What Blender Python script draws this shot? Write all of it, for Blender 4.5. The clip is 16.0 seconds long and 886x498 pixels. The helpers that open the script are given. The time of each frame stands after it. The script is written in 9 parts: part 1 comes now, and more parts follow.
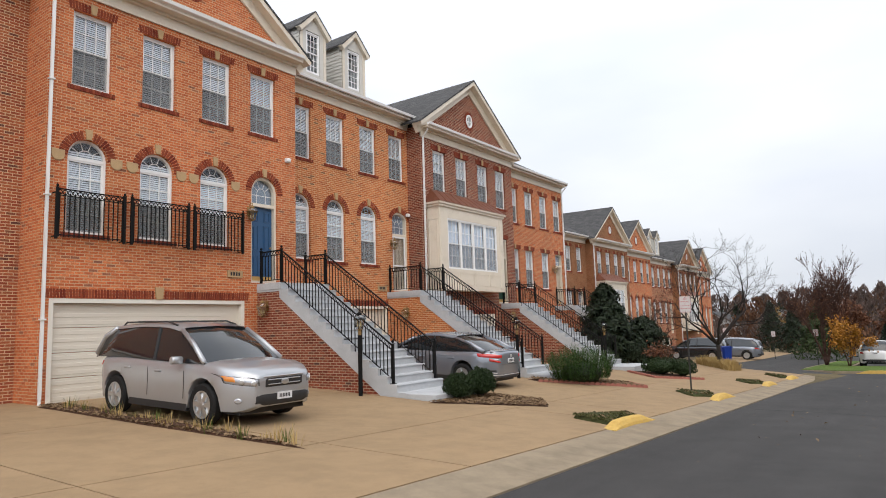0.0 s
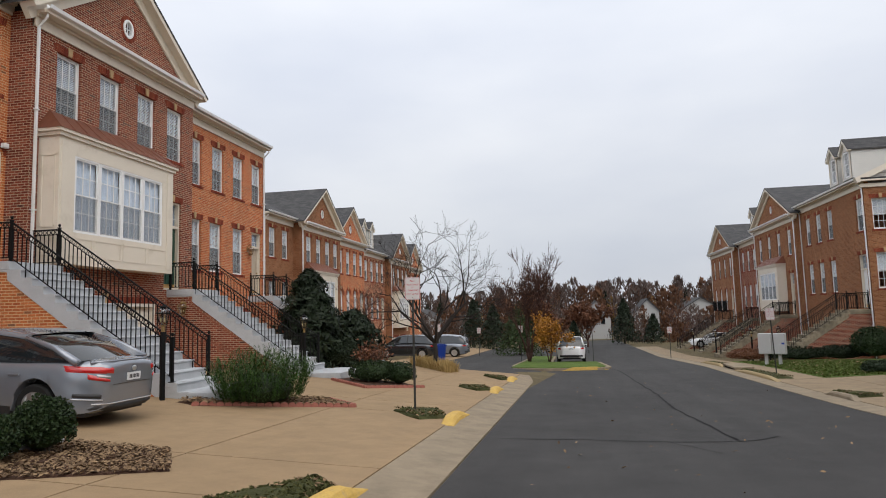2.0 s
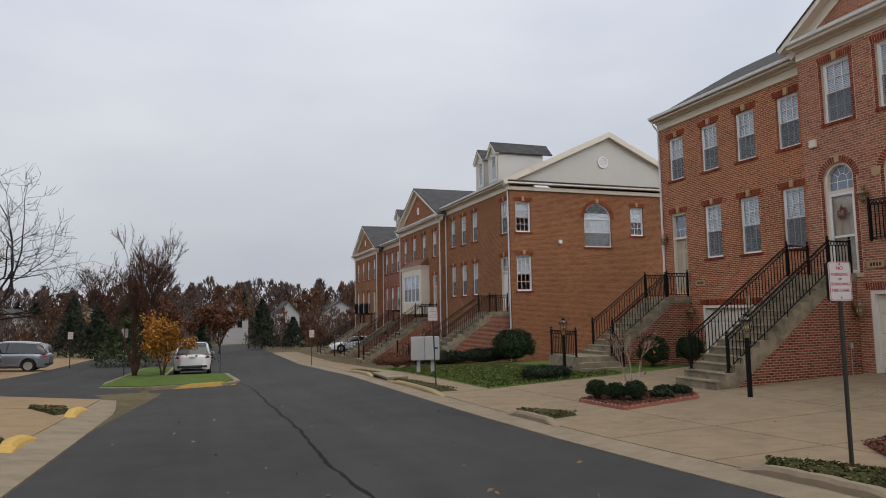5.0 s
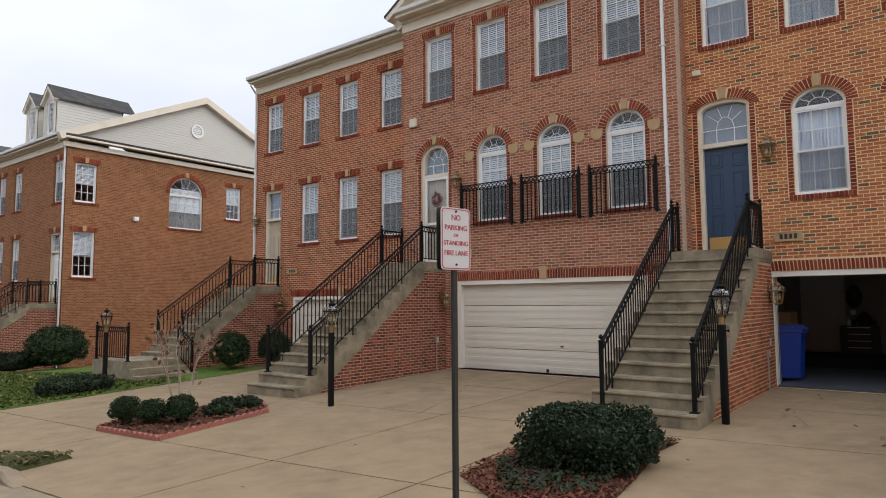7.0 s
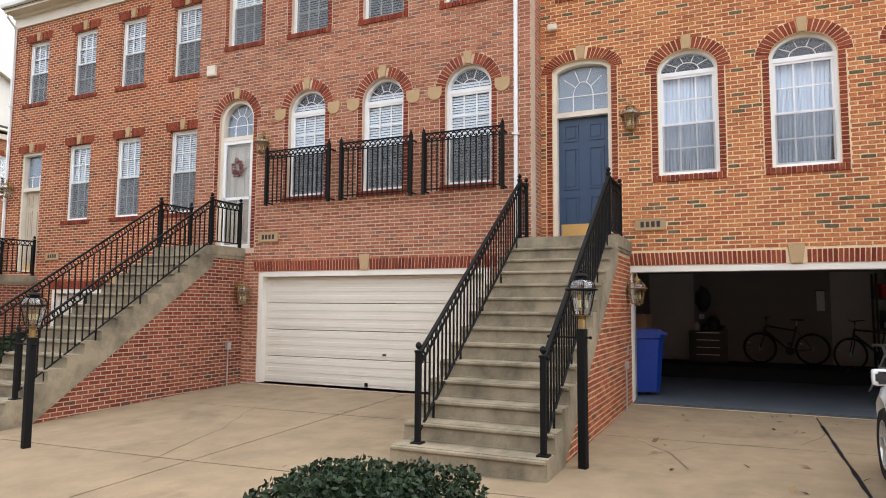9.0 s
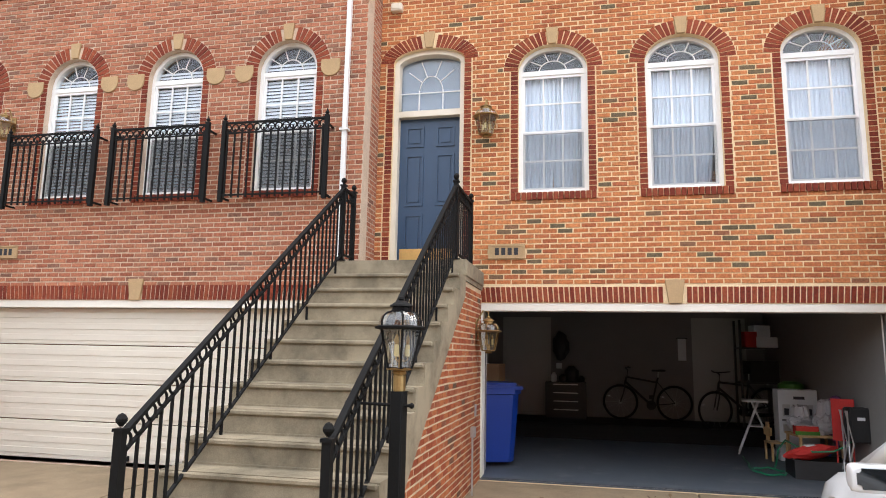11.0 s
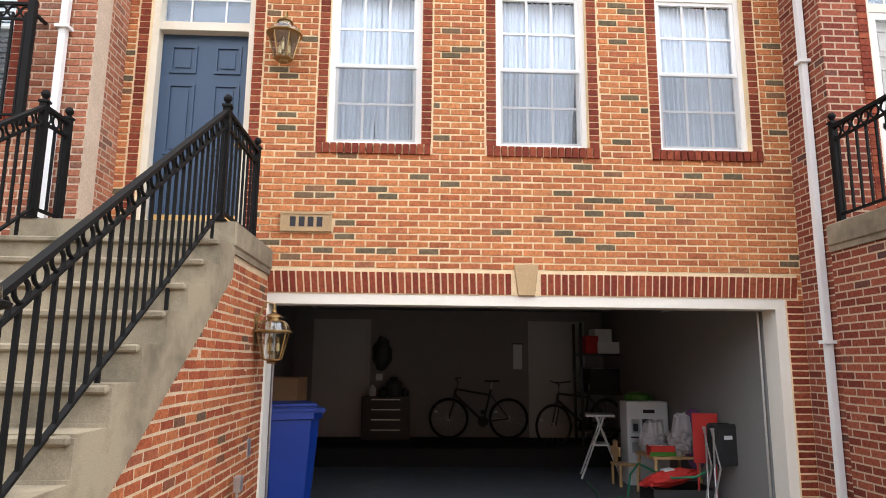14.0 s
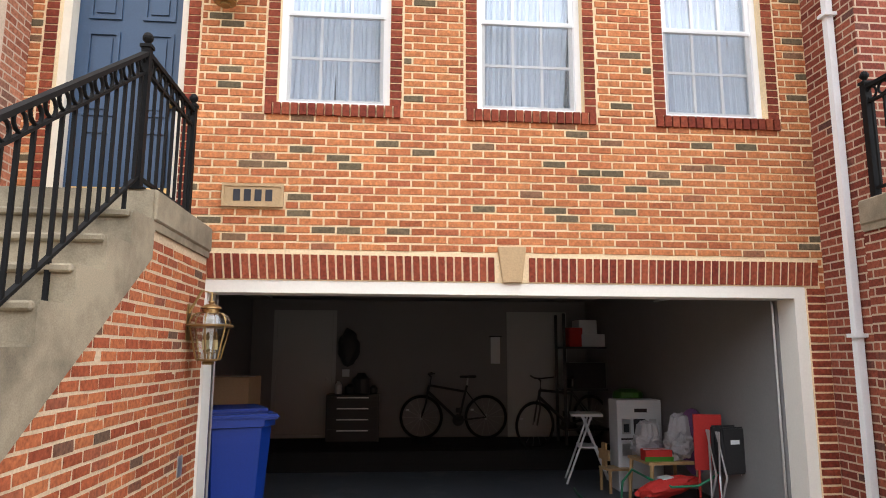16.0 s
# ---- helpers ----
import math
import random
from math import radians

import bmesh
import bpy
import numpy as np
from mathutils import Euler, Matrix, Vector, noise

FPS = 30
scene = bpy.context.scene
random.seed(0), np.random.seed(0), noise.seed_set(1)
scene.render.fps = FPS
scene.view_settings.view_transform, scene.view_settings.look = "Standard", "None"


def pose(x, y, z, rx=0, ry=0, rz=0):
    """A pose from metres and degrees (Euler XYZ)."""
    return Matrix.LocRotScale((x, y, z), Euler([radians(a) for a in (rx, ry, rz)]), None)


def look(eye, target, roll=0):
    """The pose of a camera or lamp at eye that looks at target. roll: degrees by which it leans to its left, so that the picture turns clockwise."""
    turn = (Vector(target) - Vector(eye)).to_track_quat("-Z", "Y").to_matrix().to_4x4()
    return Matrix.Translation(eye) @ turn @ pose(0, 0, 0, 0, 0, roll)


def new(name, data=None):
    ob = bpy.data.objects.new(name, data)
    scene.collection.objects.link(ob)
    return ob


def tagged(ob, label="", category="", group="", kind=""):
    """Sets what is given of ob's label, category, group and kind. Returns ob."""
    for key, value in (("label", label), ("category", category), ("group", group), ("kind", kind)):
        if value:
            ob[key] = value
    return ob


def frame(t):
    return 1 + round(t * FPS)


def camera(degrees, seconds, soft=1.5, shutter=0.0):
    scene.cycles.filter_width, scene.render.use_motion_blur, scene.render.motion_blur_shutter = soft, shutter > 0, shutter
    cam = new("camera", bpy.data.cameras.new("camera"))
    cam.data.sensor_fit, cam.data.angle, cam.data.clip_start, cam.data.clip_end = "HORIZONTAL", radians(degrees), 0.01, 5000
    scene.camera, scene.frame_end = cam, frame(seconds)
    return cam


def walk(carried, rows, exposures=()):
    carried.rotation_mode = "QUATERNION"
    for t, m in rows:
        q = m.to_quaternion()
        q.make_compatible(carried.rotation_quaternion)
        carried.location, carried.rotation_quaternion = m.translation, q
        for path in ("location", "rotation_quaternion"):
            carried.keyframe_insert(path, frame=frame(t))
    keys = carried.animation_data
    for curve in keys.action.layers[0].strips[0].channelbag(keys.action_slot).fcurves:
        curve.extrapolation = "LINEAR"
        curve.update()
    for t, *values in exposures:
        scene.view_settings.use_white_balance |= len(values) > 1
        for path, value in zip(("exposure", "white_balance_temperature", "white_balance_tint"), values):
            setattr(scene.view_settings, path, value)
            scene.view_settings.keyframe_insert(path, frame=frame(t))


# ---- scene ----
cam = camera(68.0, 16.0, 1.0)
PATH = [
    (0, (1.171, 0.754, 2.28), (0.017, 2.371, 2.51), -1.8),
    (0.5, (0.388, 2.327, 2.3), (-0.532, 4.09, 2.517), -1.8),
    (1, (-0.2, 3.966, 2.271), (-0.917, 5.821, 2.478), -1.8),
    (1.5, (-0.695, 5.607, 2.198), (-1.237, 7.521, 2.4), -1.7),
    (2, (-1.037, 7.131, 2.106), (-1.415, 9.084, 2.304), -1.6),
    (2.5, (-1.223, 8.609, 2.085), (-1.444, 10.587, 2.277), -1.3),
    (3, (-1.328, 10.044, 2.015), (-1.396, 12.033, 2.208), -1.1),
    (3.2, (-1.323, 10.572, 2.007), (-1.332, 12.563, 2.197), -1.0),
    (5.3, (-0.018, 14.782, 1.852), (0.789, 16.602, 2.036), -1.0),
    (5.5, (0.27, 15.177, 1.835), (1.177, 16.95, 2.017), -1.0),
    (6, (1.06, 16.015, 1.755), (2.225, 17.631, 1.934), -0.8),
    (6.5, (1.929, 16.674, 1.703), (3.332, 18.09, 1.875), -0.5),
    (7, (2.786, 17.165, 1.664), (4.369, 18.376, 1.828), -0.4),
    (7.5, (3.623, 17.511, 1.639), (5.335, 18.534, 1.797), -0.2),
    (8, (4.405, 17.75, 1.58), (6.168, 18.68, 1.739), 0.0),
    (8.5, (5.164, 17.952, 1.554), (6.951, 18.837, 1.714), 0.3),
    (9, (5.88, 18.206, 1.565), (7.692, 19.035, 1.736), 0.4),
    (9.2, (6.131, 18.274, 1.563), (7.969, 19.04, 1.754), 0.5),
    (11.3, (8.857, 18.587, 1.593), (10.802, 18.925, 1.916), 1.0),
    (11.5, (9.09, 18.612, 1.599), (11.045, 18.877, 1.93), 0.9),
    (12, (9.58, 18.598, 1.627), (11.548, 18.722, 1.962), 0.6),
    (12.5, (9.969, 18.573, 1.637), (11.941, 18.618, 1.971), 0.3),
    (13, (10.305, 18.567, 1.621), (12.276, 18.557, 1.961), 0.2),
    (13.5, (10.63, 18.574, 1.61), (12.6, 18.517, 1.95), 0.3),
    (14, (10.905, 18.526, 1.596), (12.874, 18.443, 1.939), 0.5),
    (14.5, (11.199, 18.52, 1.607), (13.166, 18.399, 1.949), 0.5),
    (15, (11.47, 18.523, 1.62), (13.435, 18.366, 1.956), 0.3),
    (15.5, (11.663, 18.512, 1.653), (13.629, 18.344, 1.977), 0.1),
    (16, (11.826, 18.483, 1.663), (13.794, 18.316, 1.978), 0.2),
]
EXPOSURES = [(0.0, 0.15), (1.5, -0.05), (3.0, -0.3), (5.5, -0.42), (6.5, -0.14), (7.5, 0.28), (9.0, 0.95), (11.5, 1.3), (16.0, 1.5)]
walk(cam, [(t, look(eye, target, roll)) for t, eye, target, roll in PATH], EXPOSURES)

# ---------------------------------------------------------------- light
world = bpy.data.worlds.new("overcast_sky")
scene.world = world
world.use_nodes = True
wn, wl = world.node_tree.nodes, world.node_tree.links
wn.clear()
w_out = wn.new("ShaderNodeOutputWorld")
w_bg = wn.new("ShaderNodeBackground")
w_sky = wn.new("ShaderNodeTexSky")
w_sky.sky_type, w_sky.sun_disc = "NISHITA", False
w_sky.sun_elevation, w_sky.sun_rotation = radians(52), radians(137)
w_co = wn.new("ShaderNodeTexCoord")
w_map = wn.new("ShaderNodeMapping")
w_map.inputs["Scale"].default_value = (1.2, 1.2, 3.2)
w_noise = wn.new("ShaderNodeTexNoise")
w_noise.inputs["Scale"].default_value = 1.7
w_noise.inputs["Detail"].default_value = 5
w_noise.inputs["Roughness"].default_value = 0.45
w_ramp = wn.new("ShaderNodeValToRGB")
w_ramp.color_ramp.elements[0].position, w_ramp.color_ramp.elements[1].position = 0.3, 0.72
w_ramp.color_ramp.elements[0].color = (6.6, 7.0, 7.9, 1)
w_ramp.color_ramp.elements[1].color = (8.6, 8.8, 9.2, 1)
w_mix = wn.new("ShaderNodeMixRGB")
w_mix.inputs[0].default_value = 0.92
wl.new(w_co.outputs["Generated"], w_map.inputs["Vector"])
wl.new(w_map.outputs["Vector"], w_noise.inputs["Vector"])
wl.new(w_noise.outputs["Fac"], w_ramp.inputs["Fac"])
wl.new(w_sky.outputs["Color"], w_mix.inputs[1])
wl.new(w_ramp.outputs["Color"], w_mix.inputs[2])
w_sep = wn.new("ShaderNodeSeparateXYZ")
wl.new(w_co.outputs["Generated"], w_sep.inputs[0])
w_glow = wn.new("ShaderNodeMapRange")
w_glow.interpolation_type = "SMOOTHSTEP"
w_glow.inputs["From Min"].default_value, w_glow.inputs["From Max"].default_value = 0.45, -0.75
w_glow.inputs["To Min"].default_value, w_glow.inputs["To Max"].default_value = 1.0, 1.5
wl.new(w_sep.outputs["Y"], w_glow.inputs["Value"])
w_mul = wn.new("ShaderNodeVectorMath")
w_mul.operation = "SCALE"
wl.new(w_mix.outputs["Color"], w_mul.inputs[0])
w_low = wn.new("ShaderNodeMapRange")
w_low.interpolation_type = "SMOOTHSTEP"
w_low.inputs["From Min"].default_value, w_low.inputs["From Max"].default_value = -0.02, 0.5
w_low.inputs["To Min"].default_value, w_low.inputs["To Max"].default_value = 0.76, 1.1
wl.new(w_sep.outputs["Z"], w_low.inputs["Value"])
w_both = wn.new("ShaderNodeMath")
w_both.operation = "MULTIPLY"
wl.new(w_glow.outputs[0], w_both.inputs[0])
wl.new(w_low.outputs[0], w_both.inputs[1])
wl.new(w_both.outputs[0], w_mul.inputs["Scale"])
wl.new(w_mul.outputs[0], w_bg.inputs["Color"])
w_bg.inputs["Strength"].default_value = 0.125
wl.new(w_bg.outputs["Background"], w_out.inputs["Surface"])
sun_data = bpy.data.lights.new("sun", "SUN")
sun_data.energy, sun_data.angle, sun_data.color = 1.35, radians(60), (1.0, 0.89, 0.75)
sun = new("sun", sun_data)
sun.matrix_world = look((0, 0, 30), (-16, 17, 0))

# ---------------------------------------------------------------- materials
MATS = {}


def nodes_of(name):
    m = bpy.data.materials.new(name)
    m.use_nodes = True
    n, l = m.node_tree.nodes, m.node_tree.links
    return m, n, l, n["Principled BSDF"]


def ramp_node(n, stops, constant=False):
    r = n.new("ShaderNodeValToRGB")
    e = r.color_ramp.elements
    while len(e) < len(stops):
        e.new(0.5)
    for k, (p, c) in zip(e, stops):
        k.position, k.color = p, (*c, 1)
    if constant:
        r.color_ramp.interpolation = "CONSTANT"
    return r


def math_node(n, l, op, a, b=None):
    k = n.new("ShaderNodeMath")
    k.operation = op
    for i, v in ((0, a), (1, b)):
        if v is None:
            continue
        if isinstance(v, (int, float)):
            k.inputs[i].default_value = v
        else:
            l.new(v, k.inputs[i])
    return k.outputs[0]


def mix_rgb(n, l, fac, a, b, mode="MIX"):
    k = n.new("ShaderNodeMixRGB")
    k.blend_type = mode
    for i, v in ((0, fac), (1, a), (2, b)):
        if isinstance(v, (int, float)):
            k.inputs[i].default_value = v
        elif isinstance(v, tuple):
            k.inputs[i].default_value = (*v, 1)
        else:
            l.new(v, k.inputs[i])
    return k.outputs[0]


def noise_node(n, l, vec, scale, detail=4, rough=0.6):
    k = n.new("ShaderNodeTexNoise")
    k.inputs["Scale"].default_value, k.inputs["Detail"].default_value, k.inputs["Roughness"].default_value = scale, detail, rough
    if vec is not None:
        l.new(vec, k.inputs["Vector"])
    return k.outputs["Fac"]


def bump_to(n, l, bsdf, height, dist=0.004, strength=0.6):
    b = n.new("ShaderNodeBump")
    b.inputs["Strength"].default_value, b.inputs["Distance"].default_value = strength, dist
    l.new(height, b.inputs["Height"])
    l.new(b.outputs["Normal"], bsdf.inputs["Normal"])


def wall_plane_vector(n, l):
    """(along the wall, up, 0) for walls that run along x or y."""
    g = n.new("ShaderNodeNewGeometry")
    p, q = n.new("ShaderNodeSeparateXYZ"), n.new("ShaderNodeSeparateXYZ")
    l.new(g.outputs["Position"], p.inputs[0])
    l.new(g.outputs["True Normal"], q.inputs[0])
    side = math_node(n, l, "GREATER_THAN", math_node(n, l, "ABSOLUTE", q.outputs["X"]), 0.6)
    k = n.new("ShaderNodeMix")
    k.data_type = "FLOAT"
    l.new(side, k.inputs[0])
    l.new(p.outputs["X"], k.inputs[2])
    l.new(p.outputs["Y"], k.inputs[3])
    c = n.new("ShaderNodeCombineXYZ")
    l.new(k.outputs[0], c.inputs[0])
    l.new(p.outputs["Z"], c.inputs[1])
    return c.outputs[0], g.outputs["Position"]


def brick_colours(n, l, value, stops, pos):
    col = ramp_node(n, stops).outputs
    l.new(value, col[0].node.inputs["Fac"])
    big = noise_node(n, l, pos, 0.55, 3)
    fine = noise_node(n, l, pos, 38, 4)
    r1 = ramp_node(n, [(0.3, (0.82, 0.82, 0.82)), (0.7, (1.12, 1.1, 1.08))])
    l.new(big, r1.inputs["Fac"])
    r2 = ramp_node(n, [(0.3, (0.62, 0.62, 0.62)), (0.7, (1.3, 1.3, 1.3))])
    l.new(fine, r2.inputs["Fac"])
    c = mix_rgb(n, l, 1.0, col[0], r1.outputs[0], "MULTIPLY")
    return mix_rgb(n, l, 1.0, c, r2.outputs[0], "MULTIPLY"), fine


def brick_wall_material(name, stops, mortar):
    m, n, l, b = nodes_of(name)
    vec, pos = wall_plane_vector(n, l)
    t = n.new("ShaderNodeTexBrick")
    t.inputs["Scale"].default_value = 1.0
    t.inputs["Brick Width"].default_value, t.inputs["Row Height"].default_value = 0.203, 0.0677
    t.inputs["Mortar Size"].default_value, t.inputs["Mortar Smooth"].default_value = 0.0075, 0.12
    t.inputs["Color1"].default_value, t.inputs["Color2"].default_value = (0, 0, 0, 1), (1, 1, 1, 1)
    t.inputs["Bias"].default_value = 0.0
    l.new(vec, t.inputs["Vector"])
    c, fine = brick_colours(n, l, t.outputs["Color"], stops, pos)
    mort = mix_rgb(n, l, fine, tuple(v * 0.8 for v in mortar), tuple(min(1, v * 1.15) for v in mortar))
    l.new(mix_rgb(n, l, t.outputs["Fac"], c, mort), b.inputs["Base Color"])
    b.inputs["Roughness"].default_value = 0.88
    b.inputs["Specular IOR Level"].default_value = 0.2
    h = math_node(n, l, "SUBTRACT", math_node(n, l, "MULTIPLY", fine, 0.35), t.outputs["Fac"])
    bump_to(n, l, b, h, 0.006, 0.8)
    return m


def brick_piece_material(name, stops, island):
    m, n, l, b = nodes_of(name)
    g = n.new("ShaderNodeNewGeometry")
    if island:
        value = g.outputs["Random Per Island"]
    else:
        value = n.new("ShaderNodeObjectInfo").outputs["Random"]
    c, fine = brick_colours(n, l, value, stops, g.outputs["Position"])
    l.new(c, b.inputs["Base Color"])
    b.inputs["Roughness"].default_value = 0.88
    b.inputs["Specular IOR Level"].default_value = 0.2
    bump_to(n, l, b, fine, 0.004, 0.5)
    return m


def plain(name, colour, rough=0.6, metal=0.0, vary=0.12, scale=3.0, bump=0.0, fine=60.0, stain=None, coat=0.0):
    m, n, l, b = nodes_of(name)
    g = n.new("ShaderNodeNewGeometry").outputs["Position"]
    a, f = noise_node(n, l, g, scale, 4), noise_node(n, l, g, fine, 3)
    lo, hi = tuple(v * (1 - vary) for v in colour), tuple(min(1, v * (1 + vary)) for v in colour)
    c = mix_rgb(n, l, a, lo, hi)
    r = ramp_node(n, [(0.3, (1 - vary * 0.7,) * 3), (0.7, (1 + vary * 0.5,) * 3)])
    l.new(f, r.inputs["Fac"])
    c = mix_rgb(n, l, 1.0, c, r.outputs[0], "MULTIPLY")
    if stain:
        s = ramp_node(n, [(0.55, (0, 0, 0)), (0.75, (1, 1, 1))])
        l.new(noise_node(n, l, g, stain[1], 6, 0.65), s.inputs["Fac"])
        c = mix_rgb(n, l, math_node(n, l, "MULTIPLY", s.outputs[0], 0.6), c, stain[0])
    l.new(c, b.inputs["Base Color"])
    b.inputs["Roughness"].default_value, b.inputs["Metallic"].default_value = rough, metal
    if rough > 0.7:
        b.inputs["Specular IOR Level"].default_value = 0.2
    b.inputs["Coat Weight"].default_value = coat
    if bump:
        bump_to(n, l, b, f, bump, 0.7)
    return m


def glass_material(name, tint=(0.95, 0.975, 1.0), gloss=0.03, mirror=0.05):
    m = bpy.data.materials.new(name)
    m.use_nodes = True
    n, l = m.node_tree.nodes, m.node_tree.links
    n.clear()
    o, t, g, x, f = (n.new("ShaderNode" + k) for k in ("OutputMaterial", "BsdfTransparent", "BsdfGlossy", "MixShader", "LayerWeight"))
    f.inputs["Blend"].default_value = 0.5
    t.inputs["Color"].default_value, g.inputs["Roughness"].default_value = (*tint, 1), gloss
    gloss_part = math_node(n, l, "ADD", math_node(n, l, "MULTIPLY", math_node(n, l, "POWER", f.outputs["Facing"], 4), 0.6), mirror)
    l.new(gloss_part, x.inputs[0])
    l.new(t.outputs[0], x.inputs[1])
    l.new(g.outputs[0], x.inputs[2])
    l.new(x.outputs[0], o.inputs["Surface"])
    return m


def screen_material(name, veil):
    m = bpy.data.materials.new(name)
    m.use_nodes = True
    n, l = m.node_tree.nodes, m.node_tree.links
    n.clear()
    o, t, d, x = (n.new("ShaderNode" + k) for k in ("OutputMaterial", "BsdfTransparent", "BsdfDiffuse", "MixShader"))
    d.inputs["Color"].default_value = (0.13, 0.135, 0.14, 1)
    x.inputs[0].default_value = veil
    l.new(t.outputs[0], x.inputs[1])
    l.new(d.outputs[0], x.inputs[2])
    l.new(x.outputs[0], o.inputs["Surface"])
    return m


def shingle_material(name):
    m, n, l, b = nodes_of(name)
    g = n.new("ShaderNodeNewGeometry")
    p = n.new("ShaderNodeSeparateXYZ")
    l.new(g.outputs["Position"], p.inputs[0])
    c = n.new("ShaderNodeCombineXYZ")
    l.new(math_node(n, l, "ADD", p.outputs["X"], p.outputs["Y"]), c.inputs[0])
    l.new(p.outputs["Z"], c.inputs[1])
    t = n.new("ShaderNodeTexBrick")
    t.inputs["Scale"].default_value = 1
    t.inputs["Brick Width"].default_value, t.inputs["Row Height"].default_value = 0.32, 0.1
    t.inputs["Mortar Size"].default_value = 0.008
    t.inputs["Color1"].default_value, t.inputs["Color2"].default_value, t.inputs["Mortar"].default_value = (0.03, 0.03, 0.033, 1), (0.085, 0.083, 0.082, 1), (0.015, 0.015, 0.016, 1)
    l.new(c.outputs[0], t.inputs["Vector"])
    f = noise_node(n, l, g.outputs["Position"], 30, 4)
    l.new(mix_rgb(n, l, 0.35, t.outputs["Color"], mix_rgb(n, l, f, (0.02, 0.02, 0.022), (0.11, 0.108, 0.105))), b.inputs["Base Color"])
    b.inputs["Roughness"].default_value = 0.95
    bump_to(n, l, b, math_node(n, l, "SUBTRACT", f, t.outputs["Fac"]), 0.01, 0.7)
    return m


def asphalt_material():
    m, n, l, b = nodes_of("asphalt")
    g = n.new("ShaderNodeNewGeometry").outputs["Position"]
    fine, mid, big = noise_node(n, l, g, 160, 3), noise_node(n, l, g, 1.3, 5), noise_node(n, l, g, 0.22, 3)
    st = n.new("ShaderNodeMapping")
    st.inputs["Scale"].default_value = (1.4, 0.06, 1)
    l.new(g, st.inputs["Vector"])
    wear = noise_node(n, l, st.outputs[0], 1.0, 3)
    r = ramp_node(n, [(0.25, (0.030, 0.0295, 0.0295)), (0.75, (0.074, 0.072, 0.070))])
    l.new(math_node(n, l, "ADD", math_node(n, l, "MULTIPLY", mid, 0.35), math_node(n, l, "ADD", math_node(n, l, "MULTIPLY", big, 0.35), math_node(n, l, "MULTIPLY", wear, 0.3))), r.inputs["Fac"])
    s = ramp_node(n, [(0.3, (0.6, 0.6, 0.6)), (0.72, (1.5, 1.5, 1.5))])
    l.new(fine, s.inputs["Fac"])
    l.new(mix_rgb(n, l, 1, r.outputs[0], s.outputs[0], "MULTIPLY"), b.inputs["Base Color"])
    b.inputs["Roughness"].default_value = 0.88
    b.inputs["Specular IOR Level"].default_value = 0.15
    bump_to(n, l, b, fine, 0.004, 0.5)
    return m


def concrete_material(name, colour, dark=0.72, stain=0.0):
    m, n, l, b = nodes_of(name)
    g = n.new("ShaderNodeNewGeometry").outputs["Position"]
    fine, mid, big = noise_node(n, l, g, 120, 3), noise_node(n, l, g, 2.2, 6, 0.65), noise_node(n, l, g, 0.35, 4)
    c = mix_rgb(n, l, big, tuple(v * 0.82 for v in colour), tuple(v * 1.12 for v in colour))
    r = ramp_node(n, [(0.35, (dark,) * 3), (0.62, (1.05, 1.04, 1.03))])
    l.new(mid, r.inputs["Fac"])
    c = mix_rgb(n, l, 0.8, c, mix_rgb(n, l, 1, c, r.outputs[0], "MULTIPLY"))
    if stain:
        q = ramp_node(n, [(0.56, (0, 0, 0)), (0.7, (1, 1, 1))])
        l.new(noise_node(n, l, g, 0.75, 7, 0.68), q.inputs["Fac"])
        c = mix_rgb(n, l, math_node(n, l, "MULTIPLY", q.outputs[0], stain), c, tuple(v * 0.35 for v in colour))
    s = ramp_node(n, [(0.3, (0.85, 0.85, 0.85)), (0.7, (1.12, 1.12, 1.12))])
    l.new(fine, s.inputs["Fac"])
    l.new(mix_rgb(n, l, 1, c, s.outputs[0], "MULTIPLY"), b.inputs["Base Color"])
    b.inputs["Roughness"].default_value = 0.88
    b.inputs["Specular IOR Level"].default_value = 0.2
    bump_to(n, l, b, fine, 0.003, 0.5)
    return m


def leaf_material(name, a, c, rough=0.55):
    m, n, l, b = nodes_of(name)
    g = n.new("ShaderNodeNewGeometry")
    f = noise_node(n, l, g.outputs["Position"], 2.5, 3)
    v = math_node(n, l, "ADD", math_node(n, l, "MULTIPLY", g.outputs["Random Per Island"], 0.7), math_node(n, l, "MULTIPLY", f, 0.3))
    l.new(mix_rgb(n, l, v, a, c), b.inputs["Base Color"])
    b.inputs["Roughness"].default_value = rough
    b.inputs["Specular IOR Level"].default_value = 0.2
    return m


ORANGE = [(0.0, (0.33, 0.098, 0.042)), (0.35, (0.46, 0.16, 0.062)), (0.7, (0.53, 0.205, 0.08)), (0.9, (0.37, 0.112, 0.052)), (0.945, (0.15, 0.11, 0.065)), (1.0, (0.11, 0.085, 0.05))]
ROSE = [(0.0, (0.27, 0.09, 0.052)), (0.4, (0.37, 0.14, 0.08)), (0.8, (0.43, 0.18, 0.105)), (1.0, (0.2, 0.10, 0.07))]
RED = [(0.0, (0.24, 0.055, 0.03)), (0.45, (0.33, 0.085, 0.04)), (0.85, (0.40, 0.13, 0.055)), (1.0, (0.12, 0.05, 0.04))]
DARK = [(0.0, (0.15, 0.034, 0.022)), (0.5, (0.23, 0.058, 0.034)), (0.9, (0.29, 0.085, 0.048)), (1.0, (0.09, 0.045, 0.038))]
TAWNY = [(0.0, (0.2, 0.076, 0.034)), (0.5, (0.26, 0.106, 0.047)), (1.0, (0.31, 0.14, 0.066))]
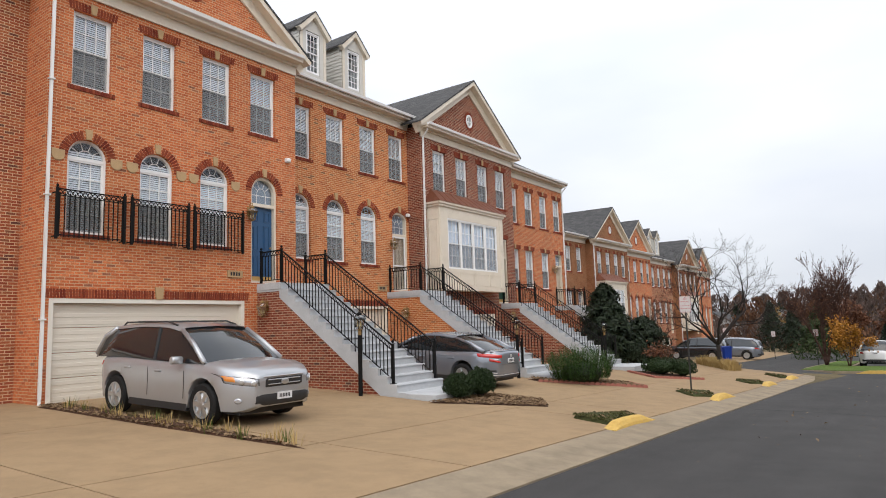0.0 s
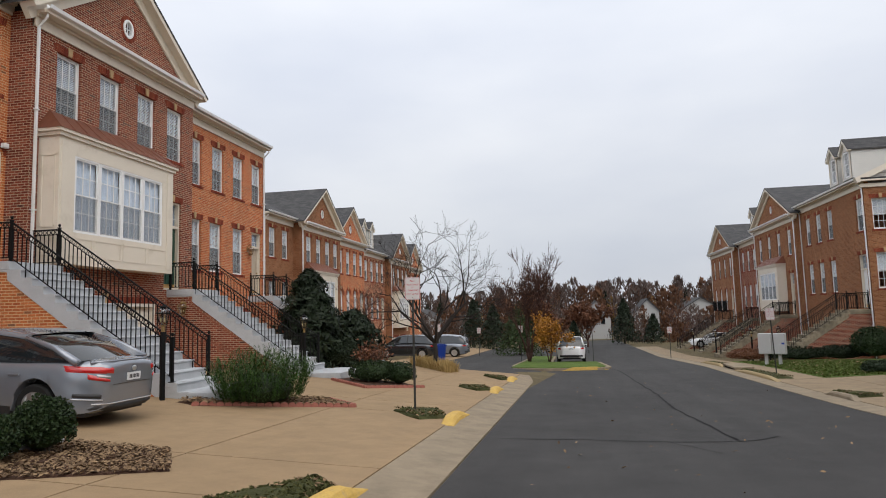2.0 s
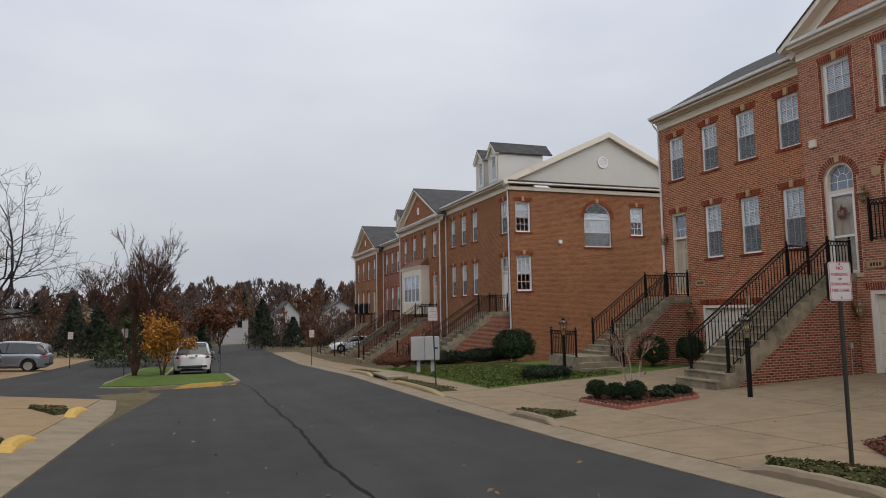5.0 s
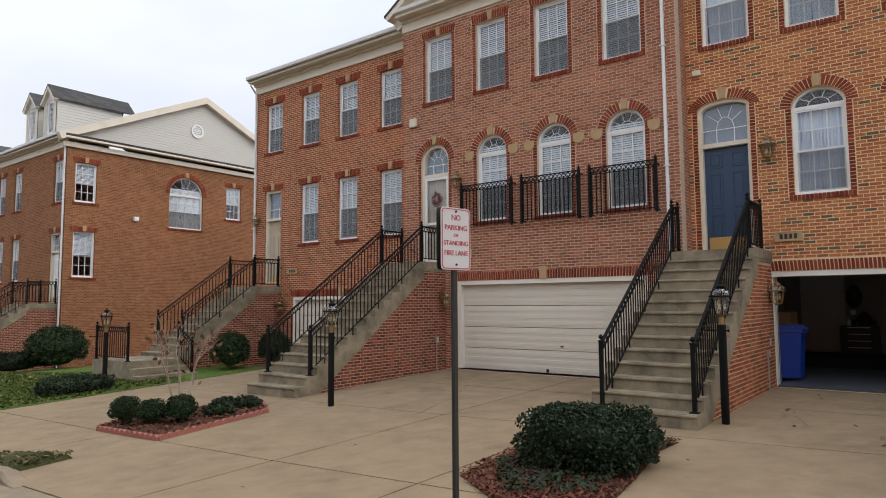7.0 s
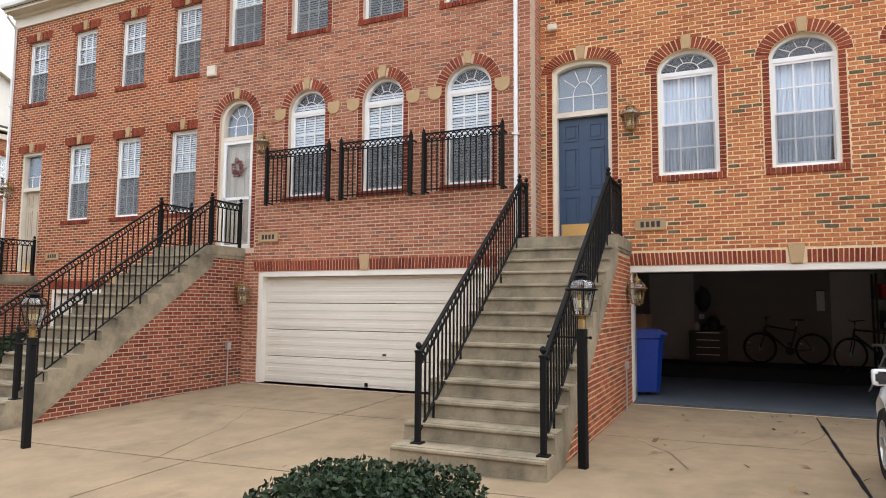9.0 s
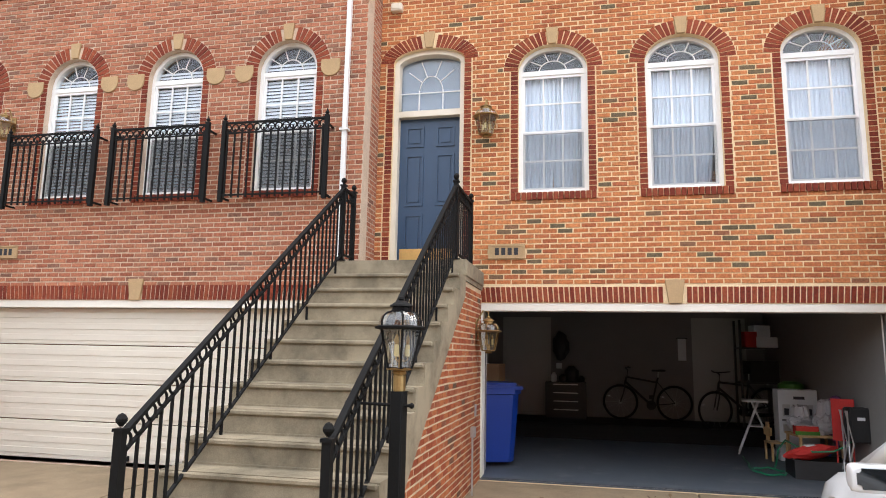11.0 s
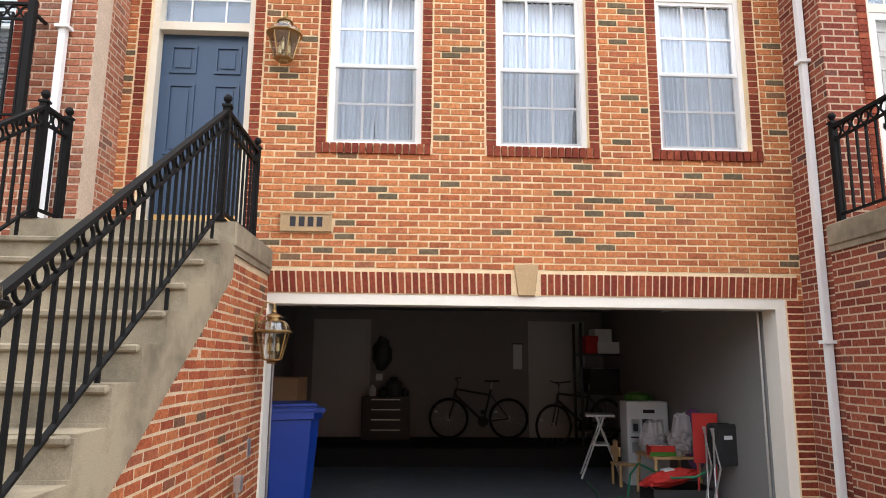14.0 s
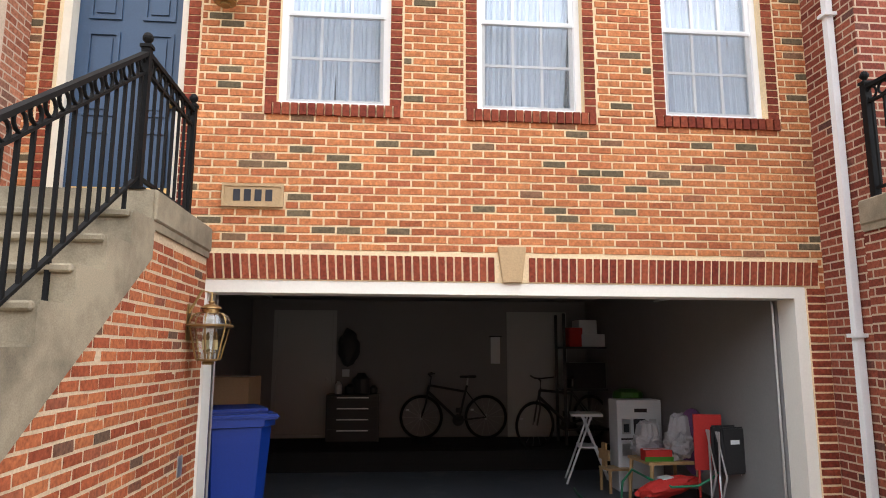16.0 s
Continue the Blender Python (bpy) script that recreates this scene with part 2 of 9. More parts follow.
SALMON = [(0.0, (0.44, 0.11, 0.042)), (0.5, (0.55, 0.155, 0.058)), (0.92, (0.60, 0.2, 0.08)), (1.0, (0.24, 0.1, 0.065))]
AMBER = [(0.0, (0.42, 0.115, 0.04)), (0.5, (0.54, 0.175, 0.06)), (0.9, (0.58, 0.2, 0.075)), (1.0, (0.2, 0.1, 0.055))]
CREAM, PALE = (0.76, 0.59, 0.365), (0.46, 0.34, 0.24)
BRICKS = {
    "orange": brick_wall_material("orange_brick", ORANGE, CREAM),
    "rose": brick_wall_material("rose_brick", ROSE, (0.5, 0.38, 0.28)),
    "red": brick_wall_material("red_brick", RED, (0.62, 0.46, 0.3)),
    "dark": brick_wall_material("dark_red_brick", DARK, PALE),
    "amber": brick_wall_material("amber_brick", AMBER, (0.66, 0.45, 0.26)),
    "tawny": brick_wall_material("tawny_brick", TAWNY, (0.37, 0.21, 0.12)),
    "salmon": brick_wall_material("salmon_brick", SALMON, (0.58, 0.38, 0.23)),
}
BRICK_SINGLE = brick_piece_material("fired_brick", ORANGE, False)
BRICK_JOINED = brick_piece_material("fired_brick_course", ORANGE, True)
CHEEK_JOINED = brick_piece_material("red_brick_course", [(0.0, (0.26, 0.06, 0.028)), (0.4, (0.36, 0.10, 0.042)), (0.75, (0.44, 0.15, 0.06)), (0.93, (0.28, 0.085, 0.045)), (1.0, (0.12, 0.075, 0.05))], True)
ROSE_JOINED = brick_piece_material("rose_brick_course", ROSE, True)
SOLDIER = brick_piece_material("maroon_brick", [(0.0, (0.16, 0.03, 0.018)), (0.5, (0.23, 0.05, 0.026)), (1.0, (0.29, 0.075, 0.036))], True)
MORTAR = plain("cream_mortar", CREAM, 0.95, vary=0.2, scale=6, bump=0.003)
MORTAR_CHEEK = plain("tan_mortar", (0.56, 0.43, 0.29), 0.95, vary=0.25, scale=6, bump=0.003)
MORTAR_ROSE = plain("grey_mortar", (0.58, 0.45, 0.34), 0.95, vary=0.2, scale=6, bump=0.003)
KEYSTONE = plain("tan_cast_stone", (0.45, 0.31, 0.17), 0.85, vary=0.15, scale=9, bump=0.003)
TRIM = plain("cream_trim_paint", (0.70, 0.63, 0.52), 0.5, vary=0.06, scale=2, stain=((0.5, 0.43, 0.33), 1.4))
WHITE = plain("white_vinyl", (0.80, 0.80, 0.79), 0.4, vary=0.04, scale=5)
GARAGE_DOOR = plain("cream_steel_door", (0.68, 0.63, 0.54), 0.45, vary=0.05, scale=1.5, stain=((0.55, 0.49, 0.4), 0.8))
SIDING = plain("pale_vinyl_siding", (0.60, 0.58, 0.53), 0.55, vary=0.05, scale=1.5)
GUTTER = plain("white_aluminium_gutter", (0.76, 0.76, 0.75), 0.35, vary=0.06, scale=4)
SHINGLE = shingle_material("charcoal_shingle")
COPPER = plain("weathered_copper", (0.22, 0.085, 0.05), 0.45, metal=0.5, vary=0.25, scale=5)
IRON = plain("black_wrought_iron", (0.005, 0.005, 0.005), 0.72, vary=0.25, scale=14)
STEP = concrete_material("weathered_step_concrete", (0.32, 0.27, 0.19), 0.38)
STEP_PAINTED = concrete_material("grey_painted_concrete", (0.47, 0.49, 0.51), 0.9)
DRIVE = concrete_material("tan_driveway_concrete", (0.32, 0.225, 0.13), 0.86)
DRIVE_OLD = concrete_material("stained_driveway_concrete", (0.29, 0.22, 0.142), 0.78, 0.5)
KERB = concrete_material("gutter_concrete", (0.29, 0.235, 0.165), 0.72)
YELLOW = plain("worn_yellow_kerb_paint", (0.56, 0.37, 0.10), 0.8, vary=0.25, scale=12, stain=((0.33, 0.27, 0.19), 9), bump=0.006)
YELLOW_FADED = plain("faded_yellow_kerb_paint", (0.36, 0.27, 0.14), 0.85, vary=0.25, scale=9, stain=((0.25, 0.21, 0.15), 5), bump=0.005)
ASPHALT = asphalt_material()
TAR = plain("black_crack_filler", (0.010, 0.010, 0.011), 0.9, vary=0.2)
GRASS = plain("winter_lawn", (0.085, 0.135, 0.025), 0.95, vary=0.45, scale=1.8, bump=0.03, fine=45, stain=((0.15, 0.12, 0.045), 1.1))
SOIL = plain("brown_field", (0.12, 0.095, 0.05), 0.98, vary=0.45, scale=0.35, bump=0.05, fine=6)
MULCH = plain("leaf_mulch", (0.075, 0.04, 0.026), 0.98, vary=0.6, scale=16, bump=0.03, fine=40)
GLASS = glass_material("window_glass")
CLEAR = glass_material("lantern_glass", (0.86, 0.87, 0.86), 0.1, 0.14)
SCREEN = screen_material("insect_screen", 0.34)
SCREEN_FINE = screen_material("fine_insect_screen", 0.17)
BLIND = plain("white_blind", (0.76, 0.77, 0.77), 0.6, vary=0.05)
CURTAIN = plain("sheer_curtain", (0.76, 0.80, 0.85), 0.8, vary=0.08, scale=8)
NAVY = plain("navy_door_paint", (0.025, 0.058, 0.115), 0.35, vary=0.12, scale=4)
BLUE = plain("blue_door_paint", (0.025, 0.085, 0.19), 0.4, vary=0.12, scale=4)
GREEN = plain("dark_green_door_paint", (0.015, 0.06, 0.038), 0.4, vary=0.12)
BEIGE = plain("beige_door_paint", (0.50, 0.42, 0.32), 0.45, vary=0.08)
BRASS = plain("aged_brass", (0.36, 0.24, 0.10), 0.4, metal=0.8, vary=0.2, scale=12)
POLISHED = plain("polished_brass", (0.72, 0.46, 0.17), 0.3, metal=0.75, vary=0.1, scale=9)
CANDLE = plain("ivory_candle_sleeve", (0.72, 0.60, 0.30), 0.5, vary=0.05)
FRAME_PAINT = plain("white_frame_paint", (0.76, 0.72, 0.64), 0.5, vary=0.05, scale=2)
# flat colour imitating sky and hall light seen in the fanlight glass
FANLIGHT_REFLECTION = plain("blue_grey_sky_reflection", (0.24, 0.28, 0.33), 0.7, vary=0.15, scale=3)
# dark grey that puts the dimness of the rooms into the colour
DIM = plain("dim_room_grey", (0.10, 0.10, 0.10), 0.9)

# ---------------------------------------------------------------- mesh helpers


def box(bm, x0, x1, y0, y1, z0, z1):
    v = [bm.verts.new(p) for p in ((x0, y0, z0), (x1, y0, z0), (x1, y1, z0), (x0, y1, z0), (x0, y0, z1), (x1, y0, z1), (x1, y1, z1), (x0, y1, z1))]
    for f in ((3, 2, 1, 0), (4, 5, 6, 7), (0, 1, 5, 4), (1, 2, 6, 5), (2, 3, 7, 6), (3, 0, 4, 7)):
        bm.faces.new([v[i] for i in f])
    return v


def boxes(*b):
    bm = bmesh.new()
    for k in b:
        box(bm, *k)
    return bm


def prism(bm, outline, y0, y1):
    """An outline in (x, z), pushed from y0 to y1."""
    a, b = [bm.verts.new((x, y0, z)) for x, z in outline], [bm.verts.new((x, y1, z)) for x, z in outline]
    bm.faces.new(a)
    bm.faces.new(b[::-1])
    for i in range(len(a)):
        j = (i + 1) % len(a)
        bm.faces.new((a[j], a[i], b[i], b[j]))


def tube(bm, pts, r, n=6, r1=None, cap=True):
    """A round bar through the points, tapering from r to r1."""
    pts = [Vector(p) for p in pts]
    rings = []
    for i, p in enumerate(pts):
        d = (pts[min(i + 1, len(pts) - 1)] - pts[max(i - 1, 0)]).normalized()
        a = d.orthogonal().normalized() if abs(d.z) > 0.99 else d.cross(Vector((0, 0, 1))).normalized()
        b = d.cross(a)
        k = r if r1 is None else r + (r1 - r) * i / max(1, len(pts) - 1)
        rings.append([bm.verts.new(p + k * (math.cos(2 * math.pi * j / n) * a + math.sin(2 * math.pi * j / n) * b)) for j in range(n)])
    for p, q in zip(rings, rings[1:]):
        for j in range(n):
            bm.faces.new((p[j], p[(j + 1) % n], q[(j + 1) % n], q[j]))
    if cap:
        bm.faces.new(rings[0][::-1])
        bm.faces.new(rings[-1])


def lathe(bm, profile, n=12, at=(0, 0, 0)):
    """A profile of (radius, height) turned round the upright axis."""
    rings = [[bm.verts.new((at[0] + r * math.cos(2 * math.pi * j / n), at[1] + r * math.sin(2 * math.pi * j / n), at[2] + z)) for j in range(n)] for r, z in profile]
    for p, q in zip(rings, rings[1:]):
        for j in range(n):
            bm.faces.new((p[j], p[(j + 1) % n], q[(j + 1) % n], q[j]))
    bm.faces.new(rings[0][::-1])
    bm.faces.new(rings[-1])


def mesh_of(name, bm, material, smooth=False):
    bmesh.ops.recalc_face_normals(bm, faces=bm.faces[:])
    me = bpy.data.meshes.new(name)
    bm.to_mesh(me)
    bm.free()
    me.materials.append(material)
    if smooth:
        me.shade_smooth()
    return me


def put(name, me, parent=None, m=None, label=""):
    ob = new(name, me)
    ob.parent = parent
    if m is not None:
        ob.matrix_local = m
    if label:
        ob["label"] = label
    return ob


def part(name, bm, material, parent, label="", m=None, smooth=False):
    return put(name, mesh_of(name, bm, material, smooth), parent, m, label)


CACHE = {}


def shared(key, name, make, material, smooth=False):
    if key not in CACHE:
        CACHE[key] = mesh_of(name, make(), material, smooth)
    return CACHE[key]


def thing(name, label, category, m=None, group="", kind=""):
    ob = new(name)
    ob.empty_display_size = 0.2
    if m is not None:
        ob.matrix_world = m
    return tagged(ob, label, category, group, kind)


def at(x, y, z):
    return Matrix.Translation((x, y, z))


# ---------------------------------------------------------------- ground heights


def lerp(x, xs, ys):
    return float(np.interp(x, xs, ys))


def road_z(y):
    return lerp(y, [-60, 60, 110, 300], [3.15, -1.65, -2.5, -3.2])


EDGE_Y = [-60, 0, 10, 15, 18, 21, 24, 28, 36, 42, 60, 110, 300]
EDGE_Z = [3.25, 0.85, 0.45, 0.19, -0.02, -0.17, -0.31, -0.45, -0.66, -0.8, -1.55, -2.4, -3.1]


def ground_z(x, y):
    c = road_z(y)
    if x > -2.6:
        edge = lerp(y, EDGE_Y, EDGE_Z)
        if x < 5.9:
            return c + (edge - 0.03 * min(1, (5.9 - x) / 0.6) - c) * min(1, (x + 2.6) / 7.9)
        h = lerp(y, [-40, 30, 37, 47, 90, 130], [0.0, -0.05, -0.15, -0.95, -2.2, -2.6])
        return edge + (h - edge) * min(1, (x - 5.9) / 10.6)
    h = lerp(y, [-40, 20, 28, 36, 42, 52, 80, 130], [0.95, 0.85, 0.6, 0.4, -0.25, -0.95, -1.7, -2.6])
    k = min(1, max(0, (-3.4 - x) / 10.5))
    return c + 0.1 * min(1, (-2.6 - x) / 0.8) + (h - c - 0.1) * k


def sheet(name, xs, ys, material, lift=0.0, label="", category="", kind="structure", height=ground_z, thick=0.12):
    """A slab over the grid xs by ys that follows the ground."""
    bm = bmesh.new()
    top = [[bm.verts.new((x, y, height(x, y) + lift)) for y in ys] for x in xs]
    for i in range(len(xs) - 1):
        for j in range(len(ys) - 1):
            bm.faces.new((top[i][j], top[i + 1][j], top[i + 1][j + 1], top[i][j + 1]))
    r = bmesh.ops.extrude_face_region(bm, geom=bm.faces[:])
    bmesh.ops.translate(bm, vec=(0, 0, -thick), verts=[v for v in r["geom"] if isinstance(v, bmesh.types.BMVert)])
    ob = part(name, bm, material, None)
    return tagged(ob, label, category, kind=kind)


def span(a, b, step):
    n = max(1, int(round(abs(b - a) / step)))
    return [a + (b - a) * i / n for i in range(n + 1)]


def patch(name, outline, material, lift=0.03, mound=0.06, label="", category="", step=0.22, rough=0.02, kind="structure"):
    """A bed or patch of uneven outline, mounded over the ground."""
    bm = bmesh.new()
    cx, cy = sum(p[0] for p in outline) / len(outline), sum(p[1] for p in outline) / len(outline)
    edge = []
    for i, p in enumerate(outline):
        q = outline[(i + 1) % len(outline)]
        k = max(1, int(math.dist(p, q) / step))
        edge += [(p[0] + (q[0] - p[0]) * j / k, p[1] + (q[1] - p[1]) * j / k) for j in range(k)]
    rings = []
    for s, h in ((1.0, -0.06), (1.0, lift * 0.6), (0.93, lift + mound * 0.5), (0.75, lift + mound * 0.8), (0.5, lift + mound), (0.25, lift + mound)):
        ring = []
        for x, y in edge:
            px, py = cx + (x - cx) * s, cy + (y - cy) * s
            w = noise.noise((px * 2.3, py * 2.3, 1.7)) * rough + noise.noise((px * 9, py * 9, 4.1)) * rough
            px, py = px + w * (1.5 if s > 0.9 else 0.5), py + w
            ring.append(bm.verts.new((px, py, ground_z(px, py) + h + (w if s < 1 else 0))))
        rings.append(ring)
    for a, b in zip(rings, rings[1:]):
        for i in range(len(a)):
            j = (i + 1) % len(a)
            bm.faces.new((a[i], a[j], b[j], b[i]))
    bm.faces.new(rings[-1])
    ob = part(name, bm, material, None, smooth=False)
    return tagged(ob, label, category, kind=kind)


# ---------------------------------------------------------------- ground, road, drives
YS = span(-30, 110, 2.0)
far = [-900, -400, -200, -110, -60, -40, -25, -15, -8, 0, 6, 10, 16, 25, 40, 60, 110, 200, 400, 900]
fary = [-600, -200, -80, -40, -20, 0, 10, 20, 30, 36, 40, 46, 52, 60, 70, 80, 95, 110, 140, 180, 260, 400, 800]
sheet("ground", far, fary, SOIL, -0.14, "brown winter field with dry grass and bare earth", "ground")
sheet("road", [-2.6, -1.2, 0.3, 1.8, 3.2, 4.3, 5.3], YS, ASPHALT, 0.0, "dark grey asphalt road with a fine worn grain", "road")
sheet("road", [-9.5, -7, -5, -2.62], span(36.5, 80, 2.0), ASPHALT, 0.005, "dark grey asphalt side lane beside the planted island", "road")
sheet("gutter", [-3.4, -3.2, -2.9, -2.62], span(-30, 36.3, 1.5), KERB, 0.012, "pale worn concrete gutter along the road", "gutter")
sheet("gutter", [5.28, 5.5, 5.7, 5.9], span(-30, 80, 1.5), KERB, 0.012, "pale worn concrete gutter along the road", "gutter")


def slabs(name, xs, ys, material, label, gap=0.012):
    """Concrete bays with open joints between them."""
    for i in range(len(xs) - 1):
        for j in range(len(ys) - 1):
            sheet(name, [xs[i] + gap, (xs[i] + xs[i + 1]) / 2, xs[i + 1] - gap], span(ys[j] + gap, ys[j + 1] - gap, 1.2), material, 0.02, label, "driveway")


LEFT_LABEL = "tan concrete driveway bay with dark joints and faint stains"
slabs("driveway", [-15.0, -10.5, -6.0, -3.4], [-14, -7, -1.2, 4.2, 7.6, 13.2, 15.0, 20.4, 22.2, 27.6, 29.5, 33.0], DRIVE, LEFT_LABEL)
RIGHT_LABEL = "weathered concrete driveway bay with cracks and dark joints"
slabs("driveway", [5.9, 8.0, 11.42, 14.35, 17.12], [-10, -4, 2, 8, 12.5, 17.3, 21.5, 23.78, 27.6, 32.6], DRIVE_OLD, RIGHT_LABEL)
sheet("pavement", [5.9, 6.6, 7.5], span(32.62, 80, 1.5), DRIVE_OLD, 0.02, "concrete pavement beside the lawn", "pavement")
sheet("pavement", [-13, -11, -9.5], span(33.02, 80, 2), DRIVE, 0.02, "concrete pavement before the far houses", "pavement")
sheet("pavement", [-9.5, -7.5, -5.5, -3.42], span(33.02, 36.3, 0.8), DRIVE, 0.02, "tan concrete pavement at the corner of the lane", "pavement")
sheet("lawn", span(7.5, 14.8, 0.8), span(32.62, 46.5, 0.8), GRASS, 0.03, "patchy green winter lawn with fallen leaves", "lawn")

# ---------------------------------------------------------------- townhouse parts
T = 0.26  # wall thickness


def arch_points(u, w, z0, zs, rise, n=14):
    """An opening's outline: upright sides, and a round or flattened head of the given rise."""
    if rise <= 0:
        return [(u - w / 2, z0), (u + w / 2, z0), (u + w / 2, zs), (u - w / 2, zs)]
    return [(u - w / 2, z0), (u + w / 2, z0)] + [(u + w / 2 * math.cos(math.pi * i / n), zs + rise * math.sin(math.pi * i / n)) for i in range(n + 1)]


def pierced_wall(outer, holes, y0=0.0, thick=T):
    bm = bmesh.new()
    for loop in [outer] + holes:
        v = [bm.verts.new((x, y0, z)) for x, z in loop]
        for a, b in zip(v, v[1:] + v[:1]):
            bm.edges.new((a, b))
    bmesh.ops.triangle_fill(bm, use_beauty=True, use_dissolve=False, edges=bm.edges[:])
    r = bmesh.ops.extrude_face_region(bm, geom=bm.faces[:])
    bmesh.ops.translate(bm, vec=(0, thick, 0), verts=[v for v in r["geom"] if isinstance(v, bmesh.types.BMVert)])
    return bm


def outline_frame(bm, pts, width, y0, y1):
    """A frame of the given width inside an outline."""
    c = Vector((sum(p[0] for p in pts) / len(pts), sum(p[1] for p in pts) / len(pts)))
    n = len(pts)
    inner = []
    for i in range(n):
        p, a, b = Vector(pts[i]), Vector(pts[i - 1]), Vector(pts[(i + 1) % n])
        d0, d1 = (p - a).normalized(), (b - p).normalized()
        n0, n1 = Vector((-d0.y, d0.x)), Vector((-d1.y, d1.x))
        m = n0 + n1
        inner.append(p + m * (width / max(0.3, 1 + n0.dot(n1))))
    quad = [[bm.verts.new((q[0], y, q[1])) for q in loop] for loop, y in ((pts, y0), (inner, y0), (inner, y1), (pts, y1))]
    for k in range(4):
        a, b = quad[k], quad[(k + 1) % 4]
        for i in range(n):
            j = (i + 1) % n
            bm.faces.new((a[i], a[j], b[j], b[i]))
    return [tuple(q) for q in inner]


def sheet_of(pts, y, thick=0.006):
    bm = bmesh.new()
    prism(bm, pts, y, y + thick)
    return bm


def blind_mesh(w, h):
    bm = bmesh.new()
    k = int(h / 0.05)
    for i in range(k):
        z = h * (i + 0.5) / k
        v = [bm.verts.new(p) for p in ((-w / 2, -0.012, z - 0.022), (w / 2, -0.012, z - 0.022), (w / 2, 0.012, z + 0.024), (-w / 2, 0.012, z + 0.024))]
        bm.faces.new(v)
    return bm


def curtain_mesh(w, h, seed):
    """Sheer hangings: gathered panels that cross or part, with folds that drift as they fall."""
    r = random.Random(40 + seed)
    bm = bmesh.new()
    panels = (((-0.42, 0.03, -0.38, 0.02), (0.0, 0.5, 0.01, 0.5)), ((-0.5, 0.03, -0.5, -0.02), (-0.02, 0.5, 0.0, 0.5)), ((-0.5, -0.1, -0.5, -0.15), (-0.12, 0.46, -0.13, 0.36)))[seed]
    n, rows = 46, 9
    for q, (a0, a1, b0, b1) in enumerate(panels):
        ph = [r.uniform(0, 6) for _ in range(4)]
        f = 30 * (a1 - a0) + 8
        grid = []
        for j in range(rows):
            k = 1 - j / (rows - 1)
            z = h * (1 - k)
            x0, x1 = w * (a0 + (b0 - a0) * k ** 1.4), w * (a1 + (b1 - a1) * k ** 1.4)
            row = []
            for i in range(n):
                t = i / (n - 1)
                fold = math.sin(t * f * 2 + ph[0] + 0.5 * math.sin(k * 3 + ph[3])) + 0.55 * math.sin(t * f * 4.3 + ph[1] + k)
                row.append(bm.verts.new((x0 + (x1 - x0) * (t + 0.012 * math.sin(t * f + ph[2])), 0.03 * q + 0.022 * fold * (0.7 + 0.5 * k), z)))
            grid.append(row)
        for a, b in zip(grid, grid[1:]):
            for i in range(n - 1):
                bm.faces.new((a[i], a[i + 1], b[i + 1], b[i]))
    return bm


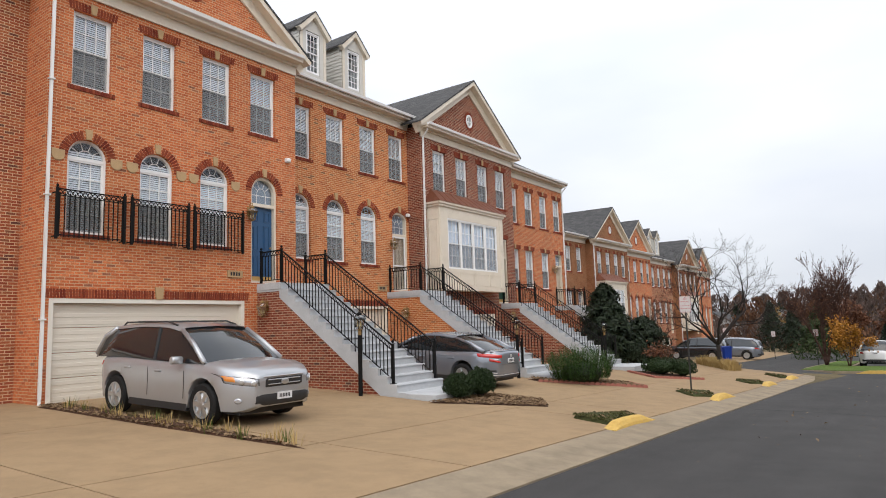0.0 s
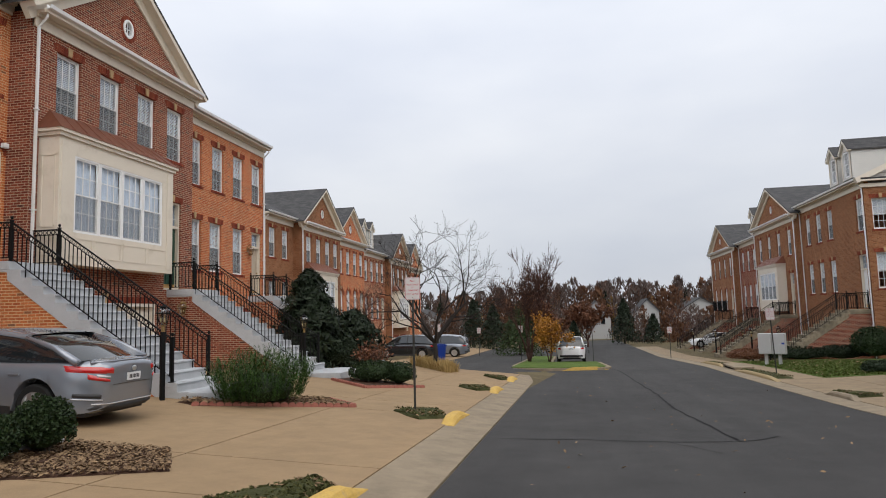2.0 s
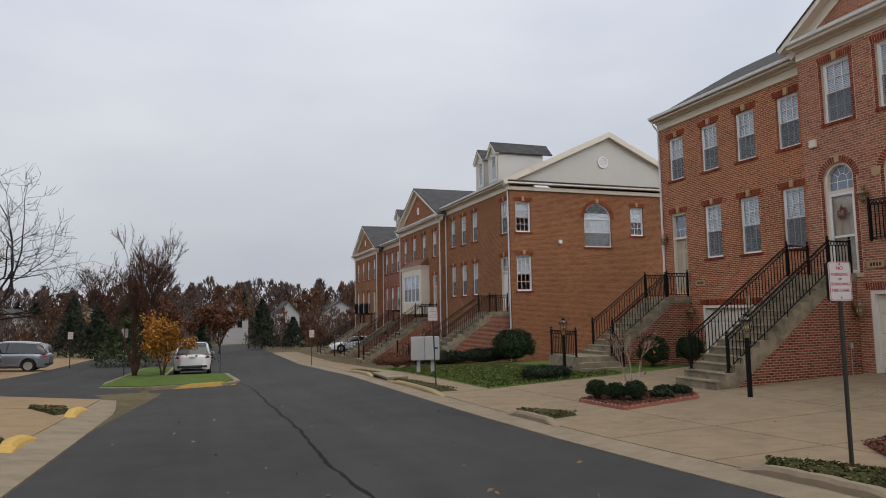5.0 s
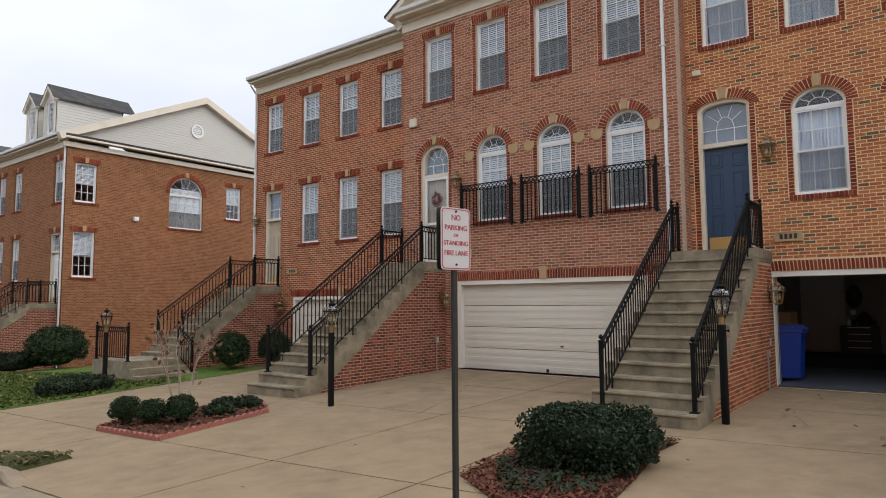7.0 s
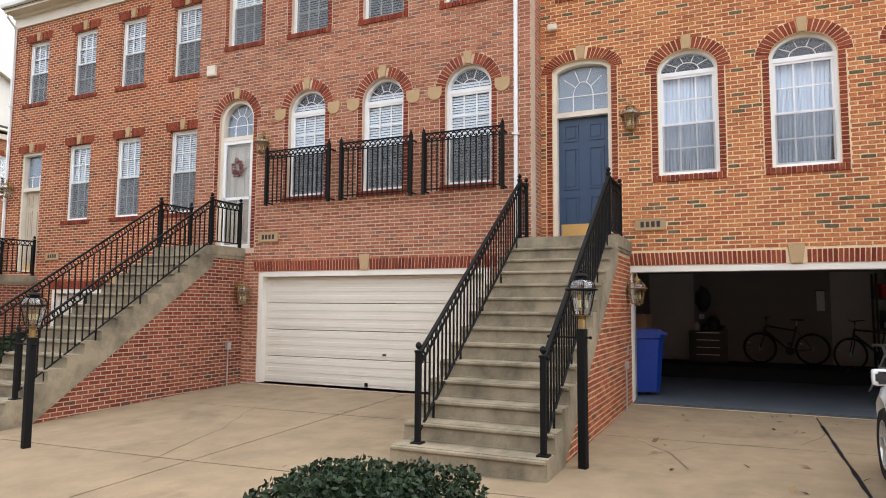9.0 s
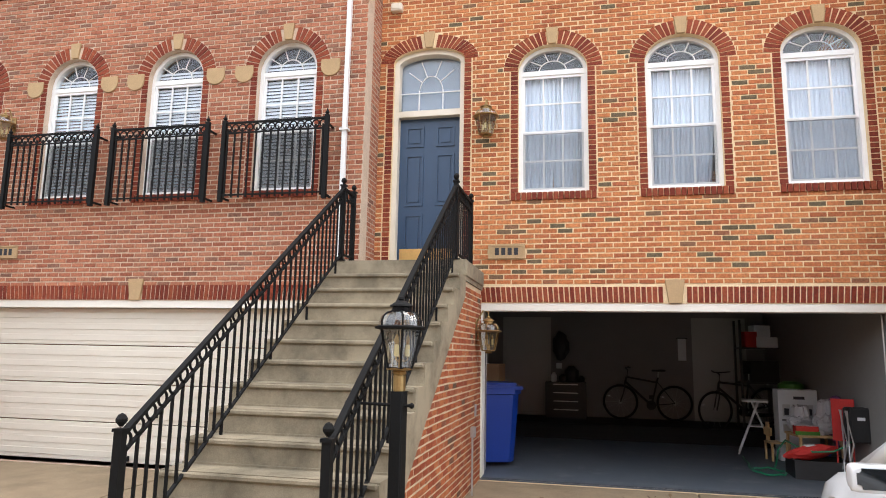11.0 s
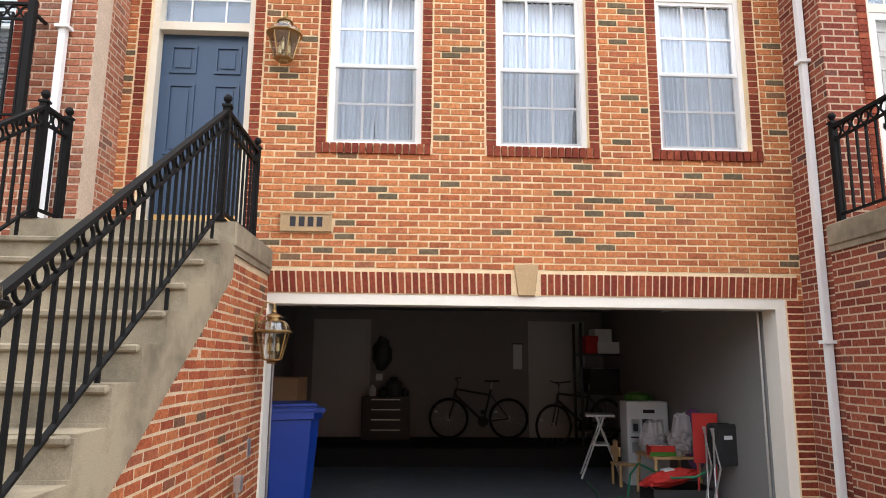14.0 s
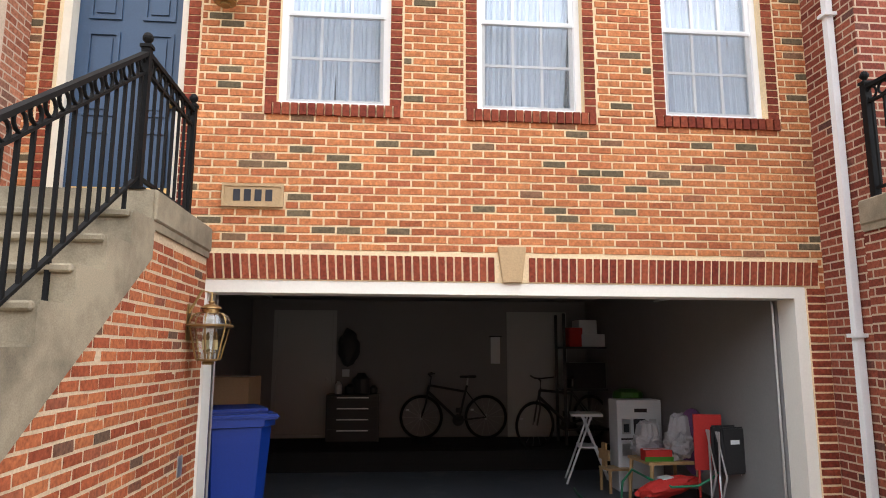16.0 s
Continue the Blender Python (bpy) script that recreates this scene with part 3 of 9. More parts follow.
def window_unit(house, u, z0, w, h, rise=0.0, dress="blind", grid=(3, 4), y=0.09, screen=True):
    """A white sash window in its opening: frame, two sashes with bars, panes, screen and what hangs behind."""
    zs = z0 + h - rise if rise else z0 + h
    key = ("win", round(w, 3), round(h, 3), round(rise, 3), grid, dress)
    W, H = w, zs - z0
    pts = arch_points(0, W, 0, H, rise)

    def frame_bm():
        bm = bmesh.new()
        outline_frame(bm, pts, 0.05, 0.0, 0.09)
        if rise:
            box(bm, -W / 2 + 0.05, W / 2 - 0.05, 0.005, 0.08, H - 0.05, H + 0.02)
        return bm

    def sash_bm():
        bm = bmesh.new()
        mid = H * 0.5
        for a, b, y0 in ((0.05, mid + 0.02, 0.035), (mid - 0.02, H - 0.05, 0.02)):
            outline_frame(bm, [(-W / 2 + 0.05, a), (W / 2 - 0.05, a), (W / 2 - 0.05, b), (-W / 2 + 0.05, b)], 0.038, y0, y0 + 0.03)
        return bm

    def bars_bm():
        bm = bmesh.new()
        mid = H * 0.5
        cols, rows = grid
        for a, b, y0 in ((0.08, mid - 0.02, 0.05), (mid + 0.02, H - 0.08, 0.035)):
            for i in range(1, cols):
                x = -W / 2 + 0.08 + (W - 0.16) * i / cols
                box(bm, x - 0.011, x + 0.011, y0 - 0.012, y0 + 0.008, a, b)
            for i in range(1, rows // 2):
                z = a + (b - a) * i / (rows // 2)
                box(bm, -W / 2 + 0.08, W / 2 - 0.08, y0 - 0.01, y0 + 0.006, z - 0.011, z + 0.011)
        if rise:
            for k in (36, 72, 108, 144):
                a = radians(k)
                tube(bm, [(W * 0.2 * math.cos(a), 0.045, H + 0.02 + rise * 0.42 * math.sin(a)), (W * 0.46 * math.cos(a), 0.045, H + rise * 0.95 * math.sin(a))], 0.009, 4)
            tube(bm, [(W * 0.2 * math.cos(radians(k)), 0.045, H + 0.02 + rise * 0.42 * math.sin(radians(k))) for k in range(0, 181, 15)], 0.009, 4)
        return bm

    ob = put("window", shared(key + ("f",), "window_frame", frame_bm, WHITE), house, at(u, y, z0))
    put("sash", shared(key + ("s",), "sash", sash_bm, WHITE), ob)
    put("glazing_grid", shared(key + ("b",), "glazing_grid", bars_bm, WHITE), ob)
    pane = put("pane", shared(key + ("p",), "pane", lambda: sheet_of(pts, 0.05), GLASS), ob)
    pane.visible_shadow = False
    if screen:
        s = put("insect_screen", shared(key + ("n",), "insect_screen", lambda: sheet_of([(-W / 2 + 0.06, 0.06), (W / 2 - 0.06, 0.06), (W / 2 - 0.06, H * 0.5), (-W / 2 + 0.06, H * 0.5)], 0.018, 0.003), SCREEN_FINE if dress == "curtain" else SCREEN), ob)
        s.visible_shadow = False
    if dress == "blind":
        put("blind", shared(key + ("bl",), "blind", lambda: blind_mesh(W - 0.1, H + rise * 0.3), BLIND), ob, at(0, 0.076, 0.03))
    elif dress == "half":
        put("blind", shared(key + ("bh",), "blind", lambda: blind_mesh(W - 0.1, H * 0.52 + rise * 0.3), BLIND), ob, at(0, 0.076, H * 0.46))
    elif dress == "curtain":
        k = int(u / 1.7) % 3
        put("curtain", shared(key + ("cu", k), "curtain", lambda: curtain_mesh(W + 0.02, H - 0.08, k), CURTAIN), ob, at(0, 0.125, 0.04))
    return ob


def keystone_bm(z, h=0.24, w0=0.11, w1=0.17):
    bm = bmesh.new()
    prism(bm, [(-w0 / 2, z), (w0 / 2, z), (w1 / 2, z + h), (-w1 / 2, z + h)], -0.035, 0.05)
    bmesh.ops.bevel(bm, geom=bm.edges[:], offset=0.006, segments=1, affect="EDGES")
    return bm


def flat_head_bm(w, hh=0.2):
    """A flat arch of splayed bricks over an opening."""
    bm = bmesh.new()
    half = w / 2 + 0.1
    n = max(4, int(2 * half / 0.0677))
    for i in range(n):
        a, b = -half + 2 * half * (i + 0.1) / n, -half + 2 * half * (i + 0.9) / n
        if abs((a + b) / 2) < 0.075:
            continue
        k = 0.22
        box_pts = [(a * (1 - 0.0), 0), (b, 0), (b * (1 + k * 0.3), hh), (a * (1 + k * 0.3), hh)]
        prism(bm, box_pts, -0.009, 0.03)
    return bm


def round_head_bm(w, rise, hh=0.2):
    """A ring of bricks round an arched head."""
    bm = bmesh.new()
    r = w / 2
    n = int(math.pi * (r + hh * 0.5) / 0.072)
    for i in range(n):
        a, b = math.pi * (i + 0.11) / n, math.pi * (i + 0.89) / n
        if abs((a + b) / 2 - math.pi / 2) < 0.16:
            continue
        q = [(rr * math.cos(t), (rise + rr - r) * math.sin(t)) for rr, t in ((r + 0.004, a), (r + hh, a), (r + hh, b), (r + 0.004, b))]
        prism(bm, q, -0.009, 0.03)
    return bm


def sill_bm(w):
    bm = bmesh.new()
    n = int((w + 0.2) / 0.0677)
    for i in range(n):
        a = -w / 2 - 0.1 + (w + 0.2) * (i + 0.1) / n
        b = -w / 2 - 0.1 + (w + 0.2) * (i + 0.9) / n
        box(bm, a, b, -0.03, 0.09, -0.105, -0.004)
    return bm


def jamb_bm(w, h):
    bm = bmesh.new()
    n = int(h / 0.0677)
    for i in range(n):
        z = h * i / n
        for s in (-1, 1):
            x0, x1 = s * (w / 2 + 0.002), s * (w / 2 + (0.1 if i % 2 else 0.098))
            box(bm, min(x0, x1), max(x0, x1), -0.008, 0.03, z + 0.005, z + 0.0615)
    return bm


def bricky(ob):
    ob["kind"] = "stuff"
    return ob


def dress_opening(house, u, z0, w, h, rise, sill=True, jambs=False):
    hh = 0.2
    zs = z0 + h - (rise or 0)
    if rise:
        bricky(put("brick_arch", shared(("ra", w, rise), "brick_arch", lambda: round_head_bm(w, rise, hh), SOLDIER), house, at(u, 0, zs)))
        put("keystone", shared(("ks", "r"), "keystone", lambda: keystone_bm(0), KEYSTONE), house, at(u, 0, zs + rise + 0.0))
    else:
        bricky(put("brick_lintel", shared(("fl", w), "brick_lintel", lambda: flat_head_bm(w, hh), SOLDIER), house, at(u, 0, zs + 0.004)))
        put("keystone", shared(("ks", "r"), "keystone", lambda: keystone_bm(0), KEYSTONE), house, at(u, 0, zs + 0.004))
    if sill:
        bricky(put("brick_sill", shared(("si", w), "brick_sill", lambda: sill_bm(w), SOLDIER), house, at(u, 0, z0)))
    if jambs:
        bricky(put("brick_jamb", shared(("ja", w, round(zs - z0, 2)), "brick_jamb", lambda: jamb_bm(w, zs - z0), SOLDIER), house, at(u, 0, z0)))


def panel_door_bm(w, h):
    bm = boxes((-w / 2, w / 2, 0, 0.045, 0, h))
    pw = (w - 0.36) / 2
    for cx in (-w / 4 + 0.0, w / 4 - 0.0):
        for a, b in ((0.2, 0.2 + h * 0.28), (0.32 + h * 0.28, h * 0.76), (h * 0.81, h - 0.12)):
            outline_frame(bm, [(cx - pw / 2, a), (cx + pw / 2, a), (cx + pw / 2, b), (cx - pw / 2, b)], 0.03, -0.018, 0.0)
            box(bm, cx - pw / 2 + 0.06, cx + pw / 2 - 0.06, -0.014, 0.002, a + 0.06, b - 0.06)
    return bm


def entry_door(house, u, z0, w, top, crown, rise, paint, storm=False, kick=0.2):
    """A panelled front door with white casing and a light above it."""
    H = top - z0
    pts = arch_points(0, w, 0, crown - z0 - rise, rise)
    bm = bmesh.new()
    outline_frame(bm, pts, 0.07, -0.02, 0.16)
    box(bm, -w / 2 + 0.06, w / 2 - 0.06, -0.01, 0.15, H, H + 0.09)
    ob = part("front_door", bm, TRIM, house, "panelled front door in a white casing with a light above", at(u, 0.08, z0))
    leaf = part("door_leaf", panel_door_bm(w - 0.14, H), paint, ob, m=at(0, 0.1, 0))
    b2 = bmesh.new()
    lathe(b2, [(0.012, 0), (0.03, 0.02), (0.032, 0.04), (0.012, 0.06)], 8)
    part("door_knob", b2, BRASS, leaf, m=Matrix.Translation((w / 2 - 0.14, 0.0, H * 0.47)) @ pose(0, 0, 0, 90))
    if not storm:
        part("kick_plate", boxes((-w / 2 + 0.11, w / 2 - 0.11, -0.022, -0.002, 0.03, kick)), POLISHED, leaf, "polished brass kick plate")
    fan = [(x, z) for x, z in arch_points(0, w - 0.12, H + 0.09, crown - z0 - rise, max(0.02, rise - 0.06))]
    p = part("fanlight", sheet_of(fan, 0.09), GLASS, ob)
    # sheet added behind the pane; its blue-grey imitates reflected sky
    part("fanlight_reflection", sheet_of(fan, 0.125), FANLIGHT_REFLECTION, ob)
    p.visible_shadow = False
    bm = bmesh.new()
    zc = H + 0.09
    hh = crown - z0 - zc - 0.06
    if rise > 0.1:
        for k in (40, 70, 110, 140):
            a = radians(k)
            tube(bm, [(w * 0.17 * math.cos(a), 0.085, zc + hh * 0.35 + hh * 0.3 * math.sin(a)), (w * 0.42 * math.cos(a), 0.085, zc + hh * 0.35 + hh * 0.6 * math.sin(a))], 0.009, 4)
        tube(bm, [(w * 0.17 * math.cos(radians(k)), 0.085, zc + hh * 0.35 + hh * 0.3 * math.sin(radians(k))) for k in range(0, 181, 20)], 0.009, 4)
    for x in (-w * 0.17, w * 0.17):
        box(bm, x - 0.008, x + 0.008, 0.08, 0.094, zc, zc + hh * 0.4)
    box(bm, -w / 2 + 0.07, w / 2 - 0.07, 0.08, 0.094, zc + hh * 0.35 - 0.008, zc + hh * 0.35 + 0.008)
    part("glazing_grid", bm, WHITE, ob)
    if storm:
        bm = bmesh.new()
        outline_frame(bm, [(-w / 2 + 0.07, 0.02), (w / 2 - 0.07, 0.02), (w / 2 - 0.07, H), (-w / 2 + 0.07, H)], 0.07, 0.0, 0.03)
        box(bm, -w / 2 + 0.1, w / 2 - 0.1, 0.0, 0.03, H * 0.45, H * 0.45 + 0.06)
        part("storm_door", bm, WHITE, ob, "white glazed storm door")
        g = part("storm_pane", boxes((-w / 2 + 0.13, w / 2 - 0.13, 0.012, 0.018, 0.08, H - 0.06)), GLASS, ob)
        g.visible_shadow = False
    return ob


def garage_front(house, u0, u1, z1, z0=0.0, is_open=False):
    w, c = u1 - u0, (u0 + u1) / 2
    bm = bmesh.new()
    outline_frame(bm, [(-w / 2, 0), (w / 2, 0), (w / 2, z1 - z0), (-w / 2, z1 - z0)], 0.1, -0.015, 0.238 if is_open else 0.2)
    for v in [v for v in bm.verts if abs(v.co.z - 0.1) < 1e-4]:
        v.co.z = 0.0
    ob = part("garage_frame", bm, FRAME_PAINT, house, "white painted garage door frame", at(c, 0.02, z0))
    if is_open:
        return ob
    bm = bmesh.new()
    hh = (z1 - z0 - 0.1) / 4
    for i in range(4):
        a = i * hh
        box(bm, -w / 2 + 0.09, w / 2 - 0.09, 0.12, 0.16, a + 0.006, a + hh - 0.006)
        for j in range(3):
            z = a + hh * (0.2 + 0.3 * j)
            box(bm, -w / 2 + 0.12, w / 2 - 0.12, 0.112, 0.122, z - 0.045, z + 0.045)
    bmesh.ops.bevel(bm, geom=[e for e in bm.edges if abs((e.verts[0].co - e.verts[1].co).x) > 1], offset=0.006, segments=1, affect="EDGES")
    d = part("garage_door", bm, GARAGE_DOOR, ob, "closed cream sectional garage door")
    part("door_handle", boxes((0.35, 0.42, 0.09, 0.112, 0.62, 0.65)), IRON, d)
    part("lift_handle", boxes((-0.03, 0.03, 0.09, 0.112, 0.03, 0.1)), IRON, d)
    return ob


def soldier_course(house, u0, u1, z, hh=0.2):
    bm = bmesh.new()
    n = int((u1 - u0) / 0.0677)
    c = (u0 + u1) / 2
    for i in range(n):
        a, b = u0 + (u1 - u0) * (i + 0.12) / n, u0 + (u1 - u0) * (i + 0.88) / n
        if abs((a + b) / 2 - c) < 0.11:
            continue
        k = 0.05 * ((a + b) / 2 - c) / (u1 - u0)
        prism(bm, [(a, z), (b, z), (b + k, z + hh), (a + k, z + hh)], -0.01, 0.03)
    bricky(part("soldier_course", bm, SOLDIER, house, "maroon soldier course over the garage"))
    part("keystone", keystone_bm(z - 0.01, 0.3, 0.16, 0.24), KEYSTONE, house, m=at(c, 0, 0))


def cornice(house, u0, u1, z, depth=0.38, both=(0.0, 0.0)):
    """A stepped classical cornice with a gutter on top."""
    a, b = u0 - both[0], u1 + both[1]
    bm = boxes((a, b, -0.05, 0.05, z, z + 0.26), (a, b, -0.13, 0.05, z + 0.26, z + 0.33), (a, b, -depth, 0.05, z + 0.33, z + 0.42))
    ob = part("cornice", bm, TRIM, house, "cream painted wooden cornice")
    bm = bmesh.new()
    prof = [(-depth - 0.12, 0.12), (-depth - 0.1, 0.03), (-depth - 0.02, 0), (-depth + 0.02, 0), (-depth + 0.02, 0.12), (-depth - 0.0, 0.12), (-depth - 0.0, 0.02), (-depth - 0.085, 0.04), (-depth - 0.105, 0.12)]
    va, vb = [bm.verts.new((a, y, z + 0.4 + q)) for y, q in prof], [bm.verts.new((b, y, z + 0.4 + q)) for y, q in prof]
    for i in range(len(va)):
        j = (i + 1) % len(va)
        bm.faces.new((va[i], va[j], vb[j], vb[i]))
    bm.faces.new(va[::-1])
    bm.faces.new(vb)
    part("gutter_trough", bm, GUTTER, ob)


def downspout(house, u, y, z0, z1):
    bm = bmesh.new()
    r = 0.042
    tube(bm, [(u, y - 0.25, z1 + 0.35), (u, y - 0.25, z1 + 0.15), (u, y, z1 - 0.1), (u, y, z0 + 0.25)], r, 4)
    tube(bm, [(u, y, z0 + 0.3), (u, y, z0 + 0.12), (u, y - 0.16, z0 + 0.04)], r, 4)
    ob = part("downspout", bm, GUTTER, house, "white square downspout")
    for z in (z0 + 1.9, z0 + 4.6, z0 + 7.2):
        put("bracket", shared("bracket", "bracket", lambda: boxes((-0.06, 0.06, -0.055, 0.045, 0, 0.03)), GUTTER), ob, at(u, y, z))


def gable_roof(house, W, z, rise, depth, brick, oval=True, over=0.3):
    """A brick pediment with raking trim, and the gabled roof behind it."""
    c = W / 2
    bm = pierced_wall([(0.12, z), (W - 0.12, z), (c, z + rise - 0.1)], [[(c + 0.24 * math.cos(t * math.pi / 8), z + rise * 0.42 + 0.3 * math.sin(t * math.pi / 8)) for t in range(16)]] if oval else [], 0.0, 0.2)
    ob = part("pediment", bm, brick, house, "brick pediment with a small oval window")
    if oval:
        ring = bmesh.new()
        outline_frame(ring, [(0.24 * math.cos(t * math.pi / 8), 0.3 * math.sin(t * math.pi / 8)) for t in range(16)], 0.07, -0.03, 0.1)
        box(ring, -0.18, 0.18, 0.02, 0.04, -0.012, 0.012)
        box(ring, -0.012, 0.012, 0.02, 0.04, -0.24, 0.24)
        o = part("oval_window", ring, WHITE, ob, m=at(c, 0, z + rise * 0.42))
        p = part("pane", sheet_of([(0.22 * math.cos(t * math.pi / 8), 0.28 * math.sin(t * math.pi / 8)) for t in range(16)], 0.05), GLASS, o)
        p.visible_shadow = False
        bm = bmesh.new()
        for t in range(30):
            a, b = 2 * math.pi * (t + 0.08) / 30, 2 * math.pi * (t + 0.92) / 30
            prism(bm, [((0.25 + e) * math.cos(q), (0.31 + e) * math.sin(q)) for e, q in ((0, a), (0.12, a), (0.12, b), (0, b))], -0.01, 0.03)
        part("brick_ring", bm, SOLDIER, ob, m=at(c, 0, z + rise * 0.42))
    s = math.hypot(c + 0.35, rise)
    bm = bmesh.new()
    for sg in (-1, 1):
        for inn, out, y0 in ((-0.34, -0.04, -0.06), (-0.06, 0.12, -0.34)):
            n = Vector((sg * rise, c)).normalized()
            p0, p1 = Vector((c + sg * (c + 0.35), z - 0.02)), Vector((c, z + rise * (c + 0.35) / c - 0.02))
            q = [p0 + n * inn, p0 + n * out, p1 + Vector((0, out / n.y)), p1 + Vector((0, inn / n.y))]
            prism(bm, [tuple(v) for v in q], y0, 0.1)
    part("raking_cornice", bm, TRIM, ob, "cream raking cornice")
    bm = bmesh.new()
    k = rise / c
    e = 0.42
    for sg in (-1, 1):
        a, b = (c + sg * (c + e), z - k * e + 0.08 + k * 0.35), (c, z + rise + 0.08 + k * 0.35)
        v = [bm.verts.new(p) for p in ((a[0], -0.36, a[1]), (b[0], -0.36, b[1]), (b[0], depth, b[1]), (a[0], depth, a[1]))]
        w = [bm.verts.new((p.co.x, p.co.y, p.co.z + 0.07)) for p in v]
        bm.faces.new(v)
        bm.faces.new(w)
        for i in range(4):
            bm.faces.new((v[i], v[(i + 1) % 4], w[(i + 1) % 4], w[i]))
    part("roof", bm, SHINGLE, house, "charcoal shingled gable roof")


def slope_roof(house, u0, u1, z, rise, run, depth):
    bm = bmesh.new()
    prof = [(-0.42, z), (run, z + rise), (depth, z + rise - (depth - run) * rise / run), (depth, z + rise - (depth - run) * rise / run - 0.1), (run, z + rise - 0.1), (-0.42, z - 0.06)]
    a, b = [bm.verts.new((u0, y, q)) for y, q in prof], [bm.verts.new((u1, y, q)) for y, q in prof]
    for i in range(6):
        j = (i + 1) % 6
        bm.faces.new((a[i], a[j], b[j], b[i]))
    bm.faces.new(a[::-1])
    bm.faces.new(b)
    part("roof", bm, SHINGLE, house, "charcoal shingled roof")


def dormer(house, u, y, z, w=1.25, h=1.75, run=3.0):
    """A small gabled dormer clad in pale siding."""
    g = 0.62
    bm = bmesh.new()
    outline = [(-w / 2, 0), (w / 2, 0), (w / 2, h), (0, h + g), (-w / 2, h)]
    hole = [(-0.33, 0.12), (0.33, 0.12), (0.33, h - 0.08), (-0.33, h - 0.08)]
    ob = part("dormer", pierced_wall(outline, [hole], 0, 0.12), SIDING, house, "gabled dormer with pale siding", at(u, y, z))
    bm = bmesh.new()
    n = int(h / 0.13)
    for s in (-1, 1):
        for i in range(n):
            a, b = h * i / n, h * (i + 1) / n
            x = s * w / 2
            v = [bm.verts.new(p) for p in ((x + s * 0.02, 0.05, a), (x + s * 0.02, run, a), (x, run, b), (x, 0.05, b), (x - s * 0.05, 0.05, a), (x - s * 0.05, run, a), (x - s * 0.05, run, b), (x - s * 0.05, 0.05, b))]
            for f in ((0, 1, 2, 3), (7, 6, 5, 4), (0, 4, 5, 1), (3, 2, 6, 7), (0, 3, 7, 4)):
                bm.faces.new([v[k] for k in f])
    part("siding", bm, SIDING, ob)
    bm = bmesh.new()
    for s in (-1, 1):
        e = 0.14
        a, b = (s * (w / 2 + e), h - e * g / (w / 2)), (0, h + g)
        v = [bm.verts.new(p) for p in ((a[0], -0.16, a[1] + 0.03), (b[0], -0.16, b[1] + 0.03), (b[0], run + 0.6, b[1] + 0.03), (a[0], run + 0.6, a[1] + 0.03))]
        q = [bm.verts.new((p.co.x, p.co.y, p.co.z + 0.06)) for p in v]
        bm.faces.new(v)
        bm.faces.new(q)
        for i in range(4):
            bm.faces.new((v[i], v[(i + 1) % 4], q[(i + 1) % 4], q[i]))
    part("dormer_roof", bm, SHINGLE, ob)
    bm = bmesh.new()
    for s in (-1, 1):
        n2 = Vector((s * g, w / 2)).normalized()
        p0, p1 = Vector((s * (w / 2 + 0.14), h - 0.14 * g / (w / 2))), Vector((0, h + g))
        prism(bm, [tuple(q) for q in (p0 - n2 * 0.14, p0 + n2 * 0.03, p1 + Vector((0, 0.03)), p1 - Vector((0, 0.16)))], -0.15, 0.04)
    for s in (-1, 1):
        box(bm, min(s * w / 2, s * (w / 2 - 0.12)), max(s * w / 2, s * (w / 2 - 0.12)), -0.02, 0.03, 0, h)
    part("dormer_trim", bm, TRIM, ob)
    window_unit(ob, 0, 0.14, 0.64, h - 0.24, 0, "none", (3, 6), 0.02, False)


def balconet(house, u, w=1.5, z=3.56, h=1.12):
    """A shallow wrought-iron window guard with ringed band and corner posts."""
    d = 0.22
    ob = thing("window_guard", "black wrought-iron window guard with a ringed band", "railing", None, "window guards on the facade")
    ob.matrix_world = house.matrix_world @ at(u, 0, z)

    def post():
        bm = boxes((-0.028, 0.028, -0.028, 0.028, -0.02, h))
        lathe(bm, [(0.012, h), (0.032, h + 0.03), (0.012, h + 0.06), (0.005, h + 0.09)], 8)
        return bm
    for s in (-1, 1):
        put("post", shared(("gpost", h), "post", post, IRON), ob, at(s * w / 2, -d, 0))
        for za in (0.03, h - 0.12):
            part("wall_arm", boxes((s * w / 2 - 0.012, s * w / 2 + 0.012, -d, 0.0, za, za + 0.025)), IRON, ob)
    for nm, e, za, zb in (("top_rail", 0.016, h - 0.05, h - 0.025), ("ring_rail", 0.012, h - 0.19, h - 0.17), ("bottom_rail", 0.012, 0.06, 0.08)):
        part(nm, boxes((-w / 2, w / 2, -d - e, -d + e, za, zb)), IRON, ob)
    n = 14
    for i in range(n):
        x = -w / 2 + w * (i + 0.5) / n
        put("baluster", shared(("gbal", h), "baluster", lambda: boxes((-0.01, 0.01, -0.01, 0.01, 0.0, h - 0.15)), IRON), ob, at(x, -d, 0.03))
        put("ring", shared("ring", "ring", ring_bm, IRON, True), ob, at(x, -d, h - 0.11))


def ring_bm():
    bm = bmesh.new()
    n, k, R, r = 12, 5, 0.048, 0.0105
    v = [[bm.verts.new(((R + r * math.cos(2 * math.pi * j / k)) * math.cos(2 * math.pi * i / n), r * math.sin(2 * math.pi * j / k), (R + r * math.cos(2 * math.pi * j / k)) * math.sin(2 * math.pi * i / n))) for j in range(k)] for i in range(n)]
    for i in range(n):
        for j in range(k):
            bm.faces.new((v[i][j], v[(i + 1) % n][j], v[(i + 1) % n][(j + 1) % k], v[i][(j + 1) % k]))
    return bm


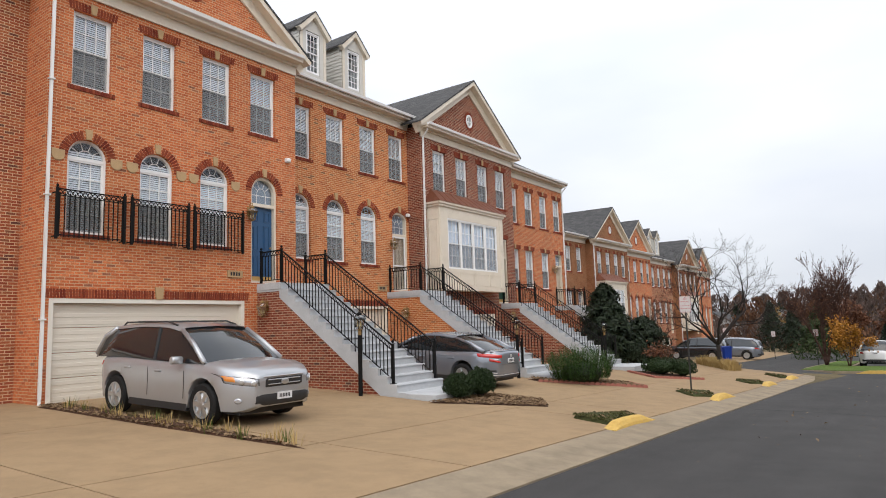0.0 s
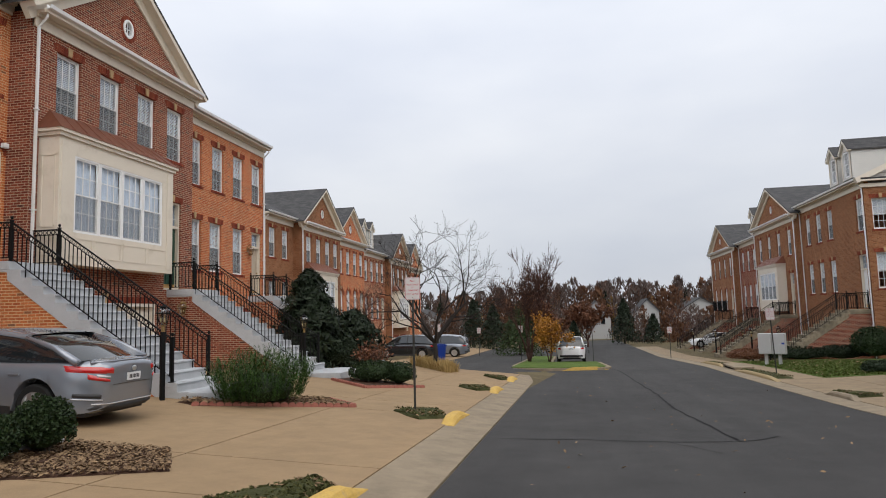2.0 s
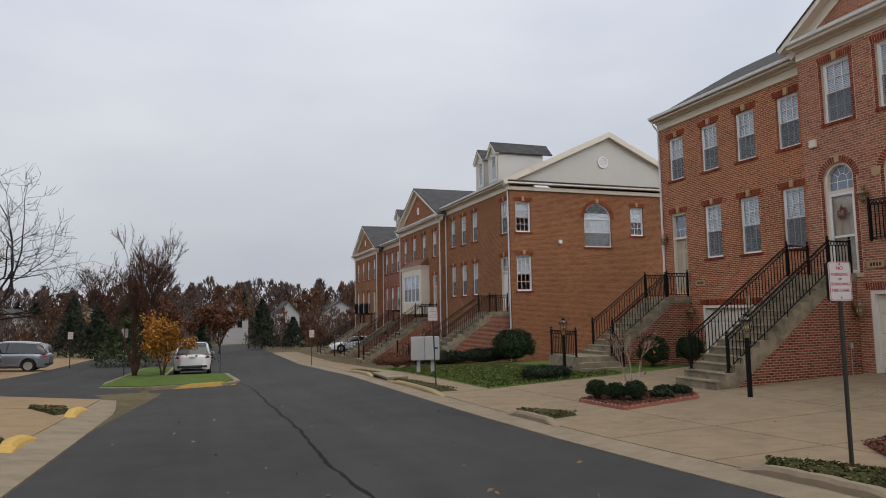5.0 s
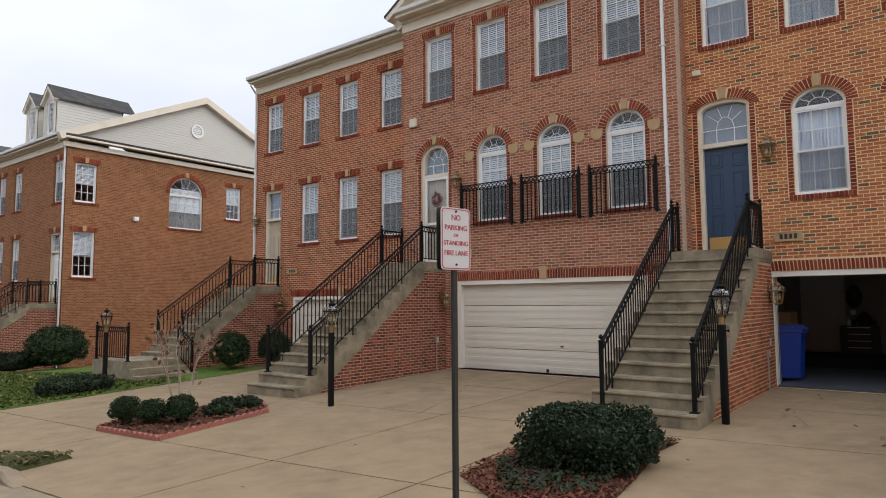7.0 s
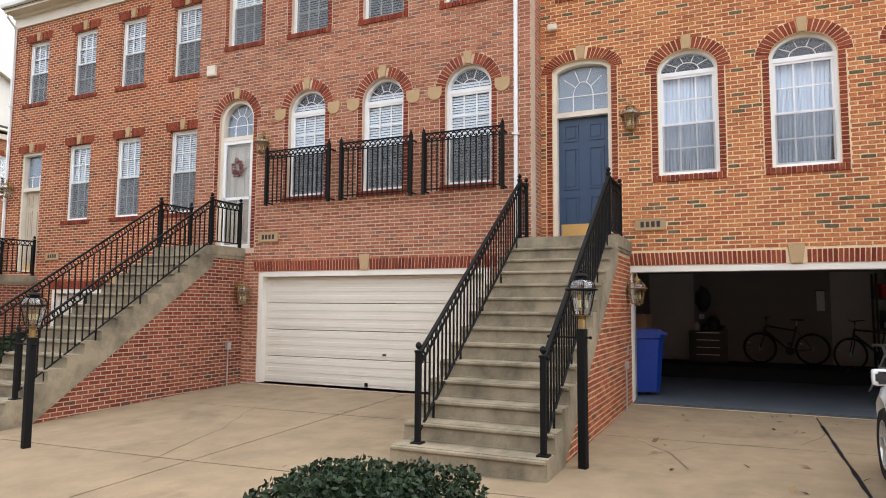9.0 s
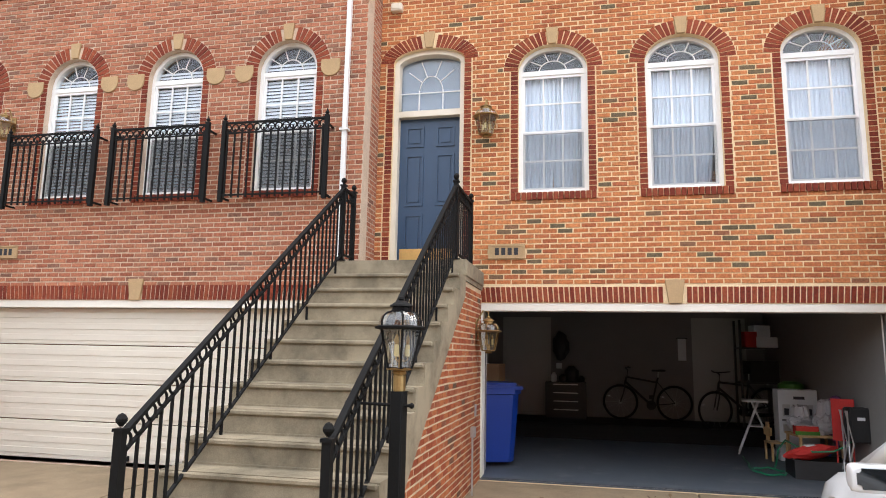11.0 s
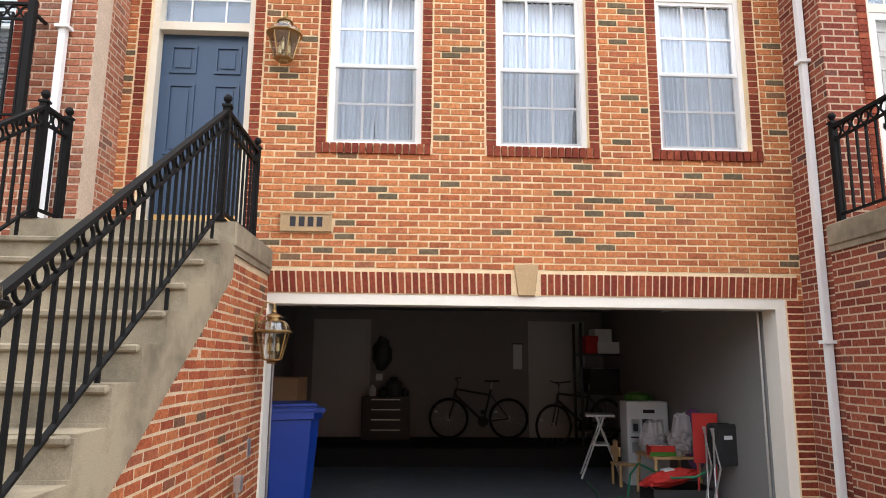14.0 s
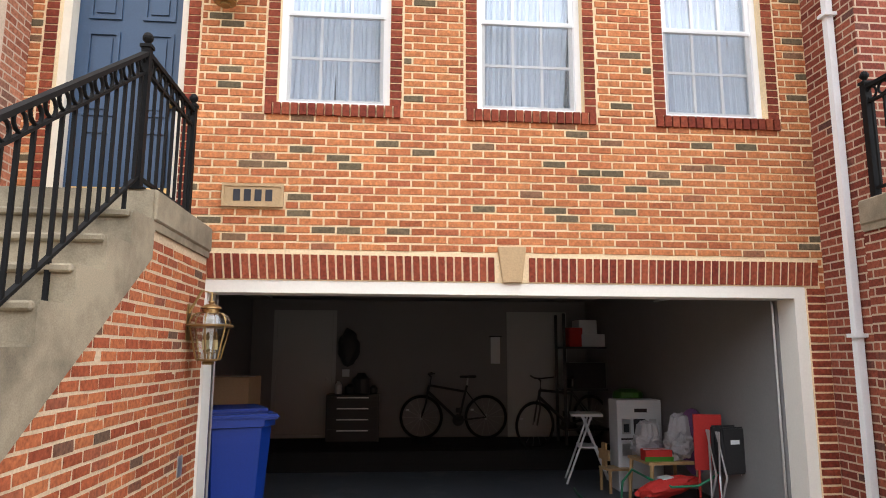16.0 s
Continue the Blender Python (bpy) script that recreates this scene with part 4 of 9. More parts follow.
RIGHT, LEFT = -90, 90


def townhouse(x, y, base, turn, W, brick, label, upper=(), lower=(), door=None, garage=None, roof="slope", dormers=(), guards=(), ww=0.9, rise=0.44, dress="blind", z_up=7.13, h_up=1.8, z_lo=3.73, top=9.3, bay=None, depth=9.0, jambs=False, spouts=(), up_dress=None, gable=2.5, open_garage=False, wall_mat=None, skirt=-0.6, run=4.2, pitch=0.62, flank=False, screens=True, kick=0.2):
    house = thing("townhouse", label, "townhouse", pose(x, y, base, 0, 0, turn), "row of brick townhouses")
    holes = []
    for u in upper:
        holes.append(arch_points(u, ww, z_up, z_up + h_up, 0))
    for kind, u in lower:
        if kind == "arch":
            holes.append(arch_points(u, ww, z_lo, 5.47, rise))
        else:
            holes.append(arch_points(u, ww, z_lo, z_lo + 1.95, 0))
    if door:
        holes.append(arch_points(door["u"], door["w"], door["z"], door["crown"] - door["rise"], door["rise"]))
    if garage:
        holes.append([(garage[0], -0.02), (garage[1], -0.02), (garage[1], garage[2]), (garage[0], garage[2])])
    m = BRICKS[brick]
    # the wall's foot goes on below the garage floor beside the opening
    part("front_wall", pierced_wall([(0, -0.05), (W, -0.05), (W, top + 0.45), (0, top + 0.45)], [[(p[0], max(p[1], -0.04)) for p in h] for h in holes]), wall_mat or m, house)
    part("foot_wall", boxes((0, W, 0.0, T, skirt, -0.052)), m, house)
    part("side_wall", boxes((0, T, T, depth, skirt, top + 0.45)), m, house)
    if not flank:
        part("side_wall", boxes((W - T, W, T, depth, skirt, top + 0.45)), m, house)
    part("back_wall", boxes((T, W - T, depth - T, depth, skirt, top + 0.45)), m, house)
    # inner floors, coloured dark so that the rooms look dim through the windows
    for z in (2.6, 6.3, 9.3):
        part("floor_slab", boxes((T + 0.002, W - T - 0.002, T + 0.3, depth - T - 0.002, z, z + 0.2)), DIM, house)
    for i, u in enumerate(upper):
        window_unit(house, u, z_up, ww, h_up, 0, up_dress or dress, screen=screens)
        dress_opening(house, u, z_up, ww, h_up, 0, True, jambs)
    for kind, u in lower:
        if kind == "arch":
            window_unit(house, u, z_lo, ww, 5.47 + rise - z_lo, rise, dress, screen=screens)
            dress_opening(house, u, z_lo, ww, 5.47 + rise - z_lo, rise, True, jambs)
        else:
            window_unit(house, u, z_lo, ww, 1.95, 0, dress)
            dress_opening(house, u, z_lo, ww, 1.95, 0, True, jambs)
    for u in guards:
        balconet(house, u)
    if door:
        d = door
        entry_door(house, d["u"], d["z"], d["w"], d["top"], d["crown"], d["rise"], d["paint"], d.get("storm", False), kick)
        dress_opening(house, d["u"], d["z"], d["w"], d["crown"] - d["z"], d["rise"], False, jambs)
    if garage:
        garage_front(house, garage[0], garage[1], garage[2], 0.0, open_garage)
        soldier_course(house, garage[0] - 0.12, garage[1] + 0.12, garage[2] + 0.01)
    cornice(house, 0, W, top)
    if roof == "gable":
        gable_roof(house, W, top + 0.42, gable, depth, m)
    else:
        slope_roof(house, -0.02, W + 0.02, top + 0.45, run * pitch, run, depth)
    for u in dormers:
        dormer(house, u, 0.55, top + 1.05)
    for u, y0 in spouts:
        downspout(house, u, y0, -0.1, top + 0.1)
    return house


def bay_window(house, u0, u1, z0=3.15, z1=6.45, d=0.62):
    """A boxed bay clad in cream panels under a copper roof."""
    w, c, h = u1 - u0, (u0 + u1) / 2, z1 - z0
    ob = part("bay_window", boxes((-w / 2, w / 2, -d, 0.0, 0, 0.12)), TRIM, house, "cream panelled bay window with a copper roof", at(c, 0, z0))
    part("bay_head", boxes((-w / 2, w / 2, -d, 0.0, h - 0.12, h)), TRIM, ob)
    wz0, wz1, wx = 0.85, h - 0.42, w / 2 - 0.55
    part("bay_front", pierced_wall([(-w / 2, 0.12), (w / 2, 0.12), (w / 2, h - 0.12), (-w / 2, h - 0.12)], [[(-wx, wz0), (wx, wz0), (wx, wz1), (-wx, wz1)]], -d, 0.1), TRIM, ob)
    for s in (-1, 1):
        a, b = sorted((s * w / 2, s * (w / 2 - 0.1)))
        part("bay_side", boxes((a, b, -d + 0.1, 0.0, 0.12, h - 0.12)), TRIM, ob)
        x = s * (w / 2 + 0.006)
        bm = bmesh.new()
        for za, zb in ((0.25, 0.75), (0.95, h - 0.5)):
            for f in ((-d + 0.1, -d + 0.14), (-0.14, -0.1)):
                box(bm, x - 0.012, x + 0.012, f[0], f[1], za, zb)
            for zz in (za, zb):
                box(bm, x - 0.012, x + 0.012, -d + 0.1, -0.1, zz - 0.02, zz + 0.02)
        part("side_panel", bm, TRIM, ob)
    bm = bmesh.new()
    for i in range(4):
        a, b = -w / 2 + 0.15 + (w - 0.3) * i / 4 + 0.05, -w / 2 + 0.15 + (w - 0.3) * (i + 1) / 4 - 0.05
        outline_frame(bm, [(a, 0.22), (b, 0.22), (b, 0.72), (a, 0.72)], 0.03, -d - 0.012, -d)
    for xx in (-w / 2 + 0.2, w / 2 - 0.2):
        box(bm, xx - 0.13, xx + 0.13, -d - 0.02, -d, 0.12, h - 0.12)
    box(bm, -w / 2 - 0.06, w / 2 + 0.06, -d - 0.06, 0.0, h - 0.001, h + 0.1)
    box(bm, -w / 2 - 0.12, w / 2 + 0.12, -d - 0.12, 0.0, h + 0.1, h + 0.18)
    part("bay_trim", bm, TRIM, ob)
    n = 4
    for i in range(n):
        a = -wx + 2 * wx * (i + 0.5) / n
        window_unit(ob, a, wz0, 2 * wx / n - 0.01, wz1 - wz0, 0, "curtain", (3, 4), -d + 0.01, True)
    bm = bmesh.new()
    e, y0, zt = w / 2 + 0.14, -d - 0.14, h + 0.18
    pts = [(-e, y0, zt), (e, y0, zt), (e, 0, zt), (-e, 0, zt), (-e + 0.45, 0, zt + 0.62), (e - 0.45, 0, zt + 0.62)]
    v = [bm.verts.new(p) for p in pts]
    for f in ((0, 1, 5, 4), (1, 2, 5), (3, 0, 4), (2, 3, 4, 5), (3, 2, 1, 0)):
        bm.faces.new([v[i] for i in f])
    r = part("bay_roof", bm, COPPER, ob, "brown copper bay roof with standing seams")
    for i in range(11):
        s = -1 + 2 * i / 10
        bm = bmesh.new()
        tube(bm, [(s * e, y0, zt + 0.01), (s * (e - 0.45), 0, zt + 0.63)], 0.014, 4)
        part("seam", bm, COPPER, r)
    return ob

# ---------------------------------------------------------------- stairs and railings


def stairs(m, w, landing, n, rise, tread, concrete, brick, label, low=-0.5, brick_sides=(True, True), flare=0):
    """Entry stairs. Local x across, y towards the house (0 at the facade), z up from the foot; the landing's depth is given."""
    H = n * rise
    ob = thing("entry_stairs", label, "stairs", m, "entry stairs of the row")
    pts = [(0.0, H), (-landing, H)]
    for i in range(1, n):
        pts += [(-landing - (i - 1) * tread, H - i * rise), (-landing - i * tread, H - i * rise)]
    pts += [(-landing - (n - 1) * tread, -0.25)]
    foot = -landing - (n - 1) * tread
    under = [(foot + 0.3, -0.25), (-landing + 0.05, H - 0.42), (-landing + 0.05, H - 0.24), (0.0, H - 0.24)]
    bm = bmesh.new()
    a, b = [bm.verts.new((0, y, z)) for y, z in pts + under], [bm.verts.new((w, y, z)) for y, z in pts + under]
    bm.faces.new(a)
    bm.faces.new(b[::-1])
    for i in range(len(a)):
        j = (i + 1) % len(a)
        bm.faces.new((a[j], a[i], b[i], b[j]))
    bmesh.ops.recalc_face_normals(bm, faces=bm.faces[:])
    nose = [e for e in bm.edges if abs(e.verts[0].co.x - e.verts[1].co.x) > w * 0.9 and e.calc_face_angle(0) > 1.0]
    bmesh.ops.bevel(bm, geom=nose, offset=0.016, segments=2, affect="EDGES")
    part("steps", bm, concrete, ob, "poured concrete steps with worn rounded nosings")
    for i in range(1, n):
        y = -landing - (i - 1) * tread
        bm = boxes((0.012, w - 0.012, y - tread - 0.028, y - tread + 0.01, H - i * rise - 0.045, H - i * rise - 0.004))
        bmesh.ops.bevel(bm, geom=bm.edges[:], offset=0.01, segments=1, affect="EDGES")
        part("nosing", bm, concrete, ob)
    bm = boxes((-0.015, w + 0.015, -landing + 0.02, -0.004, H - 0.19, H + 0.004))
    bmesh.ops.bevel(bm, geom=bm.edges[:], offset=0.012, segments=1, affect="EDGES")
    part("landing_slab", bm, concrete, ob, "concrete landing slab with a rough edge")
    side = [(foot + 0.34, low), (0.0, low), (0.0, H - 0.24), (-landing + 0.02, H - 0.24), (-landing + 0.02, H - 0.43), (foot + 0.34, -0.1)]
    for x0, x1, on in ((0.02, 0.2, brick_sides[0]), (w - 0.2, w - 0.02, brick_sides[1])):
        if not on:
            continue
        bm = bmesh.new()
        a, b = [bm.verts.new((x0, y, z)) for y, z in side], [bm.verts.new((x1, y, z)) for y, z in side]
        bm.faces.new(a)
        bm.faces.new(b[::-1])
        for i in range(len(a)):
            j = (i + 1) % len(a)
            bm.faces.new((a[j], a[i], b[i], b[j]))
        part("brick_cheek", bm, brick, ob, "brick cheek wall below the steps")
    return ob, H, foot


def rail_run(parent, a, b, h=0.9, spacing=0.115, ends=(True, True), tall=0.09, legs=False):
    """A run of iron railing from the foot a to the foot b: posts, rails, balusters and a band of rings."""
    a, b = Vector(a), Vector(b)
    d = b - a
    L = math.hypot(d.x, d.y)
    ux, uy, k = d.x / L, d.y / L, d.z / L
    turn = math.degrees(math.atan2(uy, ux))

    def along(s, z):
        return Vector((a.x + ux * s, a.y + uy * s, a.z + k * s + z))

    def post():
        bm = boxes((-0.027, 0.027, -0.027, 0.027, 0.0, h + tall - 0.06), (-0.036, 0.036, -0.036, 0.036, h + tall - 0.06, h + tall - 0.04), (-0.06, 0.06, -0.06, 0.06, 0.0, 0.014))
        lathe(bm, [(0.012, h + tall - 0.03), (0.034, h + tall), (0.036, h + tall + 0.015), (0.022, h + tall + 0.04), (0.004, h + tall + 0.05)], 8)
        return bm
    for s, on in ((0, ends[0]), (L, ends[1])):
        if on:
            put("post", shared(("post", h, tall), "post", post, IRON), parent, Matrix.Translation(along(s, 0)) @ pose(0, 0, 0, 0, 0, turn))
    for z, hw, hh, nm in ((h, 0.022, 0.03, "top_rail"), (h - 0.125, 0.014, 0.018, "ring_rail"), (0.09, 0.014, 0.02, "bottom_rail")):
        bm = bmesh.new()
        pts = [(0, -hw, -hh / 2), (0, hw, -hh / 2), (0, hw, hh / 2), (0, -hw, hh / 2)]
        va = [bm.verts.new(Vector(p) + Vector((0, 0, z))) for p in pts]
        vb = [bm.verts.new(Vector(p) + Vector((L, 0, z + k * L))) for p in pts]
        bm.faces.new(va[::-1])
        bm.faces.new(vb)
        for i in range(4):
            bm.faces.new((va[i], va[(i + 1) % 4], vb[(i + 1) % 4], vb[i]))
        part(nm, bm, IRON, parent, m=Matrix.Translation(a) @ pose(0, 0, 0, 0, 0, turn))
    n = max(2, int(L / spacing))
    for i in range(n):
        s = L * (i + 0.5) / n
        put("baluster", shared(("bal", h), "baluster", lambda: boxes((-0.009, 0.009, -0.009, 0.009, 0.0, h - 0.205)), IRON), parent, Matrix.Translation(along(s, 0.09)) @ pose(0, 0, 0, 0, 0, turn))
        put("ring", shared("ring", "ring", ring_bm, IRON, True), parent, Matrix.Translation(along(s, h - 0.064)) @ pose(0, 0, 0, 0, 0, turn))
        if legs and i % 7 == 3:
            put("foot_bar", shared("foot_bar", "foot_bar", lambda: boxes((-0.01, 0.01, -0.01, 0.01, -0.13, 0.08)), IRON), parent, Matrix.Translation(along(s, 0.02)) @ pose(0, 0, 0, 0, 0, turn))


def stair_rails(m, w, landing, n, rise, tread, start=2, inset=(0.09, 0.09), ends=(-0.08, -0.08), splay=(0.0, 0.0), label="black wrought-iron stair railing with a ringed band"):
    """A railing on each side of a flight, turned along the landing towards the wall."""
    H = n * rise
    foot = -landing - (n - 1) * tread
    for x, y2, s in ((inset[0], ends[0], splay[0]), (w - inset[1], ends[1], splay[1])):
        ob = thing("stair_railing", label, "railing", m, "stair railings of the row")
        y0, z0 = foot + (start - 1) * tread + 0.17, start * rise
        y1 = -landing + 0.06
        rail_run(ob, (x + s, y0, z0), (x, y1, H), legs=True)
        rail_run(ob, (x, y1, H), (x, y2, H), ends=(False, True))


def lantern(bm_parent, scale=1.0, cap=IRON, base=BRASS, wide=1.0):
    """A tapered glass coach lantern under a glazed dome with a chimney cap, its foot at the origin."""
    s = scale
    bm = bmesh.new()
    lathe(bm, [(0.035 * s, 0), (0.04 * s, 0.012 * s), (0.034 * s, 0.028 * s), (0.072 * s, 0.034 * s), (0.076 * s, 0.046 * s)], 12)
    part("lantern_foot", bm, base, bm_parent)
    bm = bmesh.new()
    n = 6
    ring = [(math.cos(2 * math.pi * i / n), math.sin(2 * math.pi * i / n)) for i in range(n)]
    lo, hi = [(0.076 * s * a, 0.076 * s * b, 0.046 * s) for a, b in ring], [(0.125 * s * a, 0.125 * s * b, 0.33 * s) for a, b in ring]
    for i in range(n):
        tube(bm, [lo[i], hi[i]], 0.006 * s, 4)
        tube(bm, [lo[i], lo[(i + 1) % n]], 0.005 * s, 4)
    lathe(bm, [(0.122 * s, 0.322 * s), (0.146 * s, 0.33 * s), (0.148 * s, 0.342 * s), (0.128 * s, 0.352 * s), (0.122 * s, 0.346 * s)], 24)
    for i in range(n):
        a = 2 * math.pi * i / n
        tube(bm, [((0.128 - 0.075 * (q / 4) ** 2.2) * s * math.cos(a), (0.128 - 0.075 * (q / 4) ** 2.2) * s * math.sin(a), 0.345 * s + 0.112 * s * math.sin(q / 4 * math.pi / 2)) for q in range(5)], 0.005 * s, 4)
    lathe(bm, [(0.05 * s, 0.45 * s), (0.05 * s, 0.488 * s), (0.068 * s, 0.493 * s), (0.064 * s, 0.503 * s), (0.03 * s, 0.53 * s), (0.012 * s, 0.537 * s), (0.02 * s, 0.548 * s), (0.018 * s, 0.56 * s), (0.004 * s, 0.57 * s)], 16)
    part("lantern_cage", bm, cap, bm_parent)["kind"] = "stuff"
    bm = bmesh.new()
    v = [[bm.verts.new(p) for p in r2] for r2 in (lo, hi)]
    for i in range(n):
        bm.faces.new((v[0][i], v[0][(i + 1) % n], v[1][(i + 1) % n], v[1][i]))
    rr = [[bm.verts.new(((0.127 - 0.075 * (q / 4) ** 2.2) * s * math.cos(2 * math.pi * i / 18), (0.127 - 0.075 * (q / 4) ** 2.2) * s * math.sin(2 * math.pi * i / 18), 0.346 * s + 0.11 * s * math.sin(q / 4 * math.pi / 2))) for i in range(18)] for q in range(5)]
    for p, q in zip(rr, rr[1:]):
        for i in range(18):
            bm.faces.new((p[i], p[(i + 1) % 18], q[(i + 1) % 18], q[i]))
    g = part("lantern_pane", bm, CLEAR, bm_parent, smooth=False)
    g.visible_shadow = False
    bm = bmesh.new()
    lathe(bm, [(0.008 * s, 0.04 * s), (0.008 * s, 0.12 * s), (0.014 * s, 0.125 * s), (0.005 * s, 0.14 * s)], 8)
    sleeves = bmesh.new()
    for i in range(3):
        a = 2 * math.pi * i / 3 + 0.5
        x, y = 0.042 * s * math.cos(a), 0.042 * s * math.sin(a)
        tube(bm, [(0, 0, 0.11 * s), (x * 0.6, y * 0.6, 0.095 * s), (x, y, 0.105 * s), (x, y, 0.13 * s)], 0.005 * s, 5)
        lathe(sleeves, [(0.013 * s, 0.13 * s), (0.013 * s, 0.215 * s)], 8, (x, y, 0))
        lathe(bm, [(0.009 * s, 0.215 * s), (0.013 * s, 0.24 * s), (0.009 * s, 0.27 * s), (0.002 * s, 0.29 * s)], 8, (x, y, 0))
    part("candle_cluster", bm, base, bm_parent)["kind"] = "stuff"
    part("candle_sleeve", sleeves, CANDLE, bm_parent)["kind"] = "stuff"
    for o in bm_parent.children:
        o.matrix_basis = Matrix.Diagonal((wide, wide, 1, 1))


def lamp_post(x, y, z, h=2.0, arm=True, scale=1.0, turn=0):
    ob = thing("lamp_post", "black post lamp with a tapered glass coach lantern", "lamp post", pose(x, y, z, 0, 0, turn), "post lamps beside the drives")
    bm = boxes((-0.043, 0.043, -0.043, 0.043, -0.3, h - 0.105))
    bmesh.ops.bevel(bm, geom=[e for e in bm.edges if abs(e.verts[0].co.z - e.verts[1].co.z) > 1], offset=0.008, segments=1, affect="EDGES")
    part("post", bm, IRON, ob)
    bm = bmesh.new()
    lathe(bm, [(0.034, h - 0.11), (0.04, h - 0.1), (0.04, h - 0.01), (0.03, h + 0.005)], 14)
    part("collar", bm, BRASS, ob)
    if arm:
        bm = bmesh.new()
        tube(bm, [(-0.37, 0, h - 0.19), (0.09, 0, h - 0.19)], 0.011, 6)
        for xx in (-0.37, 0.09):
            lathe(bm, [(0.004, -0.018), (0.018, -0.008), (0.018, 0.008), (0.004, 0.018)], 8, (xx, 0, h - 0.19))
        part("ladder_bar", bm, IRON, ob)
    head = put("lantern", None, ob, at(0, 0, h))
    lantern(head, scale * 1.18, IRON, BRASS, 1.3)
    return ob


def wall_lantern(m, scale=0.9):
    """A coach lantern on a bracket; local y points into the wall."""
    ob = thing("wall_lantern", "aged brass coach lantern on a wall bracket", "lantern", m, "wall lanterns")
    bm = boxes((-0.05, 0.05, -0.018, 0.0, 0.2 * scale, 0.5 * scale))
    tube(bm, [(0, -0.01, 0.42 * scale), (0, -0.1, 0.62 * scale), (0, -0.17, 0.6 * scale), (0, -0.17, 0.5 * scale)], 0.01, 6)
    part("bracket", bm, BRASS, ob)
    head = put("lantern", None, ob, at(0, -0.17, 0.0))
    lantern(head, scale * 0.95, BRASS, BRASS, 1.4)
    return ob


# ---------------------------------------------------------------- the rows of houses
h1 = townhouse(17.0, 36.36, -0.2, RIGHT, 7.31, "red", "red-orange brick townhouse with flat-headed windows", upper=(1.01, 2.86, 4.6, 6.4), lower=(("rect", 2.84), ("rect", 4.6), ("rect", 6.4)), door=dict(u=0.98, w=0.86, z=2.55, top=4.72, crown=5.75, rise=0.0, paint=BEIGE), garage=(2.1, 6.6, 2.1), ww=0.86, z_lo=3.85, z_up=7.1, h_up=1.72, spouts=((0.06, -0.06),))
h2 = townhouse(16.54, 29.05, 0.0, RIGHT, 7.61, "rose", "rose brick townhouse with arched windows and iron window guards", upper=(1.25, 2.93, 4.66, 6.41), lower=(("arch", 2.92), ("arch", 4.68), ("arch", 6.44)), door=dict(u=1.1, w=0.94, z=2.72, top=5.05, crown=5.93, rise=0.47, paint=BEIGE, storm=True), garage=(1.83, 6.85, 2.22), roof="gable", guards=(2.88, 4.66, 6.42), ww=0.9, jambs=True, spouts=((7.36, -0.06),), wall_mat=MORTAR_ROSE)
h3 = townhouse(17.15, 21.44, 0.0, RIGHT, 6.70, "orange", "orange brick townhouse with an open garage and a navy door", upper=(0.84, 2.45, 4.17, 5.84), lower=(("arch", 2.48), ("arch", 4.17), ("arch", 5.84)), spouts=(), door=dict(u=0.73, w=1.04, z=2.68, top=4.92, crown=5.92, rise=0.2, paint=NAVY), garage=(1.44, 6.52, 2.24), roof="slope", ww=0.94, rise=0.36, dress="curtain", jambs=True, open_garage=True, wall_mat=MORTAR, kick=0.33)
h4 = townhouse(16.5, 14.74, 0.0, RIGHT, 7.4, "dark", "dark red brick townhouse beside the open garage", upper=(1.2, 2.9, 4.6, 6.3), lower=(("rect", 2.9), ("rect", 4.6), ("rect", 6.3)), door=dict(u=0.94, w=0.95, z=2.82, top=4.97, crown=5.8, rise=0.0, paint=BEIGE, storm=True), garage=(1.9, 6.9, 2.2), roof="gable", ww=0.9, jambs=True, spouts=((-0.05, 0.24),))
h5 = townhouse(17.1, 7.24, 0.05, RIGHT, 7.3, "salmon", "plain orange brick townhouse behind the walker", upper=(1.2, 2.9, 4.6, 6.3), garage=(1.9, 6.9, 2.2), ww=0.9)
h6 = townhouse(16.6, -0.06, 0.1, RIGHT, 7.3, "red", "plain red brick townhouse at the row's end", upper=(1.2, 2.9, 4.6, 6.3), garage=(1.9, 6.9, 2.2), ww=0.9)
l0 = townhouse(-15.0, -1.0, 0.85, LEFT, 8.1, "red", "red brick townhouse with a white garage door", upper=(1.2, 2.9, 4.6, 6.3), garage=(2.4, 7.4, 2.25), roof="slope")
lm = townhouse(-14.2, -8.3, 0.9, LEFT, 7.3, "salmon", "orange brick townhouse at the row's end", upper=(1.2, 2.9, 4.6, 6.3), garage=(0.6, 5.6, 2.25), roof="gable")
l1 = townhouse(-13.94, 7.1, 0.85, LEFT, 7.15, "salmon", "orange brick townhouse with a blue door and iron window guards", upper=(0.96, 2.64, 4.33, 5.91), lower=(("arch", 0.93), ("arch", 2.63), ("arch", 4.3)), door=dict(u=5.97, w=0.94, z=2.78, top=5.0, crown=5.87, rise=0.47, paint=BLUE), garage=(0.2, 5.28, 2.27), roof="gable", guards=(0.95, 2.63, 4.3), spouts=((0.06, -0.06),))
l2 = townhouse(-15.0, 14.25, 0.85, LEFT, 6.9, "amber", "orange brick townhouse with two dormers and arched windows", upper=(1.18, 2.8, 4.51, 6.15), lower=(("arch", 1.15), ("arch", 2.8), ("arch", 4.5)), door=dict(u=6.3, w=0.94, z=2.78, top=4.93, crown=5.87, rise=0.3, paint=BEIGE, storm=True), garage=(0.45, 5.48, 2.2), dormers=(2.3, 4.4))
